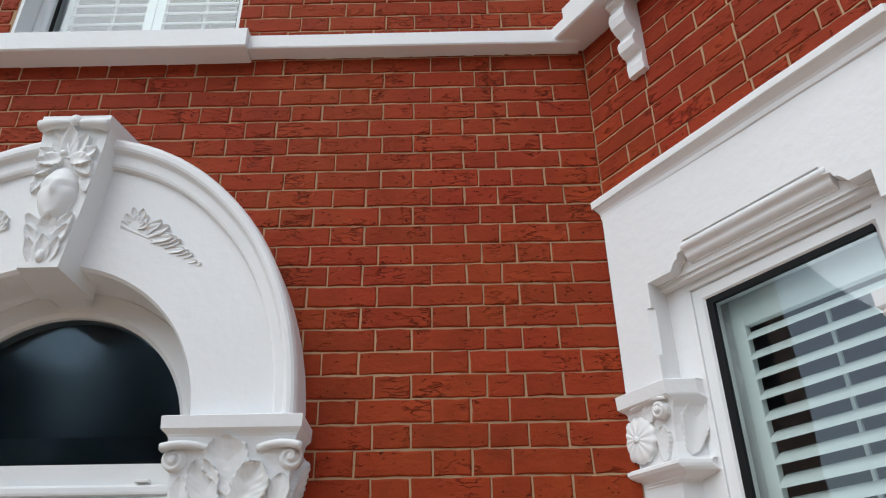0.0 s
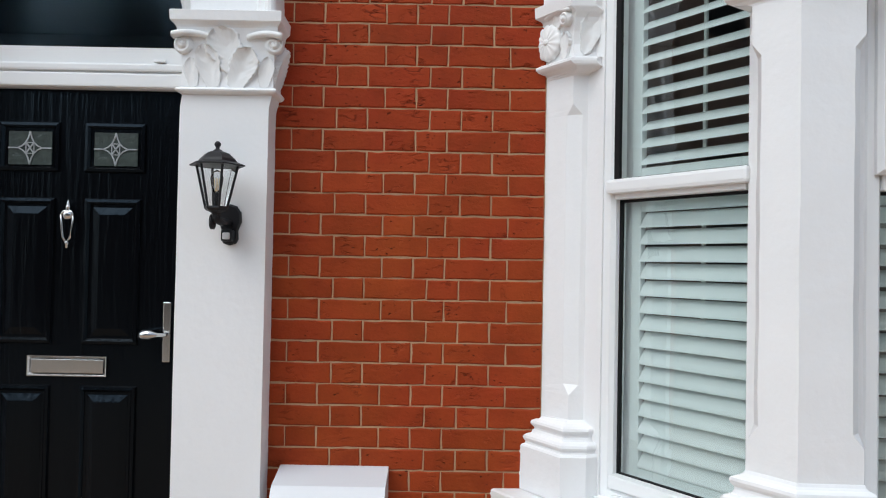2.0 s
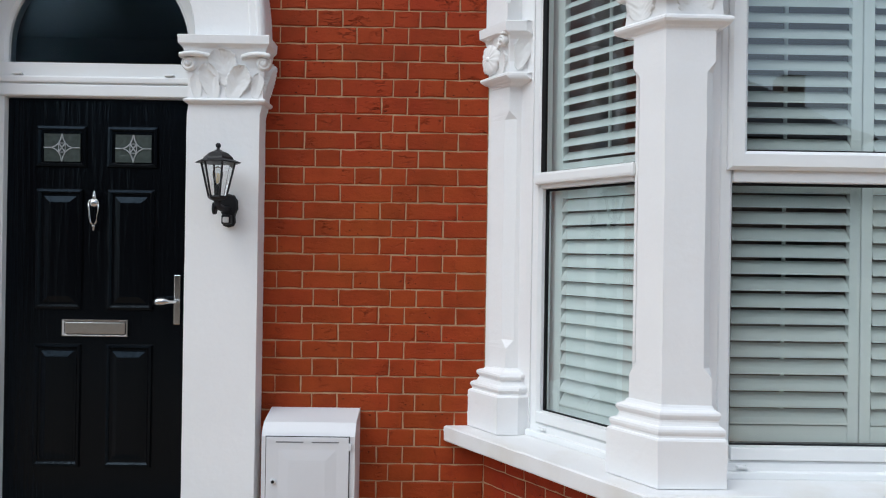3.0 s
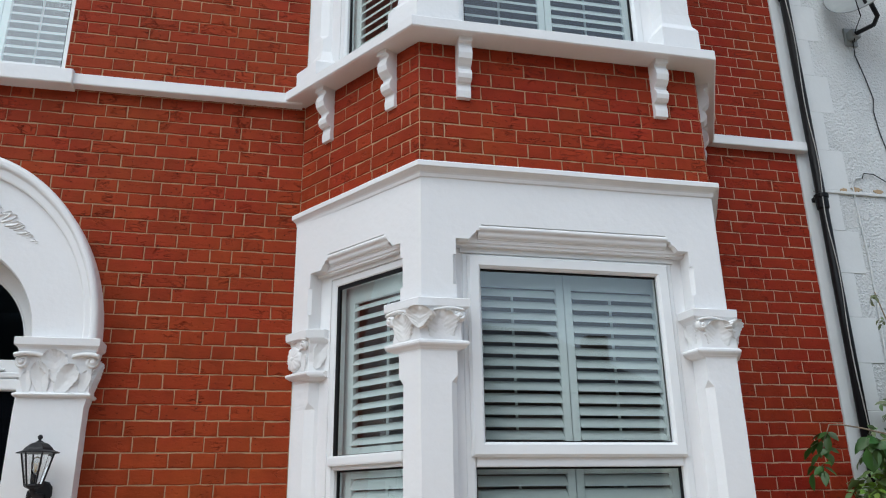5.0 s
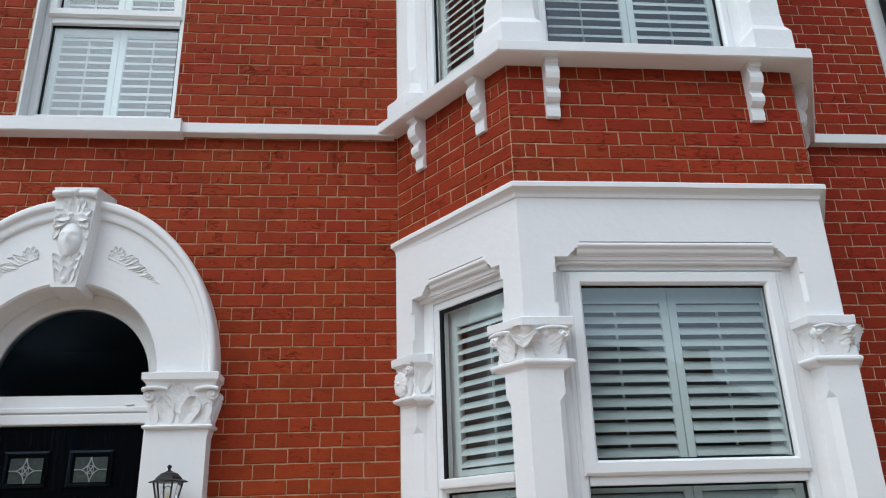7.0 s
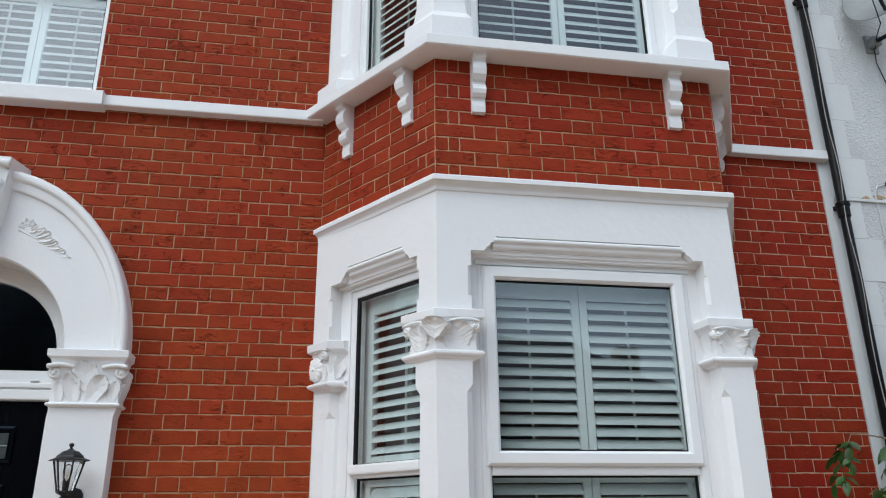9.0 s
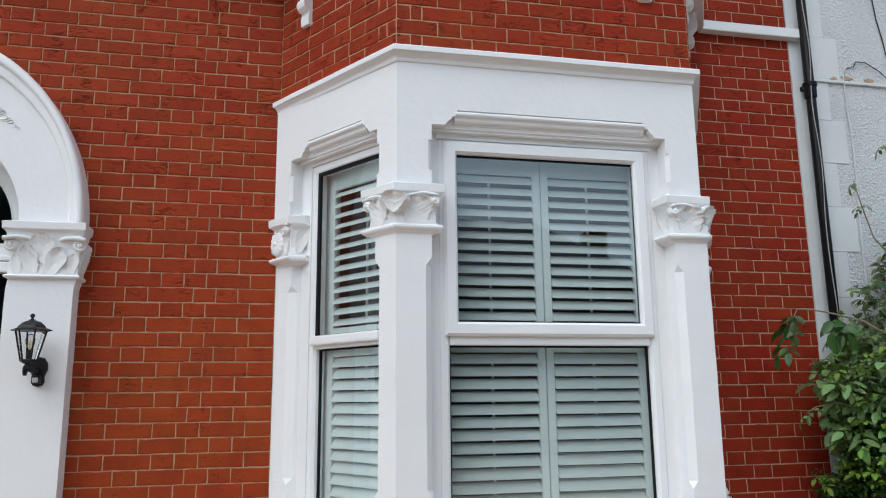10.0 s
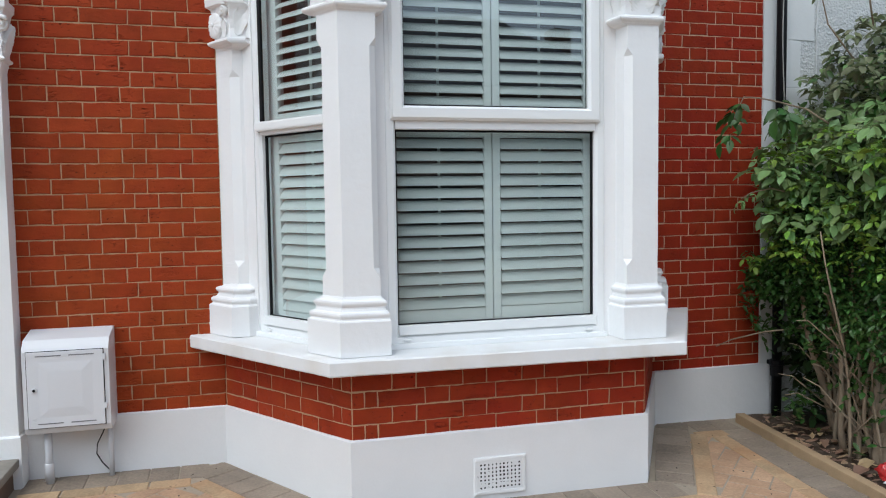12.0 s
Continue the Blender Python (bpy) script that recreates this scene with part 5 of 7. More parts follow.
def inset(i, y):
    return [(dx0 + i, y, dz0 + i), (dx1 - i, y, dz0 + i), (dx1 - i, y, dz1 - i), (dx0 + i, y, dz1 - i)]
loft(bm, [inset(0.05, -0.2135), inset(0.10, -0.2185), inset(0.14, -0.219)])
md = part("door", bm, M_METER, meter)
# raised grey strips, the shade inside the vent slots put into their colour
for z in (dz0 + 0.022, dz1 - 0.026):
    for a in (0.045, 0.195):
        bm = bmesh.new()
        box(bm, dx0 + a, dx0 + a + 0.115, -0.2152, -0.2130, z, z + 0.005)
        part("vent_slot", bm, M_SLOT, md, "grey strip for the shade of a vent slot")
bm = bmesh.new()
turned(bm, [(0.014, 0), (0.014, 0.004), (0.011, 0.006)], (0, 0, 0), 16, pose(dx0 + 0.034, -0.214, 0.512, 90))
part("lock_collar", bm, M_METER, md)
bm = bmesh.new()
turned(bm, [(0.007, 0), (0.007, 0.008)], (0, 0, 0), 12, pose(dx0 + 0.034, -0.214, 0.512, 90))
part("lock", bm, M_GASKET, md, "black key lock")
for z in (0.40, 0.645):
    bm = bmesh.new()
    box(bm, dx1 - 0.008, dx1 + 0.008, -0.217, -0.204, z, z + 0.03, 0.002)
    part("hinge", bm, M_METER, meter)
bm = bmesh.new()
pts = [Vector((dx0 + 0.036 + 0.010 * math.cos(a), -0.2145, 0.362 + 0.010 * math.sin(a))) for a in [0.6 + k * 0.5 for k in range(11)]]
tube(bm, pts, 0.0016, 5)
part("embossed_mark", bm, M_METER, md)
for x, y, r in ((mx0 + 0.078, -0.10, 0.019), (mx1 - 0.03, -0.06, 0.013)):
    bm = bmesh.new()
    zb = ground_z(x, y)
    turned(bm, [(r, 0), (r, 0.30 - zb)], (x, y, zb), 14)
    if r > 0.015:
        turned(bm, [(r + 0.004, 0.012), (r + 0.004, 0.10), (r + 0.002, 0.104)], (x, y, zb), 14)
    part("service_pipe", bm, M_METER, meter, "white plastic pipe running into the ground", True)
M_CABLE, nt, b = mat("black_cable", (0.02, 0.02, 0.02), 0.5)
bm = bmesh.new()
tube(bm, [(-0.598, -0.05, 0.29), (-0.625, -0.045, 0.23), (-0.655, -0.04, 0.17), (-0.660, -0.04, 0.12), (-0.635, -0.04, 0.07), (-0.60, -0.045, 0.03), (-0.585, -0.05, 0.018), (-0.572, -0.06, 0.012)], 0.0035, 6)
tagged(part("earth_cable", bm, M_CABLE, None, "", True), "thin dark cable looping from the meter box to the ground", "cable")

# ---- air vent in the plinth ----
vent = root("air_vent", "white painted air brick grille set in the plinth", "vent")
vx0, vx1, vz0, vz1 = 1.150, 1.415, -0.010, 0.174
# black sheet behind the grille, putting in the shade of its holes
bm = bmesh.new()
box(bm, vx0 + 0.01, vx1 - 0.01, -0.846, -0.842, vz0 + 0.01, vz1 - 0.01)
part("opening", bm, M_GASKET, vent, "black backing for the shade in the holes")
bm = bmesh.new()
bars(bm, vx0, vx1, vz0, vz1, 0.030, -0.850, -0.838, 0.004)
bmesh.ops.subdivide_edges(bm, edges=bm.edges[:], cuts=5, use_grid_fill=True)
wobble(bm, 0.0035, 45)
part("rim", bm, M_PLINTH, vent, "paint-crusted rim")
bm = bmesh.new()
nx, nz = 11, 7
vq = random.Random(5)
for i in range(nx + 1):
    x = vx0 + 0.026 + (vx1 - vx0 - 0.052) * i / nx
    w_ = vq.uniform(0.0038, 0.0060)
    box(bm, x - w_, x + w_, -0.8495, -0.845, vz0 + 0.02, vz1 - 0.02)
for i in range(nz + 1):
    z = vz0 + 0.026 + (vz1 - vz0 - 0.052) * i / nz
    w_ = vq.uniform(0.0038, 0.0058)
    box(bm, vx0 + 0.02, vx1 - 0.02, -0.8485, -0.844, z - w_, z + w_)
# holes closed by old paint
for k in range(9):
    x = vx0 + 0.026 + (vx1 - vx0 - 0.052) * (vq.randint(0, nx - 1) + 0.5) / nx
    z = vz0 + 0.026 + (vz1 - vz0 - 0.052) * (vq.choice((0, 1, 4, 5, 6)) + 0.5) / nz
    box(bm, x - 0.008, x + 0.008, -0.8478, -0.8445, z - 0.009, z + 0.002)
bmesh.ops.subdivide_edges(bm, edges=[e for e in bm.edges if e.calc_length() > 0.05], cuts=10, use_grid_fill=True)
wobble(bm, 0.0022, 60)
part("grille", bm, M_PLINTH, vent)
for x in (vx0 + 0.012, vx1 - 0.012):
    for z in (vz0 + 0.012, vz1 - 0.012):
        bm = bmesh.new()
        ball(bm, (x, -0.850, z), 0.007, 1, 0.6, 1, 10)
        part("screw", bm, M_PLINTH, vent)

# ---- door step ----
M_STONE, nt, b = mat("worn_grey_stone", (0.27, 0.24, 0.20), 0.85)
g, n1, n2, h = vary(nt, b, (0.26, 0.235, 0.20), 0.35, 9, 6, 0.1, False, 0.12, 90)
bump(nt, b, n1.outputs["Fac"], 0.4, 0.006)
bm = bmesh.new()
box(bm, -2.6, -1.0, -0.62, 0.11, 0.115, 0.158, 0.006)
setting("step_slab", bm, M_STONE, "worn grey stone slab of the door step", "step")
bm = bmesh.new()
box(bm, -2.58, -1.03, -0.60, 0.11, -0.1, 0.115, 0.004)
M_OLDBRICK, nt, b = mat("dull_brown_brick", (0.13, 0.085, 0.06), 0.9)
vary(nt, b, (0.13, 0.085, 0.06), 0.4, 14, 5, 0, False, 0.15, 80)
setting("step_riser", bm, M_OLDBRICK, "dull brown brick riser under the door step", "step")

# ---- neighbouring house, pipe, dish ----
M_DASH, nt, b = mat("white_pebbledash", (0.80, 0.81, 0.81), 0.9, 0, 0.2)
g, n1, n2, h = vary(nt, b, (0.62, 0.63, 0.625), 0.16, 1.8, 5, 0, False, 0.08, 40)
vo = nt.nodes.new("ShaderNodeTexVoronoi")
vo.inputs["Scale"].default_value = 62
nt.links.new(g.outputs["Position"], vo.inputs["Vector"])
bump(nt, b, vo.outputs["Distance"], 0.9, 0.008)
bump(nt, b, tex_noise(nt, g, 45, 5).outputs["Fac"], 0.8, 0.009)
neigh = root("neighbour_house", "white pebbledashed wall of the house next door", "house")
bm = bmesh.new()
box(bm, 3.449, 9.0, -0.008, 0.3, -0.1, 3.60)
box(bm, 3.449, 9.0, -0.012, 0.3, 3.60, 7.0)
part("wall", bm, M_DASH, neigh)
M_SMOOTH = white_material("smooth_white_render", (0.67, 0.68, 0.675), 0.75, 0.09, 0.003)
for k in range(21):
    bm = bmesh.new()
    z, w = 0.3 + 0.302 * k, 0.30 if k % 2 else 0.20
    box(bm, 3.45, 3.45 + w, -0.014, 0.0, z, z + 0.30, 0.003)
    part("quoin", bm, M_SMOOTH, neigh, "smooth white painted quoin")
bm = bmesh.new()
box(bm, 3.45, 9.0, -0.026, 0.0, 3.592, 3.612, 0.004)
part("ledge", bm, M_SMOOTH, neigh)
bm = bmesh.new()
box(bm, 3.372, 3.452, -0.016, 0.1, -0.1, 7.0, 0.004)
wobble(bm, 0.003, 4)
setting("trim_corner_strip", bm, M_SMOOTH, "white painted margin at the end of the brick wall", "trim")
M_PIPE, nt, b = mat("black_pipe_paint", (0.007, 0.007, 0.008), 0.45, 0, 0.18)
vary(nt, b, (0.007, 0.007, 0.008), 0.3, 8)
pipe = root("downpipe", "black painted cast iron downpipe between the two houses", "downpipe")
px, py = 3.455, -0.075
bm = bmesh.new()
turned(bm, [(0.031, 0.0), (0.031, 5.25)], (px, py, -0.05), 16)
tube(bm, [(px, py, 5.19), (px, py, 5.26), (px + 0.02, py, 5.33), (px + 0.10, py, 5.42), (px + 0.22, py, 5.52), (px + 0.26, py, 5.62), (px + 0.26, py, 6.6)], 0.031, 14)
part("pipe", bm, M_PIPE, pipe, "", True)
for z in (0.34, 3.545, 5.22):
    bm = bmesh.new()
    turned(bm, [(0.032, -0.11), (0.040, -0.10), (0.040, -0.03), (0.046, -0.025), (0.046, 0.0), (0.040, 0.004), (0.032, 0.008)], (px, py, z), 16)
    box(bm, px - 0.03, px + 0.03, py + 0.03, py + 0.07, z - 0.035, z - 0.005, 0.004)
    part("collar", bm, M_PIPE, pipe)
M_WIRE, nt, b = mat("weathered_grey_cable", (0.40, 0.39, 0.37), 0.6)
bm = bmesh.new()
tube(bm, [(px - 0.012 + 0.010 * math.sin(k * 0.7), py - 0.035 + 0.003 * math.cos(k), 0.9 + k * 0.1) for k in range(48)], 0.0035, 6)
tagged(part("pipe_cable", bm, M_WIRE, None, "", True), "grey cable tied along the black downpipe", "cable")
M_DISH, nt, b = mat("weathered_dish_metal", (0.25, 0.26, 0.26), 0.55, 0.1)
vary(nt, b, (0.30, 0.32, 0.315), 0.3, 8, 5)
dish = root("satellite_dish", "grey weathered satellite dish on the neighbouring wall", "satellite dish")
DISH = Vector((3.985, -0.32, 5.165))
DM = look(tuple(DISH), tuple(DISH + Vector((-0.892, -0.38, 0.263))))
bm = bmesh.new()
rings = [[DM @ Vector((0.295 * r * math.cos(2 * math.pi * k / 32), 0.295 * r * math.sin(2 * math.pi * k / 32), -0.075 * r * r + o)) for k in range(32)] for r, o in ((0.02, 0), (0.25, 0), (0.5, 0), (0.75, 0), (1.0, 0), (1.03, 0.004), (1.0, 0.012), (0.75, 0.008), (0.5, 0.008), (0.25, 0.008), (0.02, 0.008))]
loft(bm, rings)
part("reflector", bm, M_DISH, dish, "", True)
bm = bmesh.new()
back = DM @ Vector((0, -0.20, 0.02))
foot = Vector((4.02, -0.06, 4.895))
tube(bm, [back, back + Vector((0.03, 0.0, -0.10)), (back + foot) / 2 + Vector((0.03, -0.06, -0.08)), foot + Vector((0.0, -0.05, -0.01)), foot], 0.017, 10)
part("arm", bm, M_IRON, dish, "black mounting arm", True)
bm = bmesh.new()
tube(bm, [DM @ Vector((0, -0.10, -0.29)), DM @ Vector((0.01, -0.22, -0.22)), DM @ Vector((0.02, -0.40, -0.10)), (4.0, -0.10, 4.90), (4.02, -0.05, 4.84)], 0.004, 6)
part("feed_cable", bm, M_IRON, dish)
bm = bmesh.new()
box(bm, 3.97, 4.07, -0.03, -0.008, 4.82, 4.97, 0.004)
box(bm, 3.985, 4.055, -0.09, -0.02, 4.86, 4.93, 0.006)
part("wall_plate", bm, M_DISH, dish)
bm = bmesh.new()
tube(bm, [DM @ Vector((0, -0.26, -0.05)), DM @ Vector((0, -0.20, -0.12)), DM @ Vector((0, -0.10, -0.22))], 0.012, 8)
part("feed_arm", bm, M_IRON, dish)
bm = bmesh.new()
tube(bm, [DM @ Vector((0, -0.12, -0.30)), DM @ Vector((0, -0.08, -0.22)), DM @ Vector((0, -0.07, -0.19))], [0.032, 0.034, 0.040], 12)
part("receiver", bm, M_IRON, dish)
bm = bmesh.new()
tube(bm, [(4.02, -0.04, 4.86), (4.03, -0.02, 4.74), (4.08, -0.018, 4.55), (4.11, -0.018, 4.38), (4.085, -0.018, 4.28), (4.10, -0.018, 4.10), (4.13, -0.018, 3.95), (4.15, -0.018, 3.80), (4.14, -0.03, 3.63), (4.06, -0.03, 3.70), (3.96, -0.025, 3.76), (3.88, -0.025, 3.76), (3.86, -0.025, 3.72)], 0.004, 6)
tagged(part("dish_cable", bm, M_CABLE, None, "", True), "thin dark cable hanging from the satellite dish", "cable")

bm = bmesh.new()
tube(bm, [(3.86, -0.022, 3.73), (3.80, -0.020, 3.715), (3.776, -0.018, 3.66), (3.775, -0.020, 3.4), (3.787, -0.018, 3.15), (3.783, -0.018, 2.85), (3.766, -0.018, 2.5), (3.77, -0.018, 1.8), (3.775, -0.018, 1.2)], 0.006, 6)
tagged(part("wall_cable", bm, M_SMOOTH, None, "", True), "thin white painted cable down the pebbledash", "cable")
# patches where the paint has flaked off at the ledge
M_FLAKE, nt, b = mat("bare_sandy_render", (0.42, 0.30, 0.18), 0.95)
vary(nt, b, (0.42, 0.30, 0.18), 0.3, 40)
for fx, fw, fz in ((3.80, 0.055, 3.635), (3.98, 0.045, 3.63), (3.70, 0.03, 3.622)):
    bm = bmesh.new()
    n_ = 14
    loft(bm, [[(fx + fw * (0.75 + 0.25 * math.sin(5.1 * k + fx * 40)) * math.cos(2 * math.pi * k / n_), yy, fz + 0.022 * (0.75 + 0.25 * math.sin(3.3 * k)) * math.sin(2 * math.pi * k / n_)) for k in range(n_)] for yy in (-0.008, -0.0175)])
    part("flaked_patch", bm, M_FLAKE, neigh, "bare patch of flaked paint")

# ---- house across the road, seen in the panes ----
far_house = root("house_opposite", "brown brick house with slate roof across the road", "house", at=(0, 0, 0))
M_FARW, nt, b = mat("brown_brick_far", (0.16, 0.10, 0.075), 0.9)
vary(nt, b, (0.16, 0.10, 0.075), 0.25, 0.6)
M_SLATE, nt, b = mat("grey_slate", (0.09, 0.09, 0.10), 0.6)
vary(nt, b, (0.09, 0.09, 0.10), 0.3, 2)
bm = bmesh.new()
box(bm, -18, 11.6, -25, -19.3, -0.6, 4.8)
part("wall", bm, M_FARW, far_house)
bm = bmesh.new()
eave = [(-18.3, -19.0, 4.8), (11.9, -19.0, 4.8), (11.9, -25.3, 4.8), (-18.3, -25.3, 4.8)]
ev = [bm.verts.new(p) for p in eave]
r0, r1 = bm.verts.new((-14.8, -22.0, 7.44)), bm.verts.new((8.6, -22.0, 7.44))
for fc in ((ev[0], ev[1], r1, r0), (ev[1], ev[2], r1), (ev[2], ev[3], r0, r1), (ev[3], ev[0], r0), ev[::-1]):
    bm.faces.new(fc)
part("roof", bm, M_SLATE, far_house)
bm = bmesh.new()
box(bm, 10.1, 10.8, -21.6, -20.9, 4.6, 7.0, 0.02)
part("chimney", bm, M_FARW, far_house)
for k in range(7):
    for z in (0.6, 2.9):
        bm = bmesh.new()
        box(bm, -15.2 + 4 * k, -13.4 + 4 * k, -19.36, -19.26, z, z + 1.5)
        part("window", bm, M_GASKET, far_house)

# bay of an adjoining house, added out of view to darken the side panes' reflections
M_NEXT, nt, b = mat("pale_brick_next_door", (0.28, 0.21, 0.17), 0.9)
vary(nt, b, (0.28, 0.21, 0.17), 0.3, 3)
next_house = root("adjoining_house", "plain pale brick bay added out of view for the side panes to reflect", "house")
bm = bmesh.new()
prism(bm, [(-8.6, 0.3), (-8.6, 0.0), (-8.0, -0.85), (-6.0, -0.85), (-5.4, 0.0), (-5.4, 0.3)], -0.1, 7.0)
part("wall", bm, M_NEXT, next_house)
for z0, z1 in ((0.8, 2.8), (4.0, 6.0)):
    bm = bmesh.new()
    prism(bm, [(-5.58, -0.26), (-5.56, -0.25), (-5.83, -0.63), (-5.86, -0.63)], z0, z1)
    part("window", bm, M_GASKET, next_house)

# ---- planting bed and shrub ----
M_SOIL, nt, b = mat("dry_soil", (0.09, 0.062, 0.042), 0.95)
g, n1, n2, h = vary(nt, b, (0.09, 0.062, 0.042), 0.4, 12, 5, 0, False, 0.2, 70)
bump(nt, b, n1.outputs["Fac"], 1.0, 0.03)
bm = bmesh.new()
def board_x(y):
    """The line of the edging board."""
    return 3.175 + 0.088 * y


sx = [0.01 + 0.14 * i for i in range(15)]
sy = [-2.6 + 0.16 * j for j in range(17)]
vs = [[bm.verts.new((x, y, ground_z(x, y) + 0.014 + 0.02 * noise.noise(Vector((x * 5, y * 5, 0))))) for x in [board_x(y) + s for s in sx]] for y in sy]
for a, c in zip(vs, vs[1:]):
    for i in range(len(sx) - 1):
        bm.faces.new((a[i], a[i + 1], c[i + 1], c[i]))
setting("ground_bed", bm, M_SOIL, "dry brown soil of the planting bed", "soil")
M_TIMBER, nt, b = mat("weathered_timber", (0.30, 0.20, 0.11), 0.85)
g, n1, n2, h = vary(nt, b, (0.36, 0.25, 0.145), 0.3, 6, 5, 0, False, 0.1, 90)
bump(nt, b, tex_noise(nt, g, 1.0, 5, (60, 4, 60)).outputs["Fac"], 0.5, 0.004)
bm = bmesh.new()
box(bm, -0.03, 0.03, 0, 2.9, -0.06, 0.045, 0.006)
part_t = part("edging_board", place(bm, pose(board_x(-2.98), -2.98, -0.098, 1.43, 0, -5.03)), M_TIMBER, None)
tagged(part_t, "weathered timber edging board along the planting bed", "edging")

M_BARK, nt, b = mat("grey_brown_bark", (0.19, 0.145, 0.10), 0.9)
g, n1, n2, h = vary(nt, b, (0.25, 0.19, 0.13), 0.35, 14, 5, 0, False, 0.15, 90)
bump(nt, b, tex_noise(nt, g, 1.0, 5, (70, 70, 12)).outputs["Fac"], 0.7, 0.006)


def leaf_material(name, base, trans):
    m, nt, b = mat(name, base, 0.42, 0, 0.45)
    geo, n1, n2, hsv = vary(nt, b, base, 0.25, 5, 3, 0.35, True, 0.08, 60)
    hue = nt.nodes.new("ShaderNodeMath")
    hue.operation = 'MULTIPLY_ADD'
    nt.links.new(geo.outputs["Random Per Island"], hue.inputs[0])
    hue.inputs[1].default_value, hue.inputs[2].default_value = 0.05, 0.475
    nt.links.new(hue.outputs[0], hsv.inputs["Hue"])
    tr = nt.nodes.new("ShaderNodeBsdfTranslucent")
    nt.links.new(hsv.outputs[0], tr.inputs[0])
    mx = nt.nodes.new("ShaderNodeMixShader")
    mx.inputs[0].default_value = trans
    out = nt.nodes["Material Output"]
    nt.links.new(b.outputs[0], mx.inputs[1])
    nt.links.new(tr.outputs[0], mx.inputs[2])
    nt.links.new(mx.outputs[0], out.inputs[0])
    return m


M_LEAF_BIG = leaf_material("large_green_leaf", (0.180, 0.275, 0.098), 0.25)
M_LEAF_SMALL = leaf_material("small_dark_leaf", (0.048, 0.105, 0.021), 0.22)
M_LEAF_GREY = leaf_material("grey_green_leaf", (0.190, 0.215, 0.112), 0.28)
# darker copy of the small leaf, the crown's inner shade put into colour
M_LEAF_DEEP = leaf_material("shade_toned_inner_leaf", (0.030, 0.058, 0.016), 0.12)
M_LEAF_NEW = leaf_material("young_leaf", (0.19, 0.30, 0.045), 0.3)


class Leaves:
    def __init__(self):
        self.v, self.f = [], []

    def blade(self, m, length, width, droop=0.15, fold=0.25):
        """A pointed leaflet of six faces, folded on its midrib."""
        prof = ((0.0, 0.04), (0.22, 0.75), (0.5, 1.0), (0.78, 0.62), (1.0, 0.0))
        rows = []
        for t, w in prof:
            z = -droop * length * t * t
            mid = m @ Vector((0, length * t, z))
            e = width * w * 0.5
            rows.append((m @ Vector((-e, length * t, z + fold * e)), mid, m @ Vector((e, length * t, z + fold * e))))
        base = len(self.v)
        for r in rows:
            self.v += r
        for i in range(len(rows) - 1):
            a = base + 3 * i
            self.f += [(a, a + 1, a + 4, a + 3), (a + 1, a + 2, a + 5, a + 4)]

    def pinnate(self, m, size, q, n=2):
        """A compound leaf: pairs of leaflets along a stalk and one at its end."""
        for k in range(n):
            y = size * (0.42 + 0.42 * k)
            for s in (-1, 1):
                self.blade(m @ pose(0, y, 0, q.uniform(-12, 6), s * q.uniform(5, 25), -s * q.uniform(48, 70)), size * q.uniform(0.58, 0.76), size * q.uniform(0.32, 0.40), 0.25)
        self.blade(m @ pose(0, size * (0.42 * n + 0.36), 0, q.uniform(-20, 5), q.uniform(-15, 15), q.uniform(-10, 10)), size * 0.84, size * 0.43, 0.25)

    def mesh(self, name, material, parent, label=""):
        me = bpy.data.meshes.new(name)
        me.from_pydata(self.v, [], self.f)
        me.materials.append(material)
        for p in me.polygons:
            p.use_smooth = True
        ob = new(name, me)
        ob.parent = parent
        if label:
            ob["label"] = label
        return ob


q = random.Random(21)
shrub = root("shrub", "tall leafy green shrub with bare lower stems by the wall", "shrub")
for k in range(34):
    bm = bmesh.new()
    if k < 20:
        s = q.random()
        x0, y0 = 3.56 - 0.26 * s + q.uniform(-0.05, 0.22), -0.42 - 0.56 * s + q.uniform(-0.1, 0.1)
        lean = (q.gauss(-0.04, 0.13), q.gauss(0.04, 0.12))
    else:
        x0, y0 = q.uniform(3.7, 4.4), q.uniform(-1.2, -0.3)
        lean = (q.gauss(-0.1, 0.2), q.gauss(-0.05, 0.16))
    x0 = max(x0, board_x(y0) + 0.10)
    hgt = q.uniform(1.1, 1.3) if y0 < -0.75 or x0 < 3.35 else q.uniform(1.2, 1.8)
    pts = []
    for i in range(9):
        t = i / 8
        pts.append(Vector((x0 + lean[0] * t * hgt * 0.7 + 0.04 * math.sin(6 * t + k), y0 + lean[1] * t * hgt * 0.7 + 0.04 * math.cos(5 * t + 2 * k), -0.07 + hgt * t)))
    w = q.choice((0.006, 0.008, 0.010, 0.013, 0.019))
    tube(bm, pts, [w * (1.15 - 0.8 * (i / 8) ** 0.8) for i in range(9)], 7)
    for b_ in range(5):
        i = q.randint(1, 6)
        p0 = pts[i]
        d = Vector((q.gauss(-0.15, 0.5), q.gauss(-0.1, 0.45), q.uniform(0.3, 1.0))).normalized() * q.uniform(0.12, 0.5)
        tube(bm, [p0, p0 + d * 0.4 + Vector((0, 0, 0.02)), p0 + d * 0.75 + Vector((0, 0, 0.04)), p0 + d], [w * 0.5, w * 0.4, w * 0.3, w * 0.14], 6)
    part("stem", bm, M_BARK, shrub, "bare grey-brown stem", True)
bm = bmesh.new()
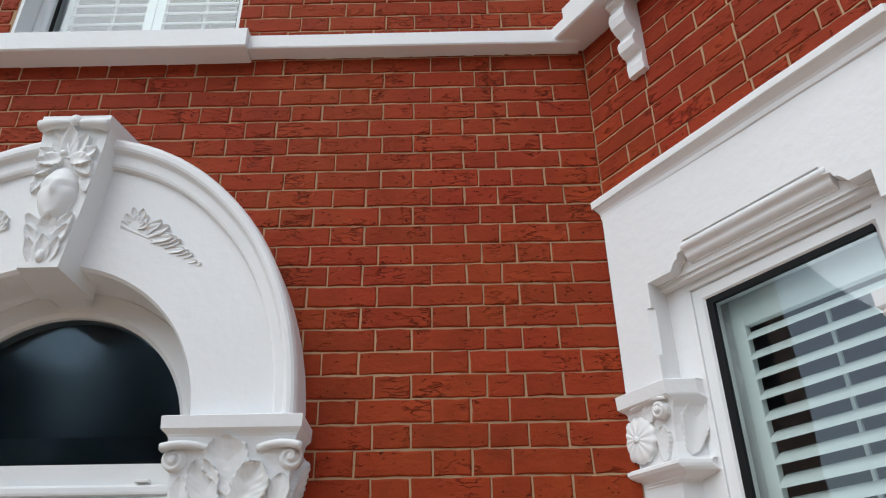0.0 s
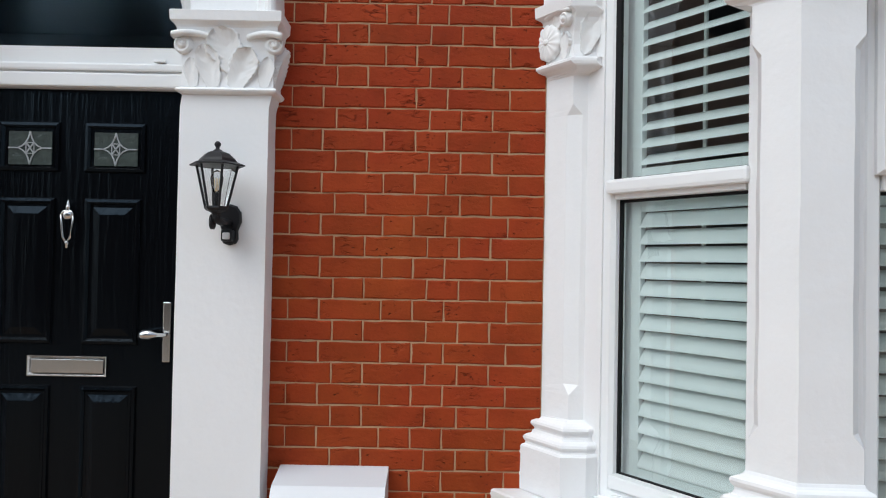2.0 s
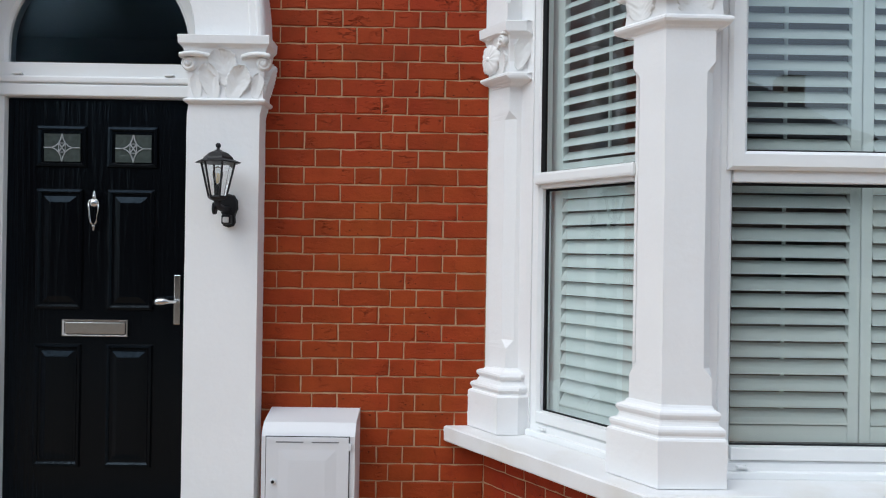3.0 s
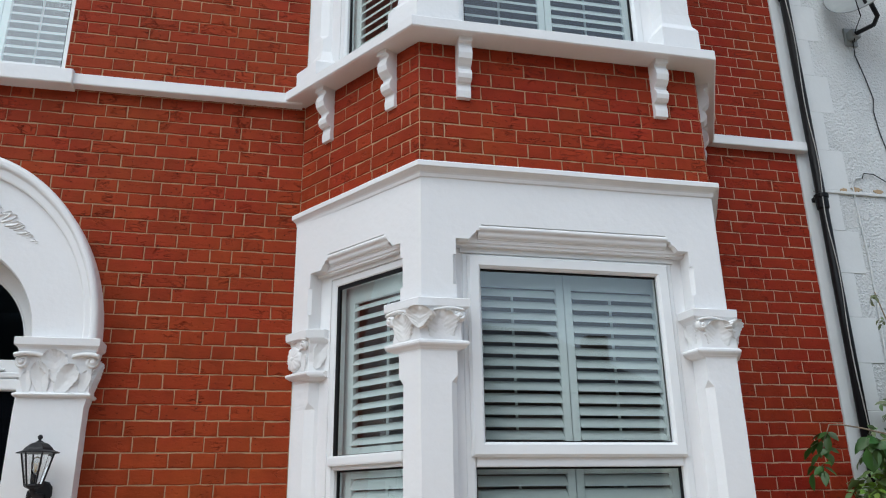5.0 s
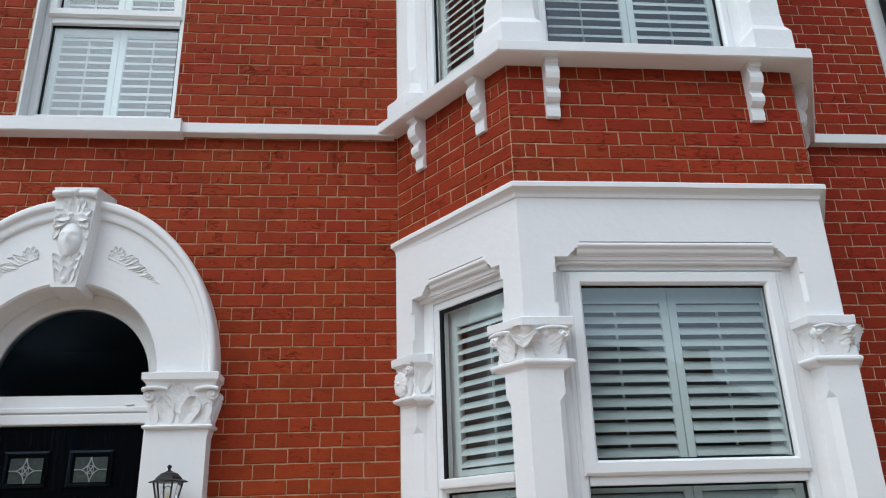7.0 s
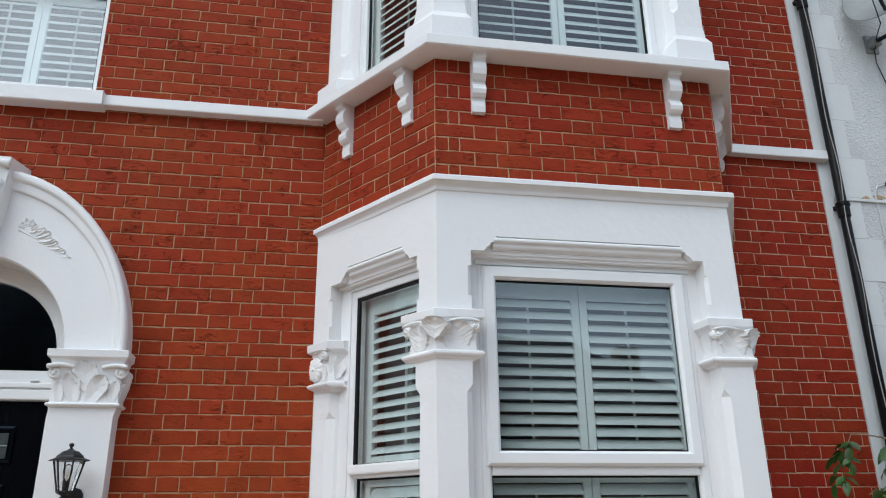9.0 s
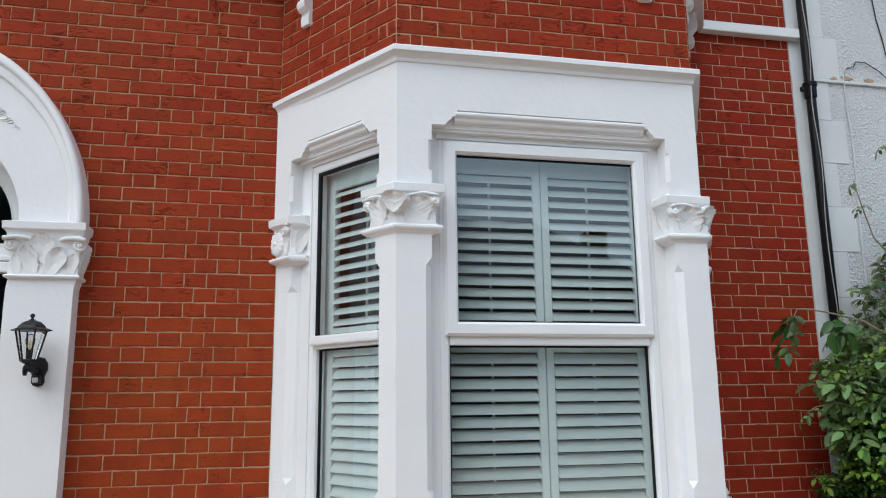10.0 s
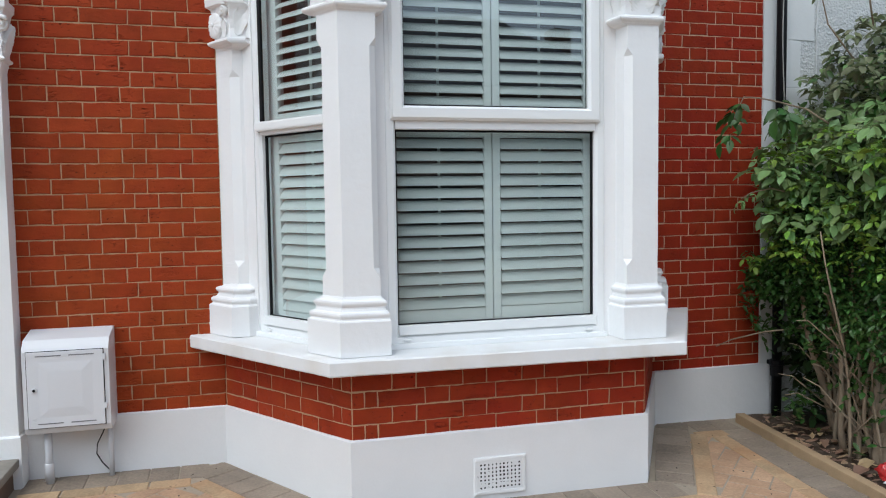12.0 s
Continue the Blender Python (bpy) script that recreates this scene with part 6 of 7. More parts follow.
tube(bm, [(3.40, -0.99, -0.09), (3.40, -0.99, 0.0), (3.41, -0.98, 0.12), (3.40, -0.96, 0.26), (3.44, -0.95, 0.42), (3.42, -0.94, 0.75), (3.44, -0.9, 1.1)], [0.062, 0.050, 0.046, 0.040, 0.030, 0.020, 0.012], 10)
tube(bm, [(3.40, -0.98, 0.16), (3.45, -0.95, 0.32), (3.50, -0.96, 0.50), (3.49, -0.93, 0.85)], [0.034, 0.028, 0.022, 0.014], 9)
tube(bm, [(3.40, -0.99, 0.14), (3.36, -0.97, 0.30), (3.375, -0.96, 0.46), (3.34, -0.92, 0.80)], [0.030, 0.024, 0.018, 0.010], 9)
part("trunk", bm, M_BARK, shrub, "", True)
bm = bmesh.new()
tube(bm, [(3.55, -0.50, -0.08), (3.50, -0.50, 0.12), (3.43, -0.50, 0.32), (3.34, -0.50, 0.55), (3.28, -0.51, 0.80), (3.28, -0.52, 1.1)], [0.030, 0.026, 0.023, 0.020, 0.014, 0.008], 9)
part("trunk", bm, M_BARK, shrub, "", True)


def left_edge(y, z):
    """How far the crown reaches towards the house at a height."""
    e = 3.27 - 0.10 * math.sin(min(z, 1.6) * 2.1) + 0.10 * noise.noise(Vector((y * 3, z * 3, 1.7)))
    if z > 1.55:
        e = 3.22 + (z - 1.55) * 0.58 + 0.14 * noise.noise(Vector((y * 3, z * 4, 5.1)))
    if z < 0.8:
        e += (0.8 - z) * 0.12
    return e


def front_edge(x, z):
    return -1.30 + 0.22 * noise.noise(Vector((x * 3, z * 3, 9.2))) + max(0, z - 1.3) * 0.22


def in_crown(x, y, z):
    return left_edge(y, z) < x and front_edge(x, z) < y < -0.08


def spot(z0, z1, shell, gap, q):
    """A place in the crown near its outer face, leaving some gaps."""
    while True:
        z = q.uniform(z0, z1)
        if q.random() < 0.55:
            y = q.uniform(-1.3, -0.1)
            x = left_edge(y, z) + abs(q.gauss(0, shell))
        else:
            x = q.uniform(3.0, 4.8)
            y = front_edge(x, z) + abs(q.gauss(0, shell))
        if in_crown(x, y, z) and noise.noise(Vector((x * 5, y * 5, z * 5))) > gap:
            return x, y, z


small, big, grey, deep, young = Leaves(), Leaves(), Leaves(), Leaves(), Leaves()
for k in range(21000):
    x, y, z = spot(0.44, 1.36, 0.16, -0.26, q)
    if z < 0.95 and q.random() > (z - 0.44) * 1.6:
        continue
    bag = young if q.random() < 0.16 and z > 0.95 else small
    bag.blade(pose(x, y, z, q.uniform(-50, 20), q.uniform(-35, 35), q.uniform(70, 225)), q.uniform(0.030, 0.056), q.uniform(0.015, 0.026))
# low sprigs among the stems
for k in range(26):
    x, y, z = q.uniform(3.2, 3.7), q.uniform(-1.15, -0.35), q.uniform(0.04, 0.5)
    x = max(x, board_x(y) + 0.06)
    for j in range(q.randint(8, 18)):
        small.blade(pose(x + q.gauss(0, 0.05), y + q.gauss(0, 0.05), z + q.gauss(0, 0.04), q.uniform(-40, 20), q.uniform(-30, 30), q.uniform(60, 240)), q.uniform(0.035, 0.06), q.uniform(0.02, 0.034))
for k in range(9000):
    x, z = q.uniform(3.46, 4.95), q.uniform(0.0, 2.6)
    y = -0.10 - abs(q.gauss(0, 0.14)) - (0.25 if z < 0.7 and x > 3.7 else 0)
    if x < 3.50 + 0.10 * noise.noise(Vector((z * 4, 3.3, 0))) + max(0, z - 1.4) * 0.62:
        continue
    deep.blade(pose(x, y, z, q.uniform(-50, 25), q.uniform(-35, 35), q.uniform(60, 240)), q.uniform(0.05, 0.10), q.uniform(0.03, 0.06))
for k in range(520):
    x, y, z = spot(1.22, 1.95, 0.12, -0.34, q)
    big.pinnate(pose(x - 0.03, y - 0.03, z, q.uniform(-60, 0), q.uniform(-40, 40), q.uniform(80, 230)), q.uniform(0.065, 0.115), q, q.choice((1, 2, 2)))
# the outermost compound leaves hang broad and loose
for k in range(170):
    x, y, z = spot(1.26, 1.88, 0.04, -0.5, q)
    big.pinnate(pose(x - 0.05, y - 0.06, z, q.uniform(-65, 10), q.uniform(-45, 45), q.uniform(80, 230)), q.uniform(0.095, 0.150), q, q.choice((1, 2)))
for k in range(300):
    x, y, z = spot(0.98, 1.75, 0.04, -0.4, q)
    young.pinnate(pose(x - 0.07, y - 0.07, z + 0.03, q.uniform(-30, 30), q.uniform(-25, 25), q.uniform(90, 215)), q.uniform(0.045, 0.085), q, 2)
for k in range(2600):
    x, y, z = spot(1.2, 2.3, 0.22, -0.15, q)
    bag = (big, grey, small)[k % 3]
    bag.blade(pose(x, y, z, q.uniform(-70, 30), q.uniform(-50, 50), q.uniform(40, 250)), q.uniform(0.04, 0.085), q.uniform(0.022, 0.042), 0.3)
for k in range(620):
    x, y, z = spot(1.7, 2.55, 0.18, -0.05, q)
    grey.pinnate(pose(x, y, z, q.uniform(-55, 10), q.uniform(-30, 30), q.uniform(60, 230)), q.uniform(0.06, 0.12), q, q.choice((1, 2)))
for k in range(46):
    big.pinnate(pose(3.42 + q.gauss(0, 0.14), -1.12 + q.gauss(0, 0.10), 1.72 + q.gauss(0, 0.20), q.uniform(-50, 0), q.uniform(-30, 30), q.uniform(100, 215)), q.uniform(0.10, 0.15), q, 2)
# long twigs that reach out in front of the brick wall
twigs = [[(3.47, -0.60, 1.76), (3.29, -0.50, 1.91), (3.115, -0.42, 1.967), (3.02, -0.42, 1.980), (2.930, -0.42, 1.982), (2.880, -0.42, 1.895), (2.848, -0.42, 1.800)],
         [(3.40, -0.60, 1.34), (3.24, -0.52, 1.41), (3.10, -0.45, 1.455), (2.985, -0.42, 1.430), (2.92, -0.42, 1.395)],
         [(3.35, -0.45, 0.62), (3.18, -0.30, 0.58), (3.04, -0.18, 0.52), (2.97, -0.12, 0.47)],
         [(3.62, -0.5, 2.2), (3.50, -0.42, 2.42), (3.46, -0.40, 2.62), (3.44, -0.38, 2.78)],
         [(3.75, -0.5, 2.4), (3.70, -0.48, 2.75), (3.62, -0.45, 3.0)]]
for tw in twigs:
    bm = bmesh.new()
    tube(bm, tw, [0.006 * (1 - 0.7 * i / len(tw)) for i in range(len(tw))], 6)
    part("twig", bm, M_BARK, shrub, "", True)
for tw, sz, bag in ((twigs[0], 0.115, small), (twigs[1], 0.055, big), (twigs[3], 0.07, grey), (twigs[4], 0.07, grey)):
    for i in range(4 if bag is small else 2, len(tw)):
        for s in (-1, 1, 0):
            p = Vector(tw[i]) + Vector((q.uniform(-0.02, 0.02), q.uniform(-0.02, 0.02), q.uniform(-0.02, 0.01)))
            bag.pinnate(pose(*p, q.uniform(-70, -20), q.uniform(-20, 20), 90 + s * 70 + q.uniform(-25, 25)), sz * q.uniform(0.7, 1.0), q, 1)
for p in ((3.15, -0.44, 1.96), (3.11, -0.43, 1.965), (3.20, -0.47, 1.94), (3.17, -0.45, 1.95), (3.13, -0.44, 1.95)):
    small.pinnate(pose(*p, -62, q.uniform(-15, 15), q.uniform(120, 230)), 0.15, q, 1)
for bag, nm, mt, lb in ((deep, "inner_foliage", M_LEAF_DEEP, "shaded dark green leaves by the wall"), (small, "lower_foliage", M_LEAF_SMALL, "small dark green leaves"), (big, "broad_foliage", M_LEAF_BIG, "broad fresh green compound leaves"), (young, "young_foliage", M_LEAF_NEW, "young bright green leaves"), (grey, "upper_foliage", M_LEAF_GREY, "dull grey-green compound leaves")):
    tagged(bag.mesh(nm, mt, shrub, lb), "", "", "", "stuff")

# trees across the road, seen in the fanlight
M_LEAF_FAR = leaf_material("far_tree_leaf", (0.095, 0.120, 0.085), 0.35)
q = random.Random(77)
for tx, ty, top_z, wide in ((-6.0, -16.4, 8.6, 1.9), (-8.9, -16.9, 10.0, 2.0), (-12.2, -16.2, 9.2, 2.2), (-15.8, -16.8, 10.4, 2.4)):
    tree = root("tree", "leafy dark green street tree across the road", "tree", "", "street trees")
    bm = bmesh.new()
    tube(bm, [(tx + 0.05 * math.sin(k), ty + 0.05 * math.cos(2 * k), top_z * 0.8 * k / 8 + ground_z(tx, ty) - 0.05) for k in range(9)], [0.19 * (1.15 - 0.95 * k / 8) for k in range(9)], 9)
    for k in range(9):
        z0, a = top_z * q.uniform(0.25, 0.6), q.uniform(0, 6.28)
        lg = wide * q.uniform(0.5, 0.8)
        tube(bm, [(tx + lg * f * math.cos(a), ty + lg * f * math.sin(a), z0 + lg * (0.9 * f - 0.2 * f * f)) for f in (0, 0.35, 0.7, 1)], [0.07, 0.05, 0.035, 0.015], 6)
    part("trunk", bm, M_BARK, tree, "", True)
    crown = Leaves()
    for k in range(210):
        h = q.uniform(0.26, 1.0)
        a, reach = q.uniform(0, 6.28), wide * math.sin(math.pi * min(0.97, 0.12 + 0.86 * ((h - 0.26) / 0.74) ** 0.8)) ** 0.6 * math.sqrt(q.uniform(0.15, 1.0)) * q.uniform(0.75, 1.1)
        cx, cy, cz = tx + reach * math.cos(a), ty + reach * math.sin(a), top_z * h
        for j in range(26):
            crown.blade(pose(cx + q.gauss(0, 0.22), cy + q.gauss(0, 0.22), cz + q.gauss(0, 0.18), q.uniform(-60, 30), q.uniform(-50, 50), q.uniform(0, 360)), q.uniform(0.16, 0.32), q.uniform(0.10, 0.18))
    crown.mesh("crown", M_LEAF_FAR, tree, "uneven dark green crown")

# litter in the bed
M_DRY = leaf_material("dry_fallen_leaf", (0.30, 0.19, 0.12), 0.1)
litter = Leaves()
for k in range(260):
    y = q.uniform(-1.9, -0.12)
    x = board_x(y) + abs(q.gauss(0.05, 0.25)) + 0.04
    litter.blade(pose(x, y, ground_z(x, y) + 0.035 + q.uniform(0, 0.015), q.uniform(-15, 15), q.uniform(-15, 15), q.uniform(0, 360)), q.uniform(0.02, 0.065), q.uniform(0.012, 0.04), q.uniform(-0.3, 0.3), q.uniform(-0.4, 0.6))
for k in range(16):
    y = q.uniform(-1.25, -0.35)
    x = board_x(y) + q.uniform(0.05, 0.28)
    litter.blade(pose(x, y, ground_z(x, y) + 0.05, q.uniform(-20, 20), q.uniform(-25, 25), q.uniform(0, 360)), q.uniform(0.09, 0.15), q.uniform(0.045, 0.075), q.uniform(-0.3, 0.4), q.uniform(0.2, 0.7))
ob = litter.mesh("fallen_leaves", M_DRY, None)
tagged(ob, "dry brown fallen leaves on the soil", "leaves", "", "stuff")
M_REDP, nt, b = mat("red_plastic_wrapper", (0.42, 0.02, 0.02), 0.3)
M_PALEP, nt, b = mat("pale_plastic_wrapper", (0.6, 0.6, 0.6), 0.35)
for nm, mt, at, lb in (("wrapper", M_REDP, (3.22, -1.22, 0.03), "crumpled red plastic wrapper on the soil"), ("wrapper", M_PALEP, (3.20, -1.30, 0.0), "crumpled pale plastic wrapper on the soil")):
    bm = bmesh.new()
    ball(bm, at, 0.06, 1.3, 0.8, 0.6, 12)
    wobble(bm, 0.03, 22)
    tagged(part(nm, bm, mt, None), lb, "litter")

# ---- paving ----
def block_material(name, base, stain, much):
    m, nt, b = mat(name, base, 0.9)
    g, n1, n2, h = vary(nt, b, base, 0.45, 5.0, 8, 0.16, False, 0.34, 70)
    mx = nt.nodes.new("ShaderNodeMixRGB")
    mx.inputs[2].default_value = (*stain, 1)
    fac = nt.nodes.new("ShaderNodeMapRange")
    fac.inputs[1].default_value, fac.inputs[2].default_value, fac.inputs[4].default_value = 0.46, 0.72, much
    nt.links.new(tex_noise(nt, g, 1.9, 5).outputs["Fac"], fac.inputs[0])
    nt.links.new(fac.outputs[0], mx.inputs[0])
    nt.links.new(h.outputs[0], mx.inputs[1])
    nt.links.new(mx.outputs[0], b.inputs["Base Color"])
    bump(nt, b, n2.outputs["Fac"], 0.5, 0.003)
    return m


M_BLOCK = block_material("buff_paving_block", (0.45, 0.29, 0.18), (0.33, 0.18, 0.11), 0.6)
M_BLOCKT = block_material("tan_paving_block", (0.42, 0.295, 0.175), (0.42, 0.19, 0.08), 0.6)
M_BLOCKG = block_material("grey_paving_block", (0.27, 0.215, 0.165), (0.15, 0.12, 0.095), 0.6)


def block_mesh(lx_, ly_, mt, name="paving_block"):
    bm = bmesh.new()
    box(bm, -lx_ / 2, lx_ / 2, -ly_ / 2, ly_ / 2, -0.04, 0.0)
    bmesh.ops.bevel(bm, geom=[e for e in bm.edges if all(v.co.z > -0.01 for v in e.verts)], offset=0.0035, segments=1, affect='EDGES')
    me = bpy.data.meshes.new(name)
    bm.to_mesh(me)
    bm.free()
    me.materials.append(mt)
    return me


B_BUFF, B_GREY = block_mesh(0.1945, 0.0945, M_BLOCK), block_mesh(0.1945, 0.1440, M_BLOCKG)
B_TAN = block_mesh(0.1945, 0.0945, M_BLOCKT)
paving = root("pavement", "buff herringbone block paving with a grey border", "paving", "structure")


def lay_block(me, x, y, rz, up=0.0):
    ob = new("paving_block", me)
    ob.parent = paving
    ob.matrix_local = pose(x, y, ground_z(x, y) + up + q.uniform(-0.0006, 0.0006), q.uniform(-0.15, 0.15) + 1.4, q.uniform(-0.15, 0.15) + 0.6, 0) @ pose(0, 0, 0, 0, 0, rz)


EDGE = [(-1.0, -0.02)] + off(BAY, 0.02, True) + [(3.10, -0.02)]
for (x0, y0), (x1, y1), ins in zip(EDGE, EDGE[1:], range(5)):
    ln = math.hypot(x1 - x0, y1 - y0)
    d = ((x1 - x0) / ln, (y1 - y0) / ln)
    n = (d[1], -d[0])
    cnt = int(ln / 0.15 + 0.5) + (1 if ins in (1, 2) else 0)
    if ins == 0 or ins == 4:
        cnt = int(ln / 0.15 - 0.4)
    for i in range(cnt):
        s = (i + 0.5) * 0.15 if ins < 4 else ln - (i + 0.5) * 0.15
        x, y = x0 + d[0] * s + n[0] * 0.104, y0 + d[1] * s + n[1] * 0.104
        lay_block(B_GREY, x, y, math.degrees(math.atan2(n[1], n[0])))


# a tan course inside the border, then border and course along the edging board
for (x0, y0), (x1, y1), ins in zip(EDGE, EDGE[1:], range(5)):
    ln = math.hypot(x1 - x0, y1 - y0)
    d = ((x1 - x0) / ln, (y1 - y0) / ln)
    n = (d[1], -d[0])
    lo, hi = (0.0, ln - 0.16) if ins == 0 else (0.30, ln - 0.30) if ins == 4 else (-0.12, ln + 0.12) if ins == 2 else (0.16, ln + 0.10) if ins == 1 else (-0.10, ln - 0.16)
    cnt = max(1, round((hi - lo) / 0.2))
    for i in range(cnt):
        s = lo + (i + 0.5) * (hi - lo) / cnt
        lay_block(B_TAN, x0 + d[0] * s + n[0] * 0.256, y0 + d[1] * s + n[1] * 0.256, math.degrees(math.atan2(d[1], d[0])), 0.003)
for i in range(12):
    y = -0.32 - 0.15 * i
    lay_block(B_GREY, board_x(y) - 0.132, y, 5.0, 0.002)
for i in range(9):
    y = -0.42 - 0.2 * i
    lay_block(B_TAN, board_x(y) - 0.282, y, 85.0, 0.003)


def clear_of_border(x, y, gap):
    if y > -0.02 - gap:
        return False
    for (x0, y0), (x1, y1) in zip(EDGE, EDGE[1:]):
        ln = math.hypot(x1 - x0, y1 - y0)
        t = max(0, min(1, ((x - x0) * (x1 - x0) + (y - y0) * (y1 - y0)) / ln ** 2))
        if math.hypot(x - x0 - t * (x1 - x0), y - y0 - t * (y1 - y0)) < gap:
            return False
    inside = -0.02 < x < 2.67 and y > -0.86 and (x * 0.82 + y * 0.56 > -0.02) and ((2.59 - x) * 0.82 + y * 0.50 > -0.02)
    return not inside


singles, rest_v, rest_f = 0, [], []
cs = math.cos(radians(45))
for r in range(-60, 60):
    for c in range(-30, 30):
        u, v = 0.1 * r + 0.4 * c, 0.1 * r  # herringbone
        for du, dv, rz in ((0.1, 0.05, 0), (0.25, 0.0, 90)):
            x, y = (u + du) * cs - (v + dv) * cs + 1.0, (u + du) * cs + (v + dv) * cs - 1.0
            near_ = (-0.98 < x < 0.7 and -0.85 < y) or (1.5 < x < 3.16 and -1.7 < y)
            if not (-4.5 < x < board_x(y) - 0.27 and y > -5.8 and clear_of_border(x, y, 0.255)) or (x < -0.93 and y > -0.70):
                continue
            if near_ and singles < 230:
                lay_block(B_BUFF, x, y, 45 + rz, -0.0025)
                singles += 1
            elif not near_:
                m = pose(x, y, ground_z(x, y) - 0.0025, 1.4, 0.6, 0) @ pose(0, 0, 0, 0, 0, 45 + rz)
                rest_f += [tuple(len(rest_v) + i for i in p.vertices) for p in B_BUFF.polygons]
                rest_v += [m @ v_.co for v_ in B_BUFF.vertices]
me = bpy.data.meshes.new("paving_blocks")
me.from_pydata(rest_v, [], rest_f)
me.materials.append(M_BLOCK)
ob = new("paving_blocks", me)
ob.parent = paving
ob["kind"] = "stuff"

# crumbs and bits of leaf on the paving
bits = Leaves()
for k in range(150):
    x, y = q.uniform(-0.6, 3.0), q.uniform(-1.9, -0.1)
    if x < board_x(y) - 0.06 and clear_of_border(x, y, 0.03):
        bits.blade(pose(x, y, ground_z(x, y) + 0.004, q.uniform(-8, 8), q.uniform(-8, 8), q.uniform(0, 360)), q.uniform(0.006, 0.022), q.uniform(0.005, 0.012), 0.05, 0.3)
M_BITS, nt, b = mat("dark_leaf_crumb", (0.06, 0.04, 0.025), 0.9)
tagged(bits.mesh("leaf_crumbs", M_BITS, None), "small dark crumbs of leaf scattered on the paving", "litter", "", "stuff")

# ---- brickwork: Flemish bond, each brick a block with worn arrises ----
rng = random.Random(7)
STR_L, HDR_L, JOINT = 0.2285, 0.1145, 0.0060


def brick_mesh(length, height, seed, name="brick"):
    """A shallow block, face towards -y, with an uneven rim."""
    q = random.Random(seed)
    hl, hh = length / 2, height / 2
    nx = 6 if length > 0.16 else 3
    rim = [(-hl + 2 * hl * i / nx, -hh) for i in range(nx)] + [(hl, -hh)] + [(hl, 0)] + [(hl - 2 * hl * i / nx, hh) for i in range(nx)] + [(-hl, hh), (-hl, 0)]
    rim = [(x + q.uniform(-0.0016, 0.0016), z + q.uniform(-0.0019, 0.0019)) for x, z in rim]
    f = 0.0036
    face = [(x - math.copysign(f, x) * (abs(x) > hl * 0.9) * q.uniform(0.5, 1.7), z - math.copysign(f, z) * (abs(z) > hh * 0.9) * q.uniform(0.5, 1.7)) for x, z in rim]
    n = len(rim)
    verts = [(x, 0.006, z) for x, z in rim] + [(x, -0.0006, z) for x, z in rim] + [(x, -0.0042 + q.uniform(-0.0006, 0.0006), z) for x, z in face]
    faces = []
    for k in range(2):
        for i in range(n):
            j = (i + 1) % n
            faces.append((k * n + i, k * n + j, (k + 1) * n + j, (k + 1) * n + i))
    faces.append(tuple(range(2 * n, 3 * n)))
    me = bpy.data.meshes.new(name)
    me.from_pydata(verts, [], faces)
    me.materials.append(M_BRICK)
    return me


POOL = {}


def brick_data(length):
    key = round(length, 3)
    if key not in POOL:
        POOL[key] = [brick_mesh(length - JOINT, COURSE - JOINT, 100 * len(POOL) + i) for i in range(9 if key in (STR_L, HDR_L) else 2)]
    return rng.choice(POOL[key])


def bond_left(row, x_end):
    """Joints of the main wall from the bay's corner leftwards."""
    if row % 2 == 1:
        xs = [0.0, -0.135, -0.365, -0.4815, -0.597, -0.826]
    else:
        xs = [0.0, -0.197, -0.3125, -0.43, -0.662, -0.776]
    short = row % 2 == 1
    while xs[-1] > x_end:
        xs.append(xs[-1] - (HDR_L if short else STR_L))
        short = not short
    return [(b, a) for a, b in zip(xs, xs[1:])]


def bond_run(row, length):
    """Joints of a run that starts at a corner: a header and a closer, or a stretcher."""
    xs = [0.0, 0.068, 0.130] if row % 2 == 0 else [0.0]
    short = False
    while xs[-1] < length:
        step = 0.1205 if short else 0.2385
        if length - xs[-1] - step < 0.045:
            step = length - xs[-1]
        xs.append(xs[-1] + step)
        short = not short
    return [(a, min(b, length)) for a, b in zip(xs, xs[1:])]


def inside_arch(x, z):
    if z < 2.46:
        return -2.5 < x < -1.08
    return ((x - AX) / (R_SIDE - 0.10)) ** 2 + ((z - Z_ARCH) / (R_TOP - 0.10)) ** 2 < 1


def lay(parent, pieces, m_of, limit=300):
    """pieces: (a, b, z, near). Single bricks first, then the joined rest."""
    verts, faces, made = [], [], 0
    for a, b, z, near in pieces:
        me = brick_data(b - a)
        m = m_of((a + b) / 2, z + rng.uniform(-0.001, 0.001)) @ pose(0, rng.uniform(-0.0007, 0.0007), 0, rng.uniform(-0.5, 0.5), rng.uniform(-0.25, 0.25), rng.uniform(-0.35, 0.35))
        if near and made < limit:
            ob = new("brick", me)
            ob.parent = parent
            ob.matrix_local = m
            made += 1
        else:
            base = len(verts)
            verts += [m @ v.co for v in me.vertices]
            faces += [tuple(base + i for i in p.vertices) for p in me.polygons]
    if verts:
        me = bpy.data.meshes.new("bricks")
        me.from_pydata(verts, [], faces)
        me.materials.append(M_BRICK_J)
        ob = new("bricks", me)
        ob.parent = parent
        ob["kind"] = "stuff"


def course(k):
    """The height of a bed joint of the house front, whose courses rise unevenly."""
    return DATUM + COURSE * min(k, 20) + 0.0796 * max(0, min(k, 26) - 20) + 0.0766 * max(0, k - 26)


def on_wall(x, z):
    h = 0.078 if z < 1.86 else 0.0796 if z < 2.337 else 0.0766
    return pose(x, 0, z) @ Matrix.Diagonal((1, 1, h / COURSE, 1))


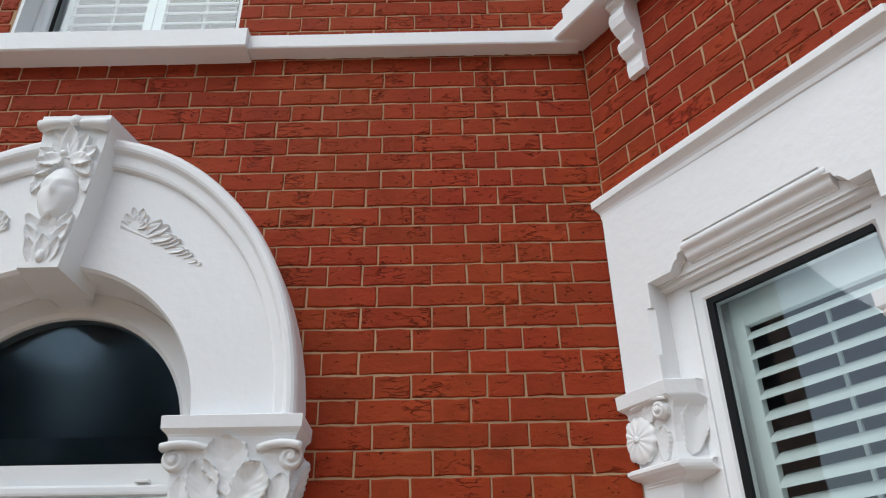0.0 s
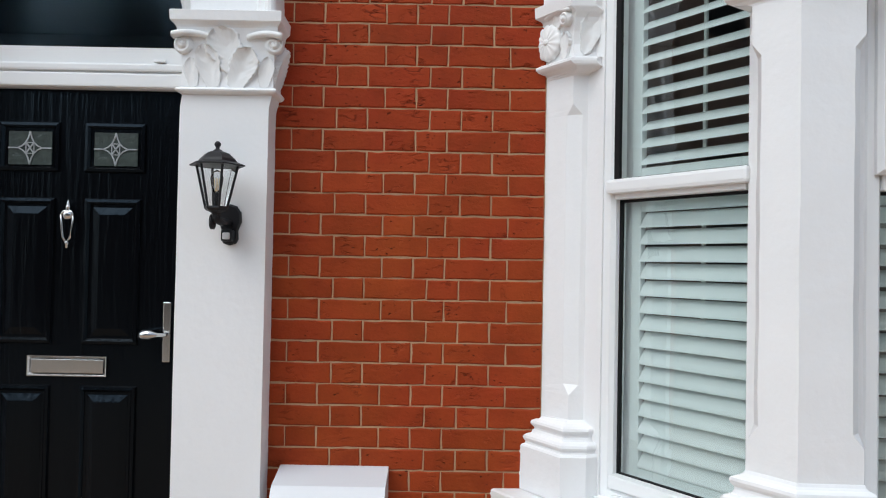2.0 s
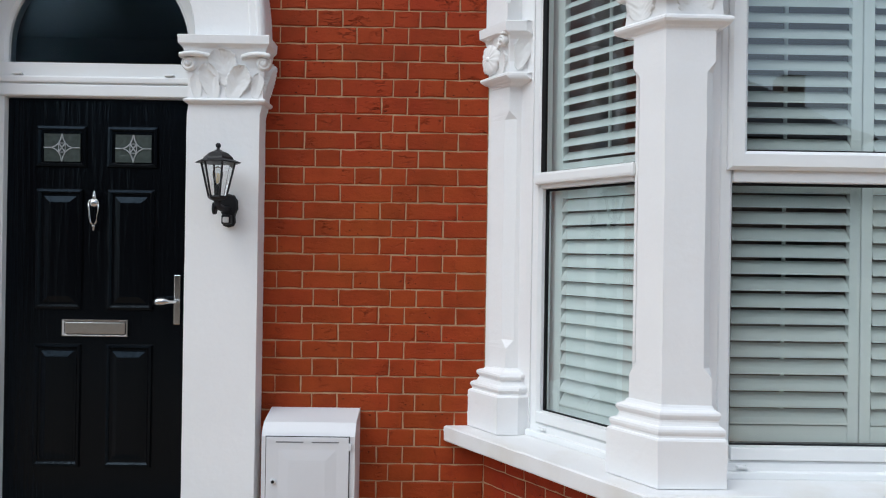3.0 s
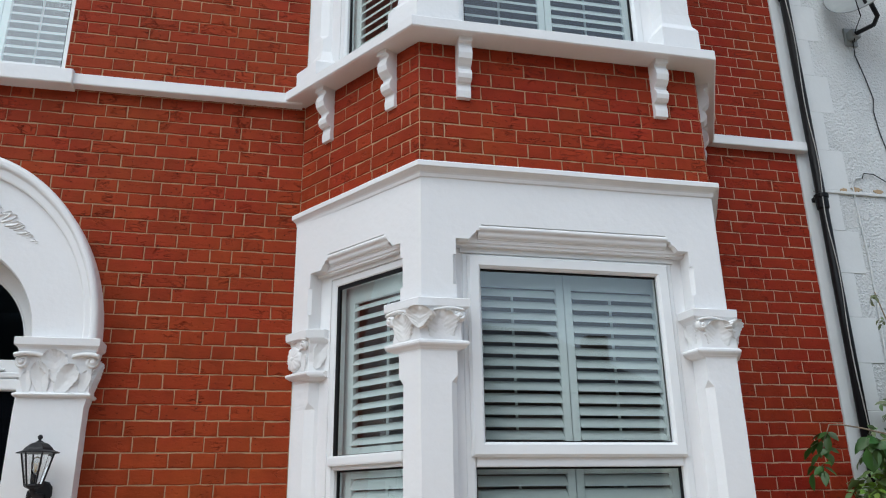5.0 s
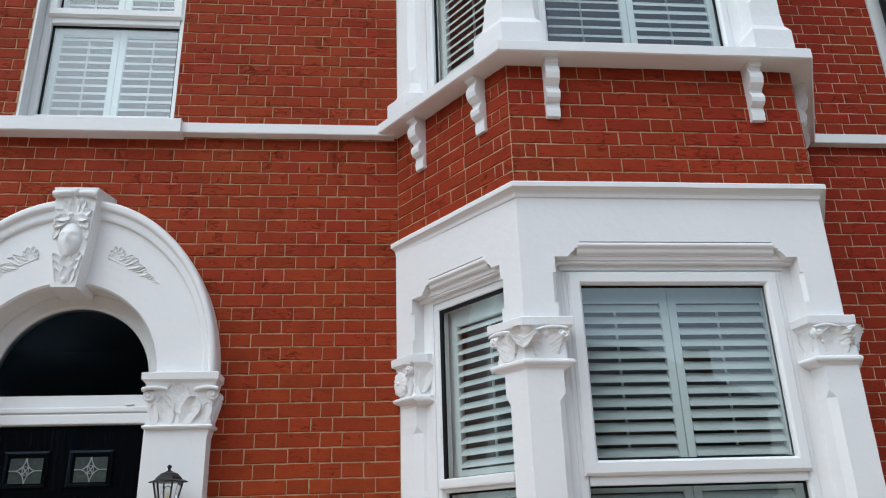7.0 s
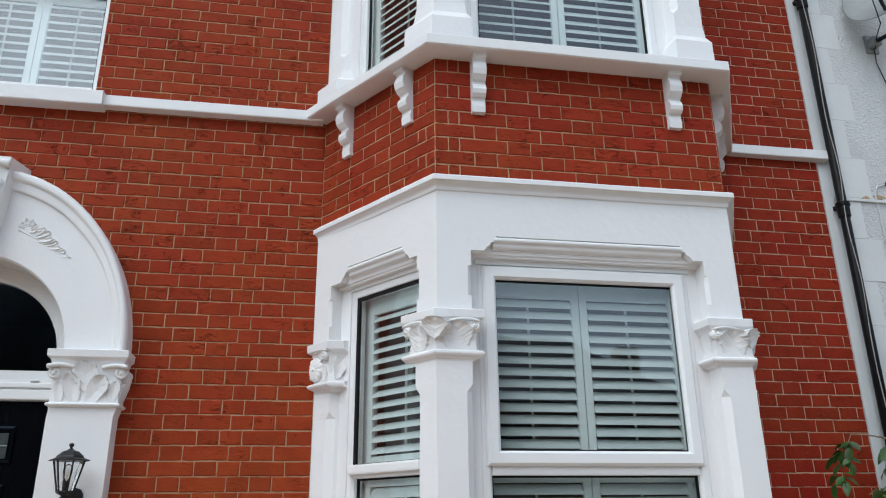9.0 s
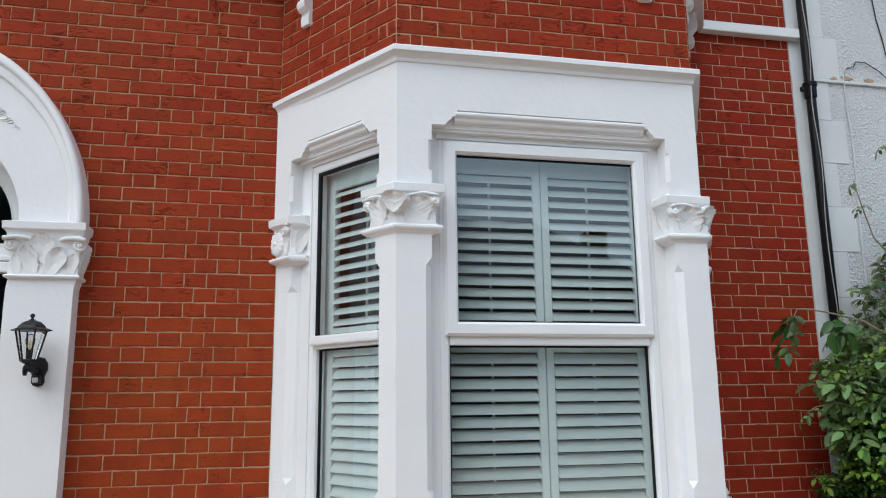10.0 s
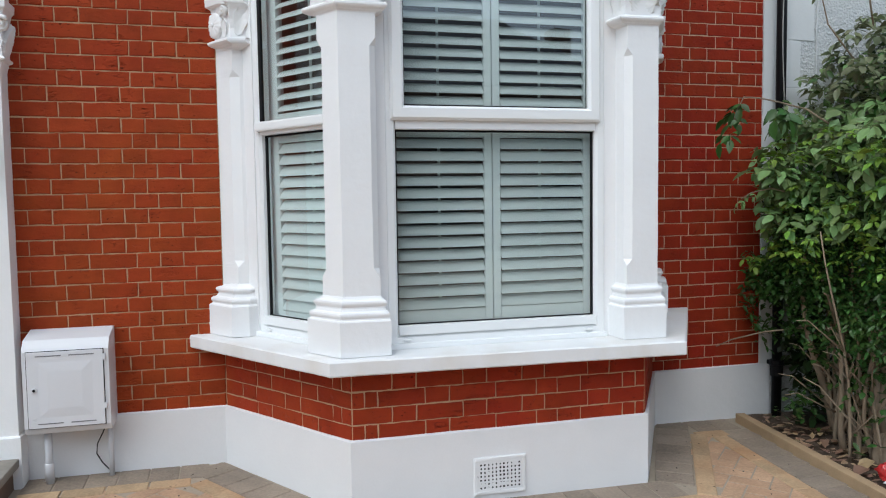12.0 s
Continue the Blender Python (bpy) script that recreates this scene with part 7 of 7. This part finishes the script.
near, far = [], []
for row in range(0, 80):
    z = (course(row) + course(row + 1)) / 2
    for a, b in bond_left(row, -4.4):
        x = (a + b) / 2
        if inside_arch(x, z):
            continue
        if 3.9 < z < 5.75:
            if a < -1.374 < b:
                a = -1.374
            if a < -2.302 < b:
                b = -2.302
            if -2.31 < (a + b) / 2 < -1.37 or b - a < 0.02:
                continue
        (near if -1.05 < a and z < 3.9 and len(near) < 300 else far).append((a, b, z, -1.05 < a and z < 3.9))
lay(wall_main, near + far, on_wall)


def side_course(k):
    """The height of a bed joint beyond the bay: taller courses, but for a stretch of lower ones."""
    return 0.2962 + 0.0792 * min(k, 22) + 0.0758 * max(0, min(k, 36) - 22) + 0.0795 * max(0, k - 36)


def on_side(x, z):
    h = 0.0758 if 2.039 < z < 3.10 else 0.0792
    return pose(x, 0, z) @ Matrix.Diagonal((1, 1, h / COURSE, 1))


side = []
for row in range(-3, 68):
    z = (side_course(row) + side_course(row + 1)) / 2
    xs = (2.59, 2.607, 2.844, 2.967, 3.202, 3.325, 3.375) if row % 2 else (2.59, 2.672, 2.790, 3.027, 3.147, 3.375)
    side += [(a, b, z, z < 4.2) for a, b in zip(xs, xs[1:]) if b - a > 0.02]
lay(wall_side, side, on_side)

# cut bricks of the bay's front, from its corner: the odd and the even courses
FRONT = {False: ((0, 0.059, 0.121, 0.348, 0.466, 0.698, 0.908, 1.018, 1.143, 1.373, 1.446, 1.498), (0, 0.189, 0.305, 0.534, 0.652, 0.834, 0.951, 1.182, 1.300, 1.498)),
         True: ((0, 0.207, 0.326, 0.566, 0.688, 0.918, 1.040, 1.278, 1.398, 1.576), (0, 0.070, 0.128, 0.383, 0.508, 0.747, 0.862, 1.092, 1.219, 1.444, 1.520, 1.576))}
rows = [r for r in range(0, 48) if DATUM + (r + 0.5) * COURSE < SILL0 - 0.02 or 3.14 < DATUM + (r + 0.5) * COURSE < 3.9]
for n in range(3):
    pieces = {False: [], True: []}
    for path, upper in ((FOOT, False), (NECK, True)):
        a, c = Vector(path[n]), Vector(path[n + 1])
        if n == 0:
            a, c = c, a
        ln = (c - a).length
        for r in rows:
            z = DATUM + (r + 0.5) * COURSE
            if (z > 2) == upper:
                xs = FRONT[upper][r % 2]
                pieces[upper] += [(p, q_, z, n != 2) for p, q_ in (zip(xs, xs[1:]) if n == 1 else bond_run(r + 1 + upper, ln))]

    def put(s_, z, n=n):
        path = NECK if z > 2 else FOOT
        a, c = Vector(path[n]), Vector(path[n + 1])
        d = (c - a).normalized()
        p = c - d * s_ if n == 0 else a + d * s_
        return pose(p.x, p.y, z, 0, 0, math.degrees(math.atan2(d.y, d.x)))
    lay(wall_bay, pieces[False] + pieces[True], put, 150)
